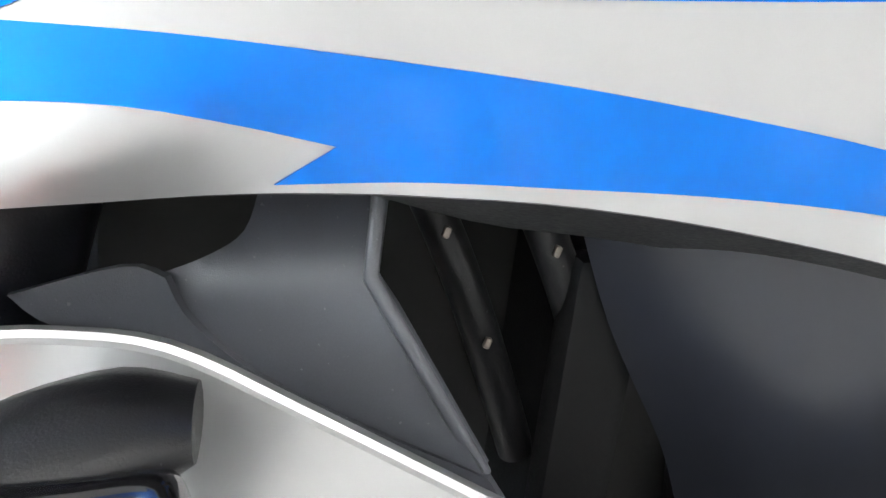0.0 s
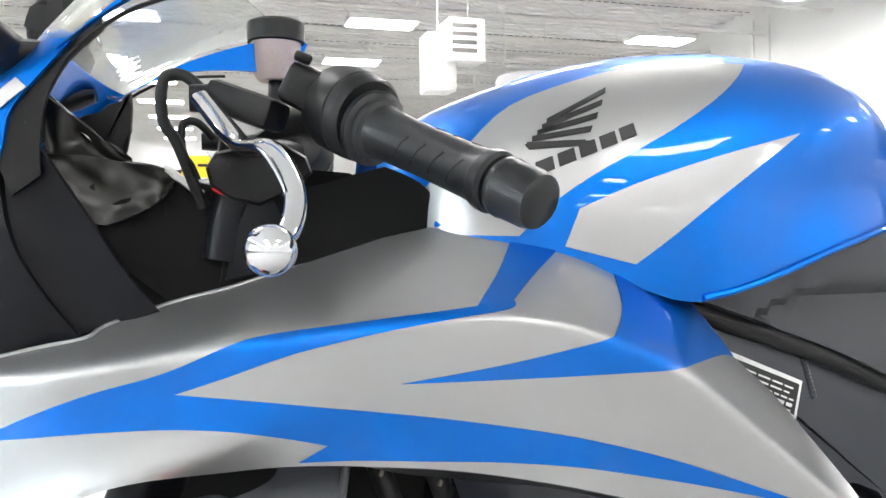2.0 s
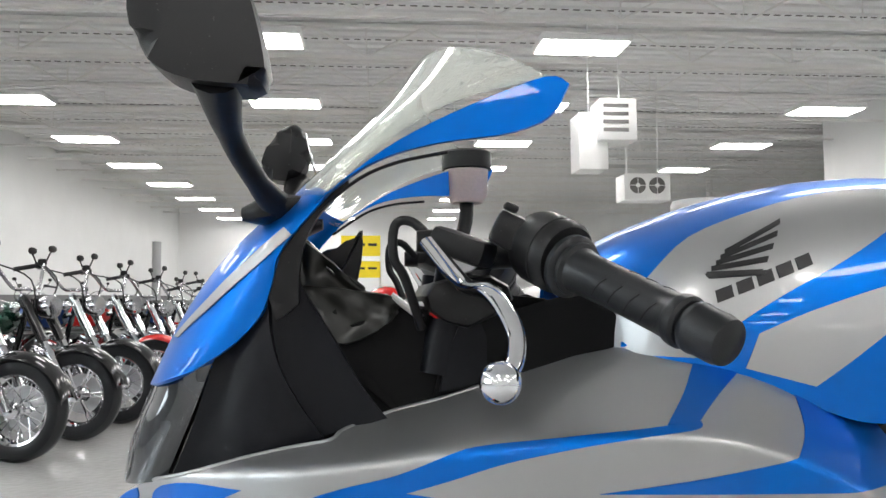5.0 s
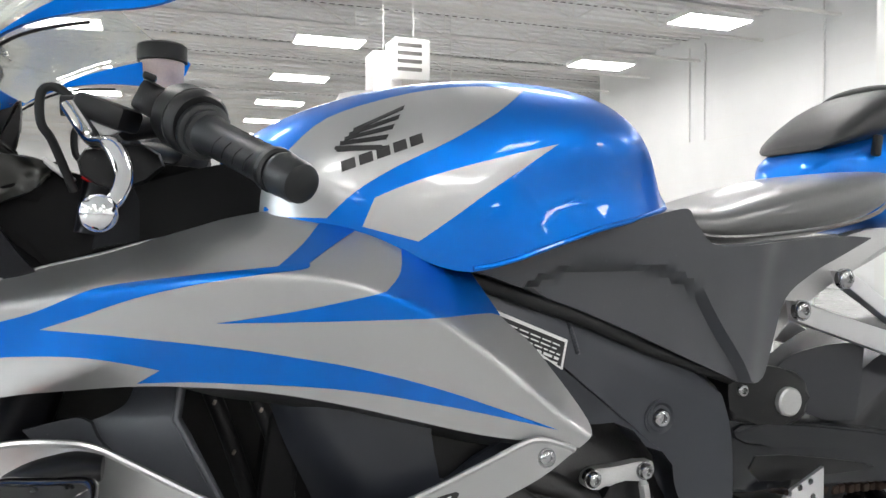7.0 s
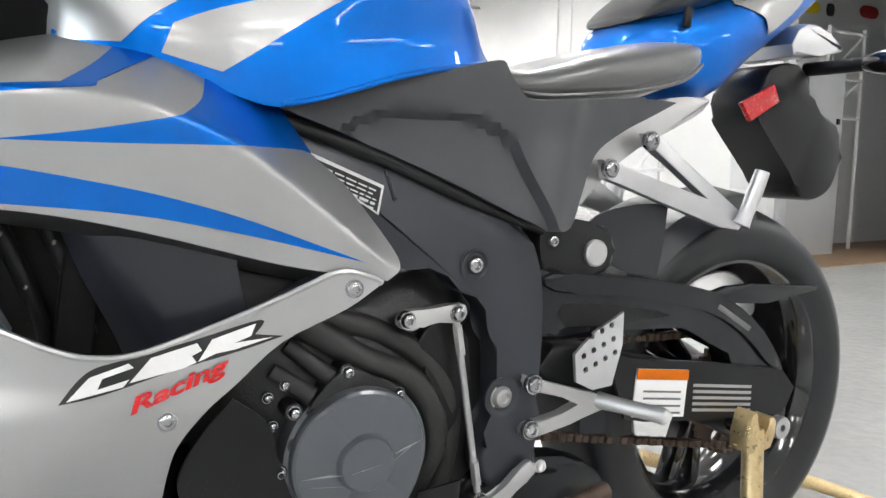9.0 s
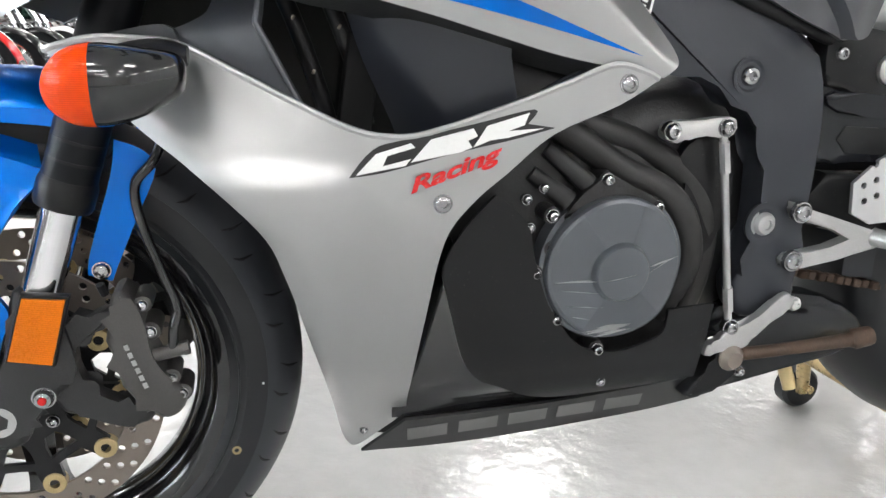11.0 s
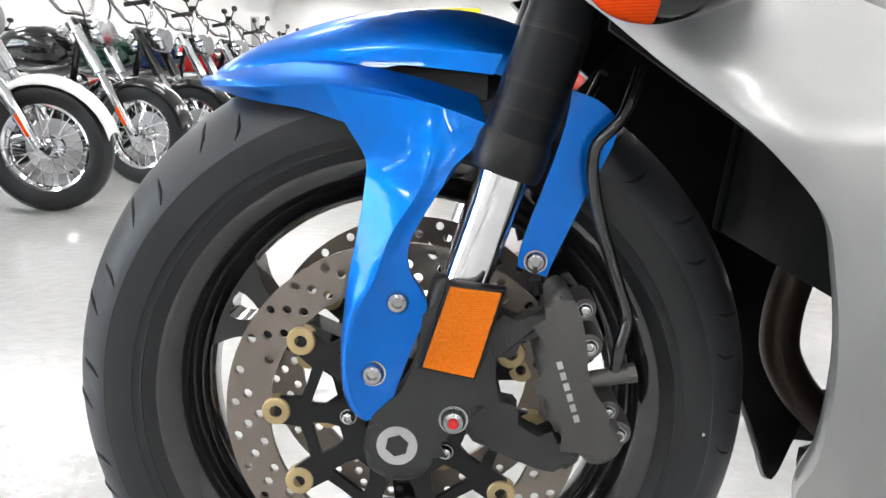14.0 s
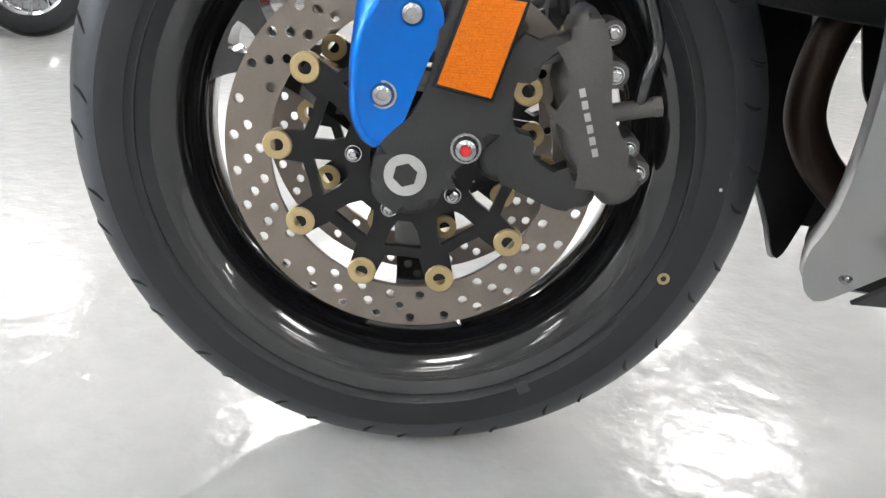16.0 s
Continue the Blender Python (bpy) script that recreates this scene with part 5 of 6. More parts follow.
def ribbed(rows, sd, bulge):
    """A shell over three long lines, with a firm edge along the middle one."""
    lines = [smooth([r[k] for r in rows], 5) for k in range(3)]
    grid = []
    for a, b, c in zip(*lines):
        row = [a.lerp(b, t) + Vector((0, -bulge * 4 * t * (1 - t), 0)) for t in (0, .25, .5, .75, .93)] + [b] + [b.lerp(c, t) + Vector((0, bulge * 4 * t * (1 - t), 0)) for t in (.07, .3, .6, 1)]
        grid.append([(p.x, -p.y * sd, p.z) if sd < 0 else (p.x, p.y, p.z) for p in row])
    return patch(grid, .0035 * sd)


def fendy(x, z):
    """Depth of the arm's outer face."""
    return -.1195


for sd in (1, -1):
    part("fender_side", ribbed(SHELL, sd, .001), BLUE, fen, "blue fender side with a raised ridge", 32)
    part("fender_arm", ribbed(ARM, sd, .0015), BLUE, fen, "blue fender arm bolted to the fork", 32)
    part("fender_flank", sheet([(-.038, .604, S), (-.017, .6125), (.041, .614), (.086, .6105, S), (.079, .595, S), (.041, .599), (.008, .602), (-.012, .600)], lambda x, z: -(.0712 - .12 * (z - .60)), .004, .001, .015, side=sd), BLUE, fen)
    # Dark sheet stands in for the shade inside the fender slot.
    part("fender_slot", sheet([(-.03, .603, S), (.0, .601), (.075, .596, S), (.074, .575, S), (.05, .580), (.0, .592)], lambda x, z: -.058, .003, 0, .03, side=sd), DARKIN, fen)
    part("fender_stay", sheet([(.138, .584, S), (.163, .573), (.174, .552), (.152, .503), (.131, .457), (.123, .438, S), (.100, .446, S), (.105, .471), (.131, .547)], lambda x, z: -(.094 - .06 * max(0, x - .12)), .004, 0, .015, side=sd), BLUE, fen, "blue rear fender stay")
    for x, z in ((-.013, .364), (.007, .423)):
        bolt("fender_bolt", (x, sd * fendy(x, z) - .001 * sd, z), .0095, fen, side=-sd, deep=.006)
    bolt("fender_bolt", (.114, sd * -.097, .451), .0085, fen, side=-sd, deep=.005)

# turn signals
for sd in (-1, 1):
    c = sd * .267
    sig = part("turn_signal", hull([(.152, .650, .0310, .0245, c), (.162, .650, .0315, .025, c), (.178, .651, .029, .024, c), (.196, .653, .0245, .0205, c * .985), (.211, .656, .0190, .0165, c * .965), (.2185, .657, .0145, .013, c * .95), (.2215, .6575, .008, .007, c * .945)], 24, p=2.2), BLACKGL, bike, "gloss black turn signal with an orange lens")
    part("lens", hull([(.1185, .648, .004, .004, c), (.122, .648, .014, .011, c), (.131, .649, .024, .018, c), (.142, .6495, .0295, .023, c), (.154, .650, .0316, .0249, c), (.156, .650, .0312, .0245, c)], 24, p=2.2), REDOR, sig, "orange-red ribbed lens")
    part("signal_stalk", hull([(.15, .657, .014, .02, sd * .225), (.17, .662, .018, .03, sd * .225), (.20, .668, .016, .03, sd * .222), (.222, .670, .008, .02, sd * .22)], 14), BLACKPL, sig)

# ---- frame, engine and rear of the motorcycle ----
SPAR = [(.560, .815), (.68, .772), (.783, .728), (.88, .693), (.907, .655), (.918, .60), (.918, .516), (.911, .439), (.915, .364), (.848, .354), (.826, .40), (.848, .442), (.85, .52), (.842, .572), (.80, .622), (.729, .655), (.69, .665), (.60, .765)]
crease = curve1([(.60, .785), (.628, .803), (.66, .822), (.70, .832), (.76, .831), (.812, .824), (.846, .808), (.867, .78), (.889, .735), (.905, .70), (.93, .66)])


def cover_y(x, z):
    """The cover under the seat: bowed, with a sunk lower field below a creased step."""
    bow_ = .128 + .018 * math.sin(min(1, max(0, (x - .55) / .5)) * math.pi) + .10 * max(0, .80 - z) + .012 * math.exp(-((x - .925 - .25 * (z - .8)) / .03) ** 2)
    return -(bow_ + .015 * (1 - step01((crease(x) - z) / .010)))


for sd in (-1, 1):
    spar = part("frame_spar", prism(SPAR, sd * .098, sd * .138, 3, .009, seg=3), FRAME, bike, "satin black cast frame spar")
    for x, z, r in ((.814, .647, .012), (.859, .474, .015)):
        part("bolt_recess", lathe(bmesh.new(), [(r * .9, sd * .1345), (r * 1.7, sd * .1345), (r * 1.8, sd * .1405), (r * 1.5, sd * .1405)], (x, 0, z), "y", 24, True), FRAME, spar)
        bolt("frame_bolt", (x, sd * .137, z), r, spar, BOLT if z > .6 else CASTALU, sd, .008)
    for x, z in ((.925, .693), (.93, .672)):
        bolt("frame_bolt", (x, sd * .139, z), .009, spar, BOLT, sd, .006)
    gap = part("frame_gap", tube(bmesh.new(), [(.575, sd * .137, .812), (.70, sd * .139, .769), (.80, sd * .139, .728), (.915, sd * .137, .688)], .0085, 10, 4), BLACKPL, spar, "black channel along the spar")
    COVERL = [(.567, .826, S), (.686, .856), (.815, .889), (.838, .889, S), (.852, .868), (.88, .848), (.961, .852), (1.08, .860), (1.134, .858, S), (1.09, .838), (1.031, .812), (.984, .783), (.958, .733), (.936, .692), (.904, .688, S), (.804, .734), (.70, .778)]
    sc = part("side_cover", sheet(COVERL, cover_y, .005, 0, .008 if sd < 0 else .03, side=-sd), SIDEPL, bike, "dark grey side cover under the seat")
    part("cover_edge", tube(bmesh.new(), [(.838, sd * .146, .888), (.852, sd * .147, .866), (.88, sd * .147, .847), (.961, sd * .146, .851), (1.08, sd * .136, .859)], .004, 8, 4), SIDEPL, sc)
lab = part("label_plate", prism([(.592, .772), (.598, .782), (.690, .744), (.6835, .711)], -.1415, -.1385, 1), WHITE, bike, "white data label with grey bars of small print")
part("label_field", prism([(.596, .771), (.5995, .777), (.6865, .7415), (.6810, .7145)], -.1419, -.1414, 1), INK, lab, "black printed field")
rnd = random.Random(5)
bm = bmesh.new()
for k in range(5):
    u = .606 + .006 * k
    while u < .676:
        w = rnd.uniform(.005, .013)
        w = min(w, .680 - u)
        box(bm, (w, .0005, .0030 if k == 3 else .0016), (u + w / 2, -.1422, .7685 - .41 * (u + w / 2 - .606) - .0052 * k), (0, 22.3, 0))
        u += w + .0018
part("label_print", bm, WHITE, lab, "white bars of small print")
for sd in (-1, 1):
    bm = bmesh.new()
    for k in range(11):
        q = k / 10
        bmesh.ops.create_uvsphere(bm, u_segments=8, v_segments=6, radius=.0036, matrix=pose(.6925 + .012 * q, sd * .1372, .7655 - .036 * q))
    part("weld_bead", bm, FRAME, bike, "rough weld bead on the spar")

part("engine_block", hull([(.46, .45, .12, .10), (.52, .46, .16, .13), (.62, .45, .17, .14), (.72, .46, .18, .13), (.80, .47, .17, .11), (.86, .46, .12, .09)], 16, p=5), ENGINE, bike, "black engine casting")
bm = bmesh.new()
box(bm, (.13, .25, .15), (.56, 0, .585), (0, -28, 0), .012)
box(bm, (.12, .27, .03), (.545, 0, .615), (0, -28, 0), .006)
part("cylinder_head", bm, ENGINE, bike)
C0 = (.651, -.158, .442)
FACETS = [(radians(a), k) for a, k in ((97, .15), (182, .243), (277, .165), (12, .252))]


def cover_face(x, z):
    """The round cover's front: four shallow facets that fall away from a flat disc."""
    dx, dz = x - C0[0], z - C0[2]
    r = math.hypot(dx, dz)
    fall = max(k * (dx * math.cos(a) + dz * math.sin(a)) for a, k in FACETS)
    return C0[1] - (.0345 if r < .031 else .0322 - fall)


bm = bmesh.new()
rings = []
for r, deep in ((.0295, 0), (.0312, .0022), (.0335, None), (.045, None), (.060, None), (.0755, None), (.0790, .0022), (.0810, .0060), (.0810, .030), (.0862, .031), (.0880, .050)):
    ring = []
    for k in range(72):
        x, z = C0[0] + r * math.cos(radians(5 * k)), C0[2] + r * math.sin(radians(5 * k))
        if r < .033:
            y = C0[1] - .0345 + deep
        elif r < .0756:
            y = cover_face(x, z)
        elif r < .082:
            q = .0755 / r
            y = cover_face(C0[0] + (x - C0[0]) * q, C0[2] + (z - C0[2]) * q) + deep if deep < .02 else C0[1] - .004
        else:
            y = C0[1] - .034 + deep
        ring.append(bm.verts.new((x, y, z)))
    rings.append(ring)
bm.faces.new(rings[0])
for a, b in zip(rings, rings[1:]):
    for k in range(72):
        bm.faces.new((a[k - 1], a[k], b[k], b[k - 1]))
bmesh.ops.recalc_face_normals(bm, faces=bm.faces)
cov = part("engine_cover", bm, COVER, bike, "scuffed dark round engine cover with flat facets", 7)
for k, (x, z) in enumerate(((.638, .540), (.577, .503), (.700, .508), (.560, .439), (.579, .466), (.587, .384), (.640, .343))):
    bolt("cover_bolt", (x, -.163, z), .0050 if k == 4 else .0068, cov, BOLT, -1, .008)
    part("bolt_boss", lathe(bmesh.new(), [(0, -.002), (.0095, -.002), (.0105, .03)], (x, -.16, z), "y", 14), ENGINE, cov)
part("cover_lug", prism([(.590, .497), (.598, .512), (.628, .541), (.645, .545), (.672, .530), (.70, .517), (.708, .500), (.69, .505), (.65, .522), (.612, .512)], -.164, -.135, 2, .003), ENGINE, cov, "cast ledge above the cover")
rnd = random.Random(8)
for (x0, z0), (x1, z1), wide, n in (((.576, .431), (.628, .4355), .0016, 3), ((.6255, .4345), (.682, .4425), .0007, 2), ((.680, .4415), (.728, .4515), .0018, 3), ((.578, .421), (.632, .4185), .0007, 2),
                                   ((.592, .403), (.634, .402), .0008, 2), ((.597, .392), (.622, .388), .0010, 2), ((.612, .3735), (.682, .3785), .0040, 7), ((.622, .368), (.672, .3735), .0026, 5)):
    for k in range(n):
        a, b = rnd.uniform(0, .3), rnd.uniform(.7, 1)
        o = rnd.uniform(-1, 1) * wide * 1.2
        xa, za, xb, zb = x0 + (x1 - x0) * a, z0 + (z1 - z0) * a + o, x0 + (x1 - x0) * b, z0 + (z1 - z0) * b + o * .4
        w = wide * rnd.uniform(.4, 1)
        m = rnd.uniform(.3, .7)
        part("scuff", sheet([(xa, za, S), (xa + (xb - xa) * m, za + (zb - za) * m - w * .6, S), (xb, zb, S), (xa + (xb - xa) * m, za + (zb - za) * m + w * .6, S)], cover_face, .0003, .0005, .05, n=1), SCUFF, cov, "pale scratch")
part("exhaust_header", tube(bmesh.new(), [(.55, -.13, .62), (.607, -.135, .585), (.663, -.14, .547), (.721, -.14, .519), (.752, -.14, .479), (.764, -.13, .423), (.74, -.11, .36)], .0165, 16, 5), PIPE, bike, "black exhaust header pipe")
part("exhaust_header", tube(bmesh.new(), [(.57, -.10, .63), (.632, -.12, .593), (.694, -.12, .571), (.755, -.12, .531), (.787, -.12, .477), (.79, -.11, .40), (.77, -.10, .33)], .0165, 16, 5), PIPE, bike)
for a, b in (((.577, -.135, .571), (.627, -.150, .529)), ((.560, -.138, .545), (.600, -.152, .515))):
    part("casting_rib", tube(bmesh.new(), [a, b], [.009, .012], 12, 1), DUSTY, bike)
for x, z in ((.571, .531), (.552, .519), (.557, .487)):
    bolt("case_bolt", (x, -.150, z), .0055, bike, BOLT, -1, .006)
part("sprocket_cover", prism([(.735, .545), (.76, .58), (.80, .572), (.815, .53), (.80, .47), (.775, .42), (.755, .46), (.765, .51)], -.105, -.135, 3, .008), BLACKPL, bike)
def cowly(x, z):
    return -(curve1([(.19, .05), (.22, .085), (.25, .118), (.29, .152), (.34, .168), (.5, .172)])(z))


BELLY = [(.510, .530, S), (.478, .497), (.455, .455), (.461, .42), (.467, .395), (.480, .346), (.500, .318), (.525, .305), (.590, .276), (.68, .277), (.779, .288, S), (.777, .33), (.782, .39, S), (.724, .386, S),
         (.719, .358), (.69, .345), (.664, .340), (.63, .345), (.605, .362), (.575, .405), (.556, .46), (.545, .50)]
STRIP = [(.424, .259, S), (.48, .2585), (.544, .260), (.605, .263), (.70, .272), (.793, .284, S), (.812, .242, S), (.73, .2265), (.614, .2145), (.52, .208), (.45, .208), (.400, .211), (.376, .212, S)]


def stripy(x, z):
    return -(.130 + .5 * (z - .262))


bel = part("belly_cowl", sheet(BELLY, cowly, .004, 0, .014), BLACKPL, bike, "black belly cowl")
part("belly_cowl", sheet(BELLY, cowly, .004, 0, .03, side=-1), BLACKPL, bike)
for sd in (1, -1):
    part("belly_strip", sheet(STRIP, stripy, .004, .0, .014 if sd > 0 else .03, side=sd), STRIPBL, bel, "smooth black lower strip with a pale brand bar")
part("belly_floor", hull([(.40, .215, .02, .05), (.5, .225, .03, .08), (.65, .25, .035, .10), (.77, .28, .03, .09)], 14, p=4), BLACKPL, bel)
part("belly_hollow", sheet([(.41, .47, S), (.47, .48, S), (.50, .40, S), (.54, .32, S), (.64, .285, S), (.64, .2675, S), (.56, .262), (.48, .260), (.41, .260, S)], lambda x, z: -(.120 + min(.034, .42 * max(0, x - .42)) * step01((z - .262) / .05)), .003, 0, .014), BLACKGL, bel, "gloss black hollow of the belly cowl")
bolt("belly_screw", (.653, cowly(.653, .296) - .001, .296), .005, bel, deep=.004)
for k in range(5):
    x, z = .430 + .062 * k, .2235 + .0036 * k
    part("word_block", sheet([(x, z, S), (x + .048, z + .0028, S), (x + .046, z + .0235, S), (x - .002, z + .0207, S)], stripy, .0005, .0008, .012, n=1), GREYINK, bel, "plain grey block in place of a brand letter")

# shift gear, stand, pegs
bm = bmesh.new()
rod(bm, (.783, -.148, .585), (.820, -.148, .353), .0045, 10)
rod(bm, (.785, -.148, .575), (.791, -.148, .54), .0065, 6)
rod(bm, (.813, -.148, .40), (.818, -.148, .37), .0065, 6)
shift = part("shift_rod", bm, CASTALU, bike, "polished shift linkage rod")
part("shift_arm", prism([(.706, .583), (.712, .598), (.745, .600), (.79, .603), (.797, .592), (.788, .580), (.745, .584), (.725, .575)], -.152, -.138, 3, .003), CASTALU, shift)
for x, z in ((.783, .592), (.820, .350), (.716, .589)):
    bolt("rod_end", (x, -.153, z), .0095, shift, BOLT, -1, .007)
part("shift_pedal", prism([(.786, .318), (.789, .332), (.800, .334), (.812, .346), (.840, .352), (.886, .388), (.899, .384), (.901, .371), (.858, .345), (.846, .330), (.838, .322), (.815, .326), (.800, .318)], -.158, -.146, 3, .003), CASTALU, bike, "alloy shift pedal")
part("pedal_pivot", lathe(bmesh.new(), [(0, -.166), (.010, -.166), (.0125, -.162), (.0165, -.158), (.0165, -.14)], (.824, 0, .311), "y", 20), STEEL, bike, "dull steel pedal pivot")
ss = part("side_stand", tube(bmesh.new(), [(.835, -.15, .312), (.88, -.15, .312), (.95, -.15, .314), (.995, -.152, .317), (1.003, -.154, .319), (1.026, -.155, .322)], [.0085, .0080, .0082, .009, .0135, .0125], 12, 3), RUST, bike, "folded rusty brown side stand")
part("stand_pivot", prism([(.770, .262), (.776, .280), (.80, .302), (.81, .325), (.84, .322), (.846, .302), (.825, .282), (.795, .262)], -.155, -.10, 3, .006), BLACKPL, ss)
bolt("stand_bolt", (.838, -.157, .292), .006, ss, BOLT, -1, .006)
part("drain_fitting", bars([[(.960, -.085, .262), (.966, -.10, .226)]], .0095, 12), GOLD, ss, "brass fitting")
part("lower_link", prism([(.79, .234), (.825, .236), (.95, .258), (1.066, .280), (1.074, .302), (1.03, .345), (.95, .365), (.86, .365), (.80, .34)], -.10, -.06, 2, .006), SWING, bike, "gloss black exhaust chamber cover")
bolt("link_bolt", (.951, -.101, .351), .0085, bike, WHITE, -1, .006)
peg = part("footpeg_bracket", prism([(.893, .500), (.905, .494), (1.005, .462), (1.022, .450), (1.010, .438), (.905, .420), (.888, .424), (.888, .438), (.985, .452), (.890, .482)], -.155, -.138, 2, .004), CASTALU, bike, "alloy rearset footpeg bracket")
for x, z in ((.897, .490), (.894, .430)):
    bolt("bracket_bolt", (x, -.155, z), .0115, peg, BOLT, -1, .006)
part("footpeg", tube(bmesh.new(), [(1.008, -.15, .453), (1.026, -.185, .451), (1.048, -.222, .448), (1.052, -.226, .446)], [.012, .0105, .011, .0125], 12, 2), CASTALU, peg, "ribbed alloy footpeg")
hs = []
for i in range(4):
    for j in range(3):
        hs.append(circle2(.972 + .0165 * i - .004 * j, .503 + .019 * j + .006 * i, .0042, 8))
part("heel_guard", prism([(.953, .525), (.985, .552), (1.034, .575), (1.034, .53), (1.018, .476), (.985, .474), (.957, .488)], -.165, -.160, 1, 0, hs), ALU, peg, "drilled alloy heel guard")

SW = [(.905, .64), (.96, .630), (1.08, .615), (1.234, .585), (1.33, .535), (1.40, .46), (1.43, .38), (1.41, .33), (1.36, .325), (1.335, .37), (1.30, .46), (1.22, .525), (1.09, .54), (.98, .545), (.905, .55)]
for sd in (-1, 1):
    sw = part("swingarm", prism(SW, sd * .095, sd * .135, 3, .010, seg=3), SWING, bike, "black braced swingarm")
    part("arm_brace", prism([(.93, .630), (1.08, .612), (1.232, .581), (1.325, .531), (1.39, .462), (1.375, .452), (1.305, .512), (1.22, .556), (1.08, .588), (.94, .604)], sd * .130, sd * .1415, 3, .005), SWING, sw)
    part("arm_recess", prism([(.955, .588), (1.06, .576), (1.15, .556), (1.06, .554), (.96, .556)], sd * .134, sd * .1365, 2), BLACKPL, sw)
    part("arm_print", prism([(1.245, .566), (1.318, .524), (1.312, .518), (1.240, .559)], sd * .1412, sd * .1422, 1), GREYINK, sw, "small grey bar of print")
    part("arm_lower", prism([(.95, .53), (1.1, .50), (1.33, .43), (1.38, .36), (1.33, .33), (1.2, .40), (.95, .46)], sd * .09, sd * .125, 2, .008), BLACKPL, sw)
    part("axle_nut", lathe(bmesh.new(), [(.006, sd * .150), (.0175, sd * .150), (.0185, sd * .146), (.0185, sd * .13), (.006, sd * .13)], (1.40, 0, .350), "y", 18, True), CASTALU, sw)
    bolt("spool", (1.30, sd * .15, .372), .014, sw, BOLT, sd, .02)
part("chain_blade", prism([(1.25, .572), (1.30, .583), (1.36, .583), (1.53, .570), (1.525, .562), (1.40, .548), (1.30, .556)], -.106, -.094, 1, .003), SWING, bike, "pointed black chain guard blade")
pv = part("pivot_mount", prism([(.912, .70), (.93, .705), (1.02, .688), (1.036, .656), (1.02, .625), (.93, .63), (.912, .65)], -.10, -.14, 3, .008), BLACKPL, bike)
part("pivot_cap", lathe(bmesh.new(), [(0, -.148), (.0155, -.148), (.0180, -.146), (.0185, -.135)], (.999, 0, .654), "y", 26), CASTALU, pv, "pale round pivot cap")
part("rear_hugger", patch([[(1.357 + r * math.cos(a), y, .400 + r * math.sin(a)) for r, y in ((.29, -.10), (.325, -.085), (.338, 0), (.325, .085), (.29, .10))] for a in [radians(88 + 6 * k) for k in range(17)]], .003), GREYPL, bike, "dark grey rear hugger")
part("hugger_side", sheet([(1.0, .665, S), (1.03, .70), (1.10, .715), (1.165, .715, S), (1.16, .66), (1.15, .61, S), (1.08, .62)], lambda x, z: -.105, .004, 0, .03), GREYPL, bike)
gd = part("chain_guard", prism([(1.04, .505), (1.08, .500), (1.40, .445), (1.415, .385), (1.36, .375), (1.10, .405), (1.06, .43)], -.142, -.136, 2), BLACKPL, bike, "black chain guard plate")
wl = part("warning_label", prism([(1.083, .486), (1.184, .472), (1.178, .402), (1.076, .416)], -.1445, -.1425), WHITE, gd, "white warning label with an orange head and small print bars")
part("label_head", prism([(1.083, .486), (1.184, .472), (1.183, .457), (1.082, .471)], -.146, -.1448), ORANGE, wl)
bm = bmesh.new()
for k in range(4):
    box(bm, (.075, .0005, .003), (1.133, -.1448, .446 - .0105 * k), (0, 8.5, 0))
part("label_print", bm, GREYINK, wl)
bm = bmesh.new()
for k in range(5):
    box(bm, (.13, .0006, .0045), (1.262, -.1428, .437 - .0095 * k), (0, 8.5, 0))
part("data_print", bm, CASTALU, gd, "grey bars of data print")
for sd, run in ((-1, [(.93, .520), (1.345, .505)]), (-1, [(.93, .395), (1.37, .305)])):
    bm = bmesh.new()
    (x0, z0), (x1, z1) = run
    n = 30
    for k in range(n):
        t = (k + .5) / n
        box(bm, ((x1 - x0) / n * .92, .012 if k % 2 else .017, .012), (x0 + (x1 - x0) * t, -.085, z0 + (z1 - z0) * t), (0, -math.degrees(math.atan2(z1 - z0, x1 - x0)), 0), .002, 1)
    part("drive_chain", bm, RUST, bike, "brown drive chain")
RX, RZ = 1.357, .400
part("rear_tyre", lathe(bmesh.new(), [(.216, -.075), (.232, -.084), (.262, -.092), (.282, -.084), (.298, -.062), (.309, -.034), (.314, 0), (.309, .034), (.298, .062), (.282, .084), (.262, .092), (.232, .084), (.216, .075)], (RX, 0, RZ), "y", 80, True), RUBBER, bike, "wide black rear tyre")
rr = part("rear_rim", lathe(bmesh.new(), [(.224, -.076), (.224, -.066), (.206, -.055), (.196, -.02), (.196, .02), (.206, .055), (.224, .066), (.224, .076), (.214, .077), (.202, .066), (.184, .03), (.180, 0), (.184, -.03), (.202, -.066), (.214, -.077)], (RX, 0, RZ), "y", 64, True), BLACKGL, bike, "gloss black cast rear wheel")
for k in range(3):
    for da in (-9, 9):
        a = radians(20 + 120 * k + da)
        bm = box(bmesh.new(), (.145, .035, .022), (.12, 0, 0), bevel=.006)
        move(bm, Matrix.Translation((RX, 0, RZ)) @ pose(0, 0, 0, 0, -math.degrees(a), 0))
        part("spoke", bm, BLACKGL, rr)
part("rear_hub", lathe(bmesh.new(), [(.012, -.09), (.05, -.09), (.06, -.06), (.045, 0), (.06, .06), (.05, .09), (.012, .09)], (RX, 0, RZ), "y", 32, True), BLACKPL, rr)
teeth = [(RX + r * math.cos(2 * math.pi * (k + o) / 42), RZ + r * math.sin(2 * math.pi * (k + o) / 42)) for k in range(42) for r, o in ((.100, 0), (.106, .3), (.106, .5), (.100, .8))]
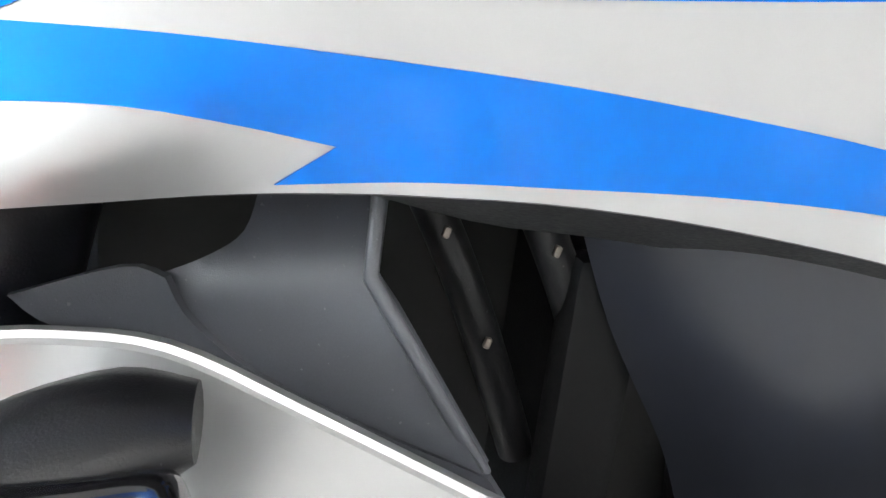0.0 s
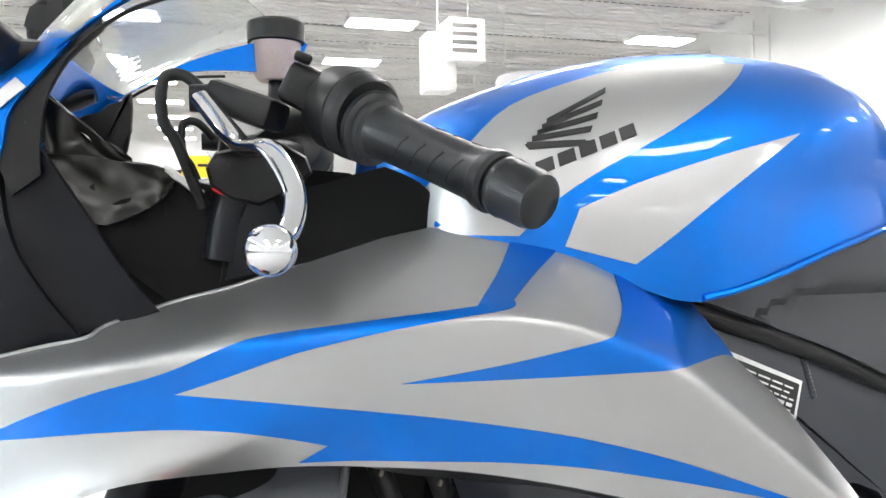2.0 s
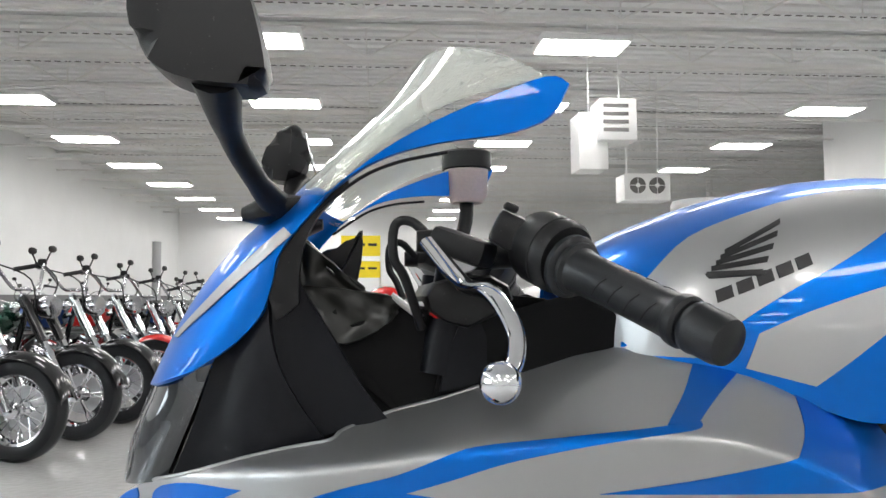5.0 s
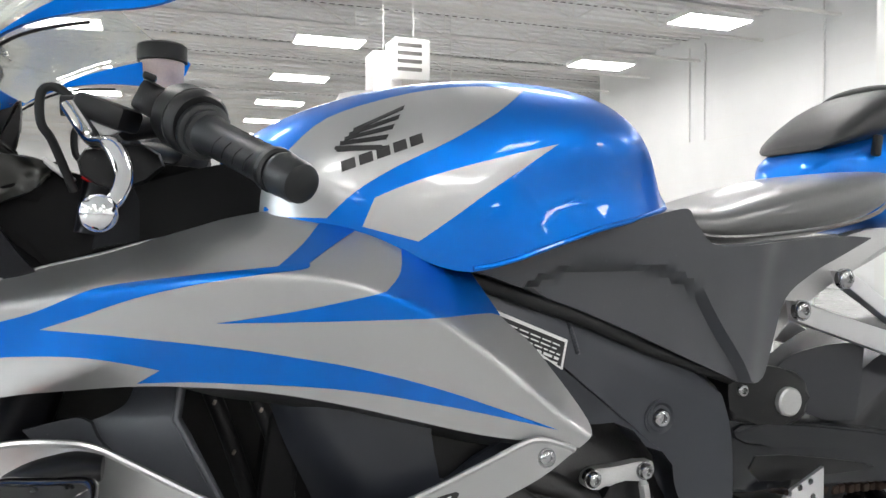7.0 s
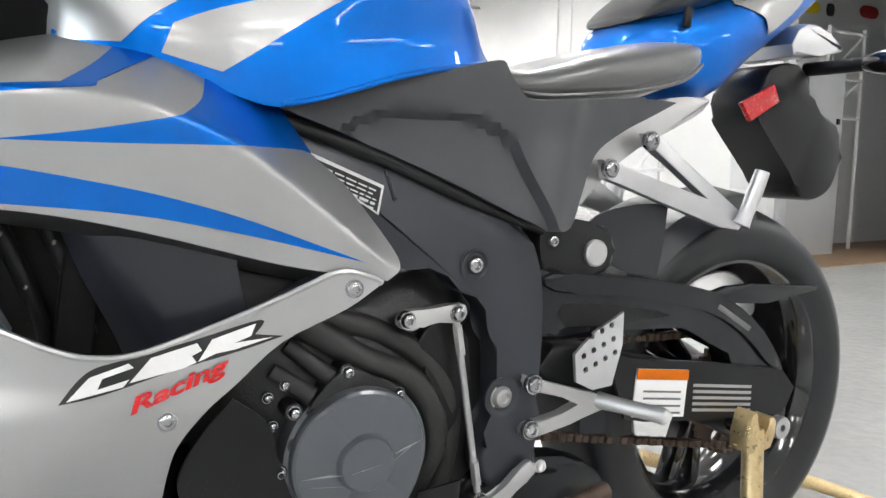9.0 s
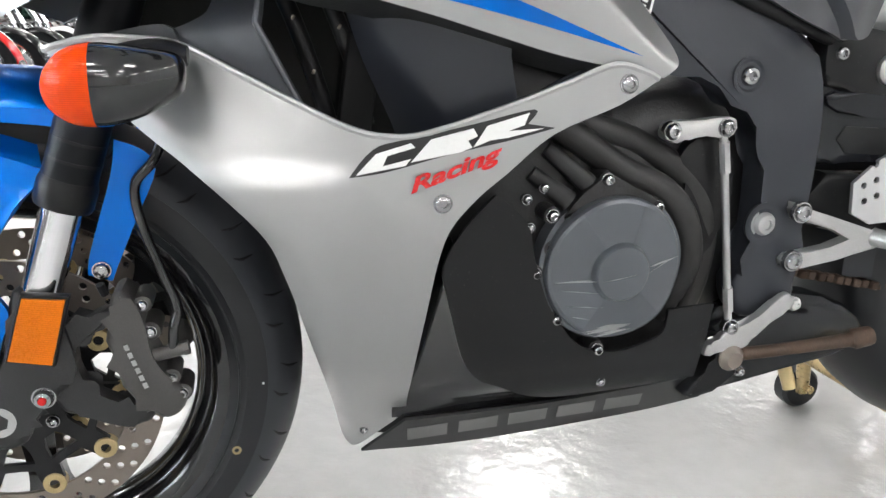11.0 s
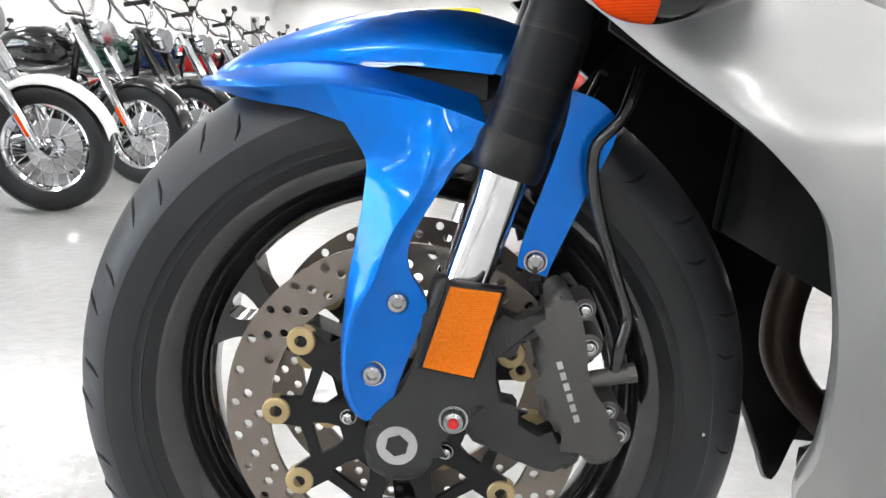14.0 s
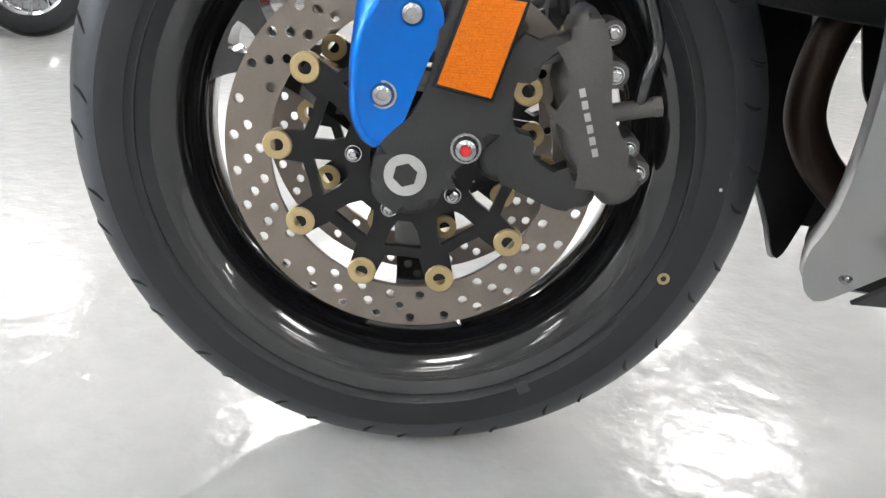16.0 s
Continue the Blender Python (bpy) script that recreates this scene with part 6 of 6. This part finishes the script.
part("rear_sprocket", prism(teeth, -.088, -.081, 1, 0, [circle2(RX, RZ, .06, 30)] + [circle2(RX + .08 * math.cos(k * 1.0472), RZ + .08 * math.sin(k * 1.0472), .012, 12) for k in range(6)]), RUST, rr, "brown steel rear sprocket")

# seat and tail
part("rider_seat", hull([(.858, .884, .008, .085), (.874, .873, .024, .105), (.92, .870, .028, .118), (1.0, .884, .036, .128), (1.09, .900, .042, .13), (1.165, .917, .038, .125), (1.212, .930, .026, .11), (1.236, .935, .008, .08)], 28, p=3.0), LEATHER, bike, "black vinyl rider seat")
part("seat_piping", bars([[(.868, -.101, .866), (.92, -.119, .858), (1.0, -.129, .863), (1.09, -.131, .874), (1.165, -.126, .893), (1.226, -.100, .922)]], .0030, 8, 4), LEATHER, bike)
TAIL = [(1.112, .930, .004, .03), (1.125, .945, .022, .06), (1.15, .953, .037, .085), (1.185, .937, .068, .10), (1.27, .950, .080, .108), (1.35, .995, .068, .10), (1.46, 1.040, .048, .08), (1.55, 1.078, .027, .055), (1.612, 1.103, .008, .03)]


def taily(x, z):
    """Near side of the tail cowl."""
    zc, hz, hy = (curve1([(r[0], r[k]) for r in TAIL])(x) for k in (1, 2, 3))
    return -hy * (1 - min(.99, abs(z - zc) / hz) ** 2.8) ** (1 / 2.8)


tail = part("tail_cowl", hull(TAIL, 28, p=2.8), BLUE, bike, "glossy blue tail cowl")
part("tail_patch", sheet([(1.292, 1.014, S), (1.30, 1.033, S), (1.39, 1.051), (1.495, 1.076, S), (1.46, 1.036), (1.41, 1.002), (1.366, .978, S), (1.356, .998), (1.325, 1.008)], taily, .001, .0035, .012), SILVER, tail, "silver tail panel")
bm = bmesh.new()
for k in range(3):
    box(bm, (.016, .002, .012), (1.320 + .02 * k, taily(1.320 + .02 * k, 1.029 + .0042 * k) - .005, 1.029 + .0042 * k), (0, -11, 8))
part("tail_mark", bm, INK, tail, "black bars in place of a model mark")
part("tail_mark", box(bmesh.new(), (.04, .002, .011), (1.405, taily(1.405, 1.047) - .005, 1.047), (0, -11, 12)), RED, tail, "red bar in place of a model mark")
part("tail_notch", box(bmesh.new(), (.012, .01, .03), (1.190, -.100, .985), (0, 10, 0), .003), BLACKPL, tail)
part("pillion_seat", hull([(1.136, .986, .004, .060), (1.150, .995, .015, .078), (1.185, 1.012, .028, .090), (1.23, 1.031, .037, .095), (1.275, 1.045, .035, .094), (1.31, 1.051, .022, .088), (1.33, 1.053, .008, .08)], 24, p=2.5), PILLION, bike, "black vinyl pillion seat")
part("seat_strap", tube(bmesh.new(), [(1.290, -.094, 1.030), (1.278, -.090, 1.060), (1.268, -.055, 1.077), (1.264, 0, 1.082), (1.268, .055, 1.077), (1.278, .090, 1.060), (1.290, .094, 1.030)], .005, 10, 5, flat=.5), LEATHER, bike, "raised seam across the pillion seat")
for sd in (-1, 1):
    part("subframe", prism([(.948, .70), (.965, .74), (1.0, .800), (1.08, .842), (1.16, .868), (1.24, .870), (1.20, .84), (1.10, .795), (1.04, .755), (.985, .705)], sd * .085, sd * .108, 3, .006), CASTALU, bike, "pale cast alloy subframe")
    pb = part("pillion_bracket", prism([(1.015, .778), (1.035, .776), (1.24, .712), (1.095, .796), (1.088, .815), (1.108, .815), (1.285, .703), (1.300, .690), (1.285, .675), (1.245, .680), (1.02, .752)], sd * .118, sd * .135, 1, .003), ALU, bike, "alloy pillion footpeg bracket")
    for x, z in ((1.027, .766), (1.098, .805)):
        bolt("bracket_bolt", (x, sd * .136, z), .012, pb, BOLT, sd, .006)
    part("pillion_peg", tube(bmesh.new(), [(1.279, sd * .142, .684), (1.285, sd * .145, .700), (1.294, sd * .15, .730), (1.304, sd * .155, .765)], [.014, .011, .012, .011], 12, 2), ALU, pb)
part("tail_hanger", prism([(1.412, .88), (1.442, .935), (1.515, .948), (1.55, .912), (1.558, .874), (1.632, .848), (1.648, .790), (1.630, .738), (1.590, .714), (1.541, .718), (1.507, .760), (1.444, .822), (1.417, .852)], -.05, .05, 3, .01), BLACKPL, bike, "black number plate hanger")
part("rear_reflector", prism([(1.362, .874), (1.438, .908), (1.453, .880), (1.386, .845)], -.062, -.052, 1, .002), RED, bike, "red rear side reflector")
part("tail_pad", hull([(1.30, 1.050, .012, .085), (1.38, 1.067, .012, .08), (1.46, 1.082, .010, .07), (1.525, 1.092, .004, .055)], 20, p=3), LEATHER, bike)
part("tail_pipe", prism([(1.47, .955), (1.600, .972), (1.588, .984), (1.526, 1.014), (1.48, 1.0)], -.07, .07, 2, .008), ALU, bike, "pale alloy under-tail silencer end")
part("tail_lamp", hull([(1.47, 1.045, .012, .05), (1.50, 1.045, .018, .045), (1.535, 1.05, .010, .03)], 14), RED, bike, "red tail lamp")
for sd in (-1, 1):
    rs = part("rear_signal", hull([(sd * .13, .944, .012, .014, 1.575), (sd * .16, .944, .020, .026, 1.575), (sd * .20, .944, .023, .030, 1.575), (sd * .235, .944, .016, .022, 1.575), (sd * .25, .944, .005, .010, 1.575)], 14, axis="y"), BLACKGL, bike, "black rear turn signal")
    part("signal_stalk", bars([[(1.555, sd * .03, .942), (1.575, sd * .14, .944)]], .012, 10), BLACKPL, rs)

# paddock stand
ps = thing("paddock_stand", "gold zinc-plated rear paddock stand on small black wheels", "stand")
for sd in (-1, 1):
    a = part("stand_leg", tube(bmesh.new(), [(1.295, sd * .175, .375), (1.288, sd * .185, .30), (1.262, sd * .215, .10)], .016, 14, 2), ZINC, ps)
    part("hook", prism([(1.275, .400), (1.268, .345), (1.32, .345), (1.33, .385), (1.316, .392), (1.308, .366), (1.290, .370), (1.288, .402)], sd * .155, sd * .19, 2, .003), ZINC, ps)
    part("stand_arm", tube(bmesh.new(), [(1.28, sd * .20, .25), (1.45, sd * .23, .16), (1.72, sd * .24, .06), (1.85, sd * .24, .035)], .016, 14, 3), ZINC, ps)
    w = part("wheel", lathe(bmesh.new(), [(.012, -.018), (.034, -.018), (.04, -.012), (.04, .012), (.034, .018), (.012, .018)], (1.275, sd * .24, .032), "y", 24, True), RUBBER, ps, "small black wheel")
    part("wheel_bolt", bars([[(1.275, sd * .20, .04), (1.275, sd * .265, .04)]], .008, 8), ZINC, w)
    part("wheel_fork", bars([[(1.262, sd * .215, .11), (1.272, sd * .22, .03)]], .013, 10), ZINC, ps)
part("cross_bar", bars([[(1.72, -.24, .06), (1.72, .24, .06)]], .015, 12), ZINC, ps)
part("cross_bar", bars([[(1.262, -.215, .11), (1.262, .215, .11)]], .015, 12), ZINC, ps)
part("handle", tube(bmesh.new(), [(1.85, -.24, .035), (1.93, -.2, .03), (1.96, 0, .03), (1.93, .2, .03), (1.85, .24, .035)], .016, 14, 3), ZINC, ps)

# ---- the other motorcycles in the showroom ----
PAINT = {
    "black": BLACKGL,
    "white": mat("white_paint", (.72, .72, .71), .2, coat=.8, var=.04),
    "red": mat("red_paint", (.55, .012, .012), .2, coat=.8, var=.05),
    "green": mat("dark_green_paint", (.004, .05, .03), .2, .3, coat=.8, var=.08),
    "blue": mat("dark_blue_paint", (.01, .03, .12), .2, .2, coat=.8, var=.08),
}


def road_wheel(th, cx, r, w, wire, name):
    """A motorcycle wheel about (cx, 0, r): tyre, chrome rim, hub and spokes."""
    part(name + "_tyre", lathe(bmesh.new(), [(r - .10, -w * .7), (r - .06, -w), (r - .025, -w * .9), (r, -w * .35), (r, w * .35), (r - .025, w * .9), (r - .06, w), (r - .10, w * .7)], (cx, 0, r), "y", 48, True), RUBBER, th)
    rim_ = part(name + "_rim", lathe(bmesh.new(), [(r - .095, -w * .72), (r - .115, -w * .6), (r - .12, 0), (r - .115, w * .6), (r - .095, w * .72), (r - .09, w * .5), (r - .09, -w * .5)], (cx, 0, r), "y", 48, True), CHROME, th, "bright chrome rim")
    part(name + "_hub", lathe(bmesh.new(), [(.012, -.075), (.045, -.07), (.05, -.05), (.028, -.03), (.028, .03), (.05, .05), (.045, .07), (.012, .075)], (cx, 0, r), "y", 24, True), CHROME, rim_)
    part(name + "_brake_disc", lathe(bmesh.new(), [(.06, .052), (.14, .052), (.14, .058), (.06, .058)], (cx, 0, r), "y", 36, True), ALU, rim_)
    bm = bmesh.new()
    n = 28 if wire else 6
    for k in range(n):
        a = 2 * math.pi * k / n
        if wire:
            s = 1 if k % 2 else -1
            b = a + (.5 if (k // 2) % 2 else -.5)
            rod(bm, (cx + .04 * math.cos(b), s * .05, r + .04 * math.sin(b)), (cx + (r - .117) * math.cos(a), 0, r + (r - .117) * math.sin(a)), .0034, 5)
        else:
            for d in (-.09, .09):
                rod(bm, (cx + .04 * math.cos(a), 0, r + .04 * math.sin(a)), (cx + (r - .117) * math.cos(a + d), 0, r + (r - .117) * math.sin(a + d)), .009, 6)
    tagged(part(name + "_spokes", bm, CHROME, rim_), "", "", "", "stuff")


def cruiser(label, tank_paint, fender_paint, wire, reach):
    """A chromed cruiser; the front tyre stands at the origin and it heads along +x."""
    th = thing("cruiser_motorcycle", label, "motorcycle", "row of parked cruisers")
    R = .315
    road_wheel(th, 0, R, .062, wire, "front")
    road_wheel(th, -1.62, .325, .085, wire, "rear")
    for s in (-1, 1):
        y = s * .105
        leg = part("fork_leg", tube(bmesh.new(), [(.0, y, R), (-.09, y, .50), (-.16, y, .62), (-.17, y, .64), (-.37, y, 1.02)], [.027, .031, .031, .024, .024], 12, 1), DCHROME, th, "chrome fork leg")
        part("fork_reflector", box(bmesh.new(), (.018, .008, .12), (-.055, y * 1.28, .43), (0, -26, 0), .003), REDOR, leg, "orange fork reflector")
        part("mirror", hull([(-.52, reach + .11, .012, .010, s * .42), (-.505, reach + .11, .024, .035, s * .42), (-.49, reach + .11, .026, .05, s * .42), (-.482, reach + .11, .008, .02, s * .42)], 14), BLACKPL, th, "small black mirror")
        part("mirror_stem", bars([[(-.50, s * .36, reach + .02), (-.50, s * .42, reach + .10)]], .006), BLACKPL, th)
        part("grip", bars([[(-.52, s * .34, reach), (-.62, s * .45, reach - .03)]], .018, 10), GRIP, th)
        part("control", box(bmesh.new(), (.06, .07, .05), (-.50, s * .31, reach + .005), (0, 0, s * 30), .012), BLACKPL, th)
        part("turn_lamp", hull([(-.36, .93, .01, .01, s * .24), (-.34, .93, .035, .035, s * .24), (-.31, .93, .035, .035, s * .24), (-.295, .93, .01, .01, s * .24)], 12), DCHROME, th)
        part("exhaust", tube(bmesh.new(), [(-.62, s * .12, .55), (-.60, s * .17, .42), (-.72, s * .19, .30), (-1.1, s * .20, .27), (-1.85, s * .21, .30)], [.022, .024, .026, .04, .042], 12, 3), DCHROME, th, "chrome exhaust pipe")
        part("fork_cover", bars([[(-.20, y, .69), (-.36, y, 1.0)]], .036, 12), CHROME if wire else BLACKGL, th)
    part("handlebar", tube(bmesh.new(), [(-.53, -.33, reach), (-.47, -.28, reach - .02), (-.42, -.14, 1.07), (-.42, 0, 1.06), (-.42, .14, 1.07), (-.47, .28, reach - .02), (-.53, .33, reach)], .0135, 10, 4), DCHROME, th, "high chrome handlebar")
    part("cable", bars([[(-.45, -.27, reach - .03), (-.28, -.14, 1.12), (-.30, -.06, .86)], [(-.45, .27, reach - .03), (-.27, .15, 1.1), (-.33, .06, .84)]], .006, 6, 4), BLACKPL, th)
    part("headlight", lathe(bmesh.new(), [(0, .10), (.075, .095), (.088, .08), (.085, .03), (.05, -.05), (0, -.07)], (-.28, 0, .93), "x", 24), DCHROME, th, "round chrome headlight")
    part("yoke", box(bmesh.new(), (.09, .27, .05), (-.36, 0, .98), (0, -28, 0), .012), BLACKGL, th)
    g = []
    for k in range(15):
        a = radians(12 + 11.5 * k)
        g.append([(.338 * math.cos(a) * (1 + .0 * j), .078 * math.sin(v * math.pi / 2), R + (.338 + .022 * math.cos(v * math.pi / 2)) * math.sin(a) - .03 * (1 - math.cos(v * math.pi / 2))) for j, v in enumerate([-1 + 2 * i / 8 for i in range(9)])])
    part("front_fender", patch(g, .004), fender_paint, th, "curved front fender")
    part("fuel_tank", hull([(-.48, .84, .05, .05), (-.55, .85, .11, .12), (-.70, .86, .13, .155), (-.88, .84, .11, .14), (-1.02, .80, .05, .08)], 20), tank_paint, th, "teardrop fuel tank")
    part("seat", hull([(-.95, .76, .02, .08), (-1.05, .735, .04, .15), (-1.22, .72, .05, .16), (-1.38, .77, .055, .13), (-1.62, .80, .035, .11)], 16), LEATHER, th, "black leather seat")
    part("rear_fender", patch([[(-1.62 + .37 * math.cos(a), .11 * math.sin(v), .325 + .37 * math.sin(a) - .04 * (1 - math.cos(v))) for v in (-1.5, -.9, -.4, 0, .4, .9, 1.5)] for a in [radians(20 + 10 * k) for k in range(15)]], .004), fender_paint, th)
    part("frame", bars([[(-.40, 0, .92), (-.55, 0, .40), (-.62, 0, .22), (-1.15, 0, .22), (-1.30, 0, .55)], [(-.42, 0, .86), (-1.15, 0, .70), (-1.62, .13, .33)]], .022, 8, 2), BLACKGL, th)
    part("engine_case", hull([(-.60, .36, .08, .10), (-.72, .36, .13, .15), (-.92, .37, .13, .15), (-1.06, .37, .08, .10)], 16, p=3.5), BLACKGL, th, "gloss black engine case")
    for tilt, x in ((24, -.74), (-24, -.93)):
        bm = bmesh.new()
        for k in range(8):
            box(bm, (.13, .15, .010), (0, 0, .03 + .022 * k), bevel=.003, seg=1)
        box(bm, (.09, .10, .20), (0, 0, .10))
        box(bm, (.125, .14, .05), (0, 0, .23), bevel=.015)
        part("cylinder", move(bm, pose(x, 0, .42, 0, tilt, 0)), DCHROME if tilt > 0 else CASTALU, th, "finned cylinder")
    part("air_cleaner", lathe(bmesh.new(), [(0, -.22), (.06, -.22), (.08, -.20), (.08, -.14)], (-.83, 0, .62), "y", 20), DCHROME, th)
    part("oil_filter", bars([[(-.60, 0, .34), (-.53, 0, .34)]], .04, 14), CHROME, th)
    part("side_stand", bars([[(-.85, .1, .22), (-.78, .28, .008)]], .012), BLACKPL, th)
    part("indicator_bar", bars([[(-.34, -.24, .93), (-.34, .24, .93)]], .008), CHROME, th)
    return th


HEAD = -16
rows = [
    (-1.93, 2.87, cruiser("white-fendered cruiser with wire wheels and chrome forks", PAINT["white"], PAINT["white"], True, 1.16)),
    (-1.92, 3.90, cruiser("black cruiser with chrome wire wheels and high bars", PAINT["black"], PAINT["black"], True, 1.26)),
    (-1.84, 4.58, cruiser("dark green cruiser with cast spoke wheels", PAINT["green"], PAINT["black"], False, 1.26)),
    (-1.78, 5.25, cruiser("dark blue cruiser with wire wheels", PAINT["blue"], PAINT["black"], True, 1.24)),
    (-1.71, 5.95, cruiser("red cruiser with a red front fender", PAINT["red"], PAINT["red"], True, 1.22)),
]
LOW = Matrix.Scale(.95, 4)
for x, y, th in rows:
    th.matrix_basis = pose(x, y, FZ, 0, 0, HEAD + (20 if y < 3 else 5)) @ LOW
for k in range(11):
    copy_thing(rows[(1, 3, 0, 2, 1, 4, 3, 2, 0, 1, 3)[k]][2], pose(-1.65 + .045 * k, 6.65 + .78 * k, FZ, 0, 0, HEAD + 4 + (k % 3 - 1) * 3) @ LOW)
copy_thing(rows[0][2], pose(-2.15, 2.05, FZ, 0, 0, HEAD - 4) @ LOW)
for k, (x, y, a) in enumerate(((-.35, 16.2, 10), (-.1, 17.6, 5), (-3.4, 18.2, -4), (-5.3, 7.2, 165), (-5.4, 9.3, 168), (-5.5, 11.5, 164), (-5.4, 13.8, 166))):
    copy_thing(rows[(1, 2, 3, 1, 4, 2, 3)[k]][2], pose(x, y, FZ, 0, 0, a) @ LOW)


def parked_sport(label, paint, second):
    """A faired sport motorcycle; front tyre at the origin, heading along +x."""
    th = thing("parked_sport_motorcycle", label, "motorcycle", "parked sport motorcycles")
    for cx, w, nm in ((0, .058, "front"), (-1.38, .085, "rear")):
        part(nm + "_tyre", lathe(bmesh.new(), [(.21, -w * .8), (.24, -w), (.28, -w * .8), (.30, -w * .2), (.30, w * .2), (.28, w * .8), (.24, w), (.21, w * .8)], (cx, 0, .30), "y", 40, True), RUBBER, th)
        rm = part(nm + "_rim", lathe(bmesh.new(), [(.215, -w * .8), (.195, -w * .5), (.19, 0), (.195, w * .5), (.215, w * .8), (.22, 0)], (cx, 0, .30), "y", 40, True), BLACKGL, th)
        for k in range(5):
            a = 2 * math.pi * k / 5
            part("spoke", bars([[(cx + .03 * math.cos(a), 0, .30 + .03 * math.sin(a)), (cx + .195 * math.cos(a), 0, .30 + .195 * math.sin(a))]], .014), BLACKGL, rm)
        part(nm + "_disc", lathe(bmesh.new(), [(.09, -.062), (.15, -.062), (.15, -.057), (.09, -.057)], (cx, 0, .30), "y", 36, True), STEEL, rm)
    for s in (-1, 1):
        part("fork_leg", bars([[(0, s * .1, .30), (-.16, s * .1, .75)]], .024, 12), GOLD, th)
        mr = part("mirror", hull([(-.08, 1.13, .008, .02, s * .36), (-.06, 1.135, .036, .055, s * .36), (-.035, 1.135, .04, .06, s * .36), (-.015, 1.13, .01, .03, s * .36)], 16), BLACKPL, th, "black oval mirror")
        part("mirror_arm", tube(bmesh.new(), [(-.02, s * .16, 1.0), (-.04, s * .26, 1.07), (-.05, s * .34, 1.12)], .010, 8, 3), BLACKPL, mr)
        part("grip", bars([[(-.36, s * .20, .93), (-.43, s * .33, .90)]], .017, 10), GRIP, th)
    part("fairing", hull([(.10, .78, .03, .03), (.04, .80, .10, .12), (-.12, .78, .17, .20), (-.35, .70, .20, .22), (-.60, .58, .16, .20), (-.80, .48, .10, .15)], 24, p=2.6), paint, th, "glossy fairing")
    part("headlight", hull([(.115, .82, .008, .02), (.09, .825, .035, .09), (.04, .835, .045, .13)], 14), LENS, th)
    part("windscreen", patch([[(-.02 - .22 * s, .17 * math.sin(v), .93 + .17 * s - .05 * (1 - math.cos(v))) for v in (-1.2, -.6, 0, .6, 1.2)] for s in (0, .33, .66, 1)], .003), LENS, th)
    part("fuel_tank", hull([(-.38, .88, .03, .08), (-.46, .90, .10, .15), (-.62, .92, .11, .16), (-.78, .88, .07, .12), (-.86, .84, .02, .08)], 20), second, th)
    part("seat", hull([(-.82, .83, .02, .07), (-.95, .82, .03, .12), (-1.15, .86, .03, .11), (-1.22, .90, .02, .08)], 16), LEATHER, th)
    part("tail", hull([(-1.08, .88, .02, .08), (-1.2, .92, .05, .10), (-1.45, .99, .04, .08), (-1.62, 1.03, .01, .03)], 16), paint, th)
    part("engine", hull([(-.45, .42, .10, .12), (-.6, .42, .16, .16), (-.85, .42, .15, .15), (-.95, .42, .08, .1)], 14, p=4), ENGINE, th)
    part("swingarm", bars([[(-.85, .12, .42), (-1.38, .12, .30)], [(-.85, -.12, .42), (-1.38, -.12, .30)]], .03), ALU, th)
    part("muffler", tube(bmesh.new(), [(-.7, -.14, .25), (-1.0, -.16, .35), (-1.4, -.18, .62)], [.025, .04, .05], 12, 3), CHROME, th)
    part("front_fender", patch([[(.325 * math.cos(a), .065 * math.sin(v), .30 + .325 * math.sin(a) - .02 * (1 - math.cos(v))) for v in (-1.5, -.8, 0, .8, 1.5)] for a in [radians(30 + 12 * k) for k in range(10)]], .003), paint, th)
    part("side_stand", bars([[(-.7, .12, .25), (-.65, .30, .008)]], .012), BLACKPL, th)
    return th


sp1 = parked_sport("red and white parked sport motorcycle", PAINT["red"], PAINT["white"])
sp2 = parked_sport("white and red parked sport motorcycle", PAINT["white"], PAINT["red"])
sp1.matrix_basis = pose(.55, 6.4, FZ, 0, 0, 165)
sp2.matrix_basis = pose(2.1, 4.6, FZ, 0, 0, 200)
for k, (x, y, a) in enumerate(((3.1, 4.9, 200), (4.1, 5.4, 205), (1.1, 6.4, 195), (2.4, 7.2, 198))):
    copy_thing((sp1, sp2)[k % 2], pose(x, y, FZ, 0, 0, a))
sp3 = parked_sport("red and black parked sport motorcycle", PAINT["black"], PAINT["red"])
sp3.matrix_basis = pose(-.32, 6.1, FZ, 0, 0, 163)
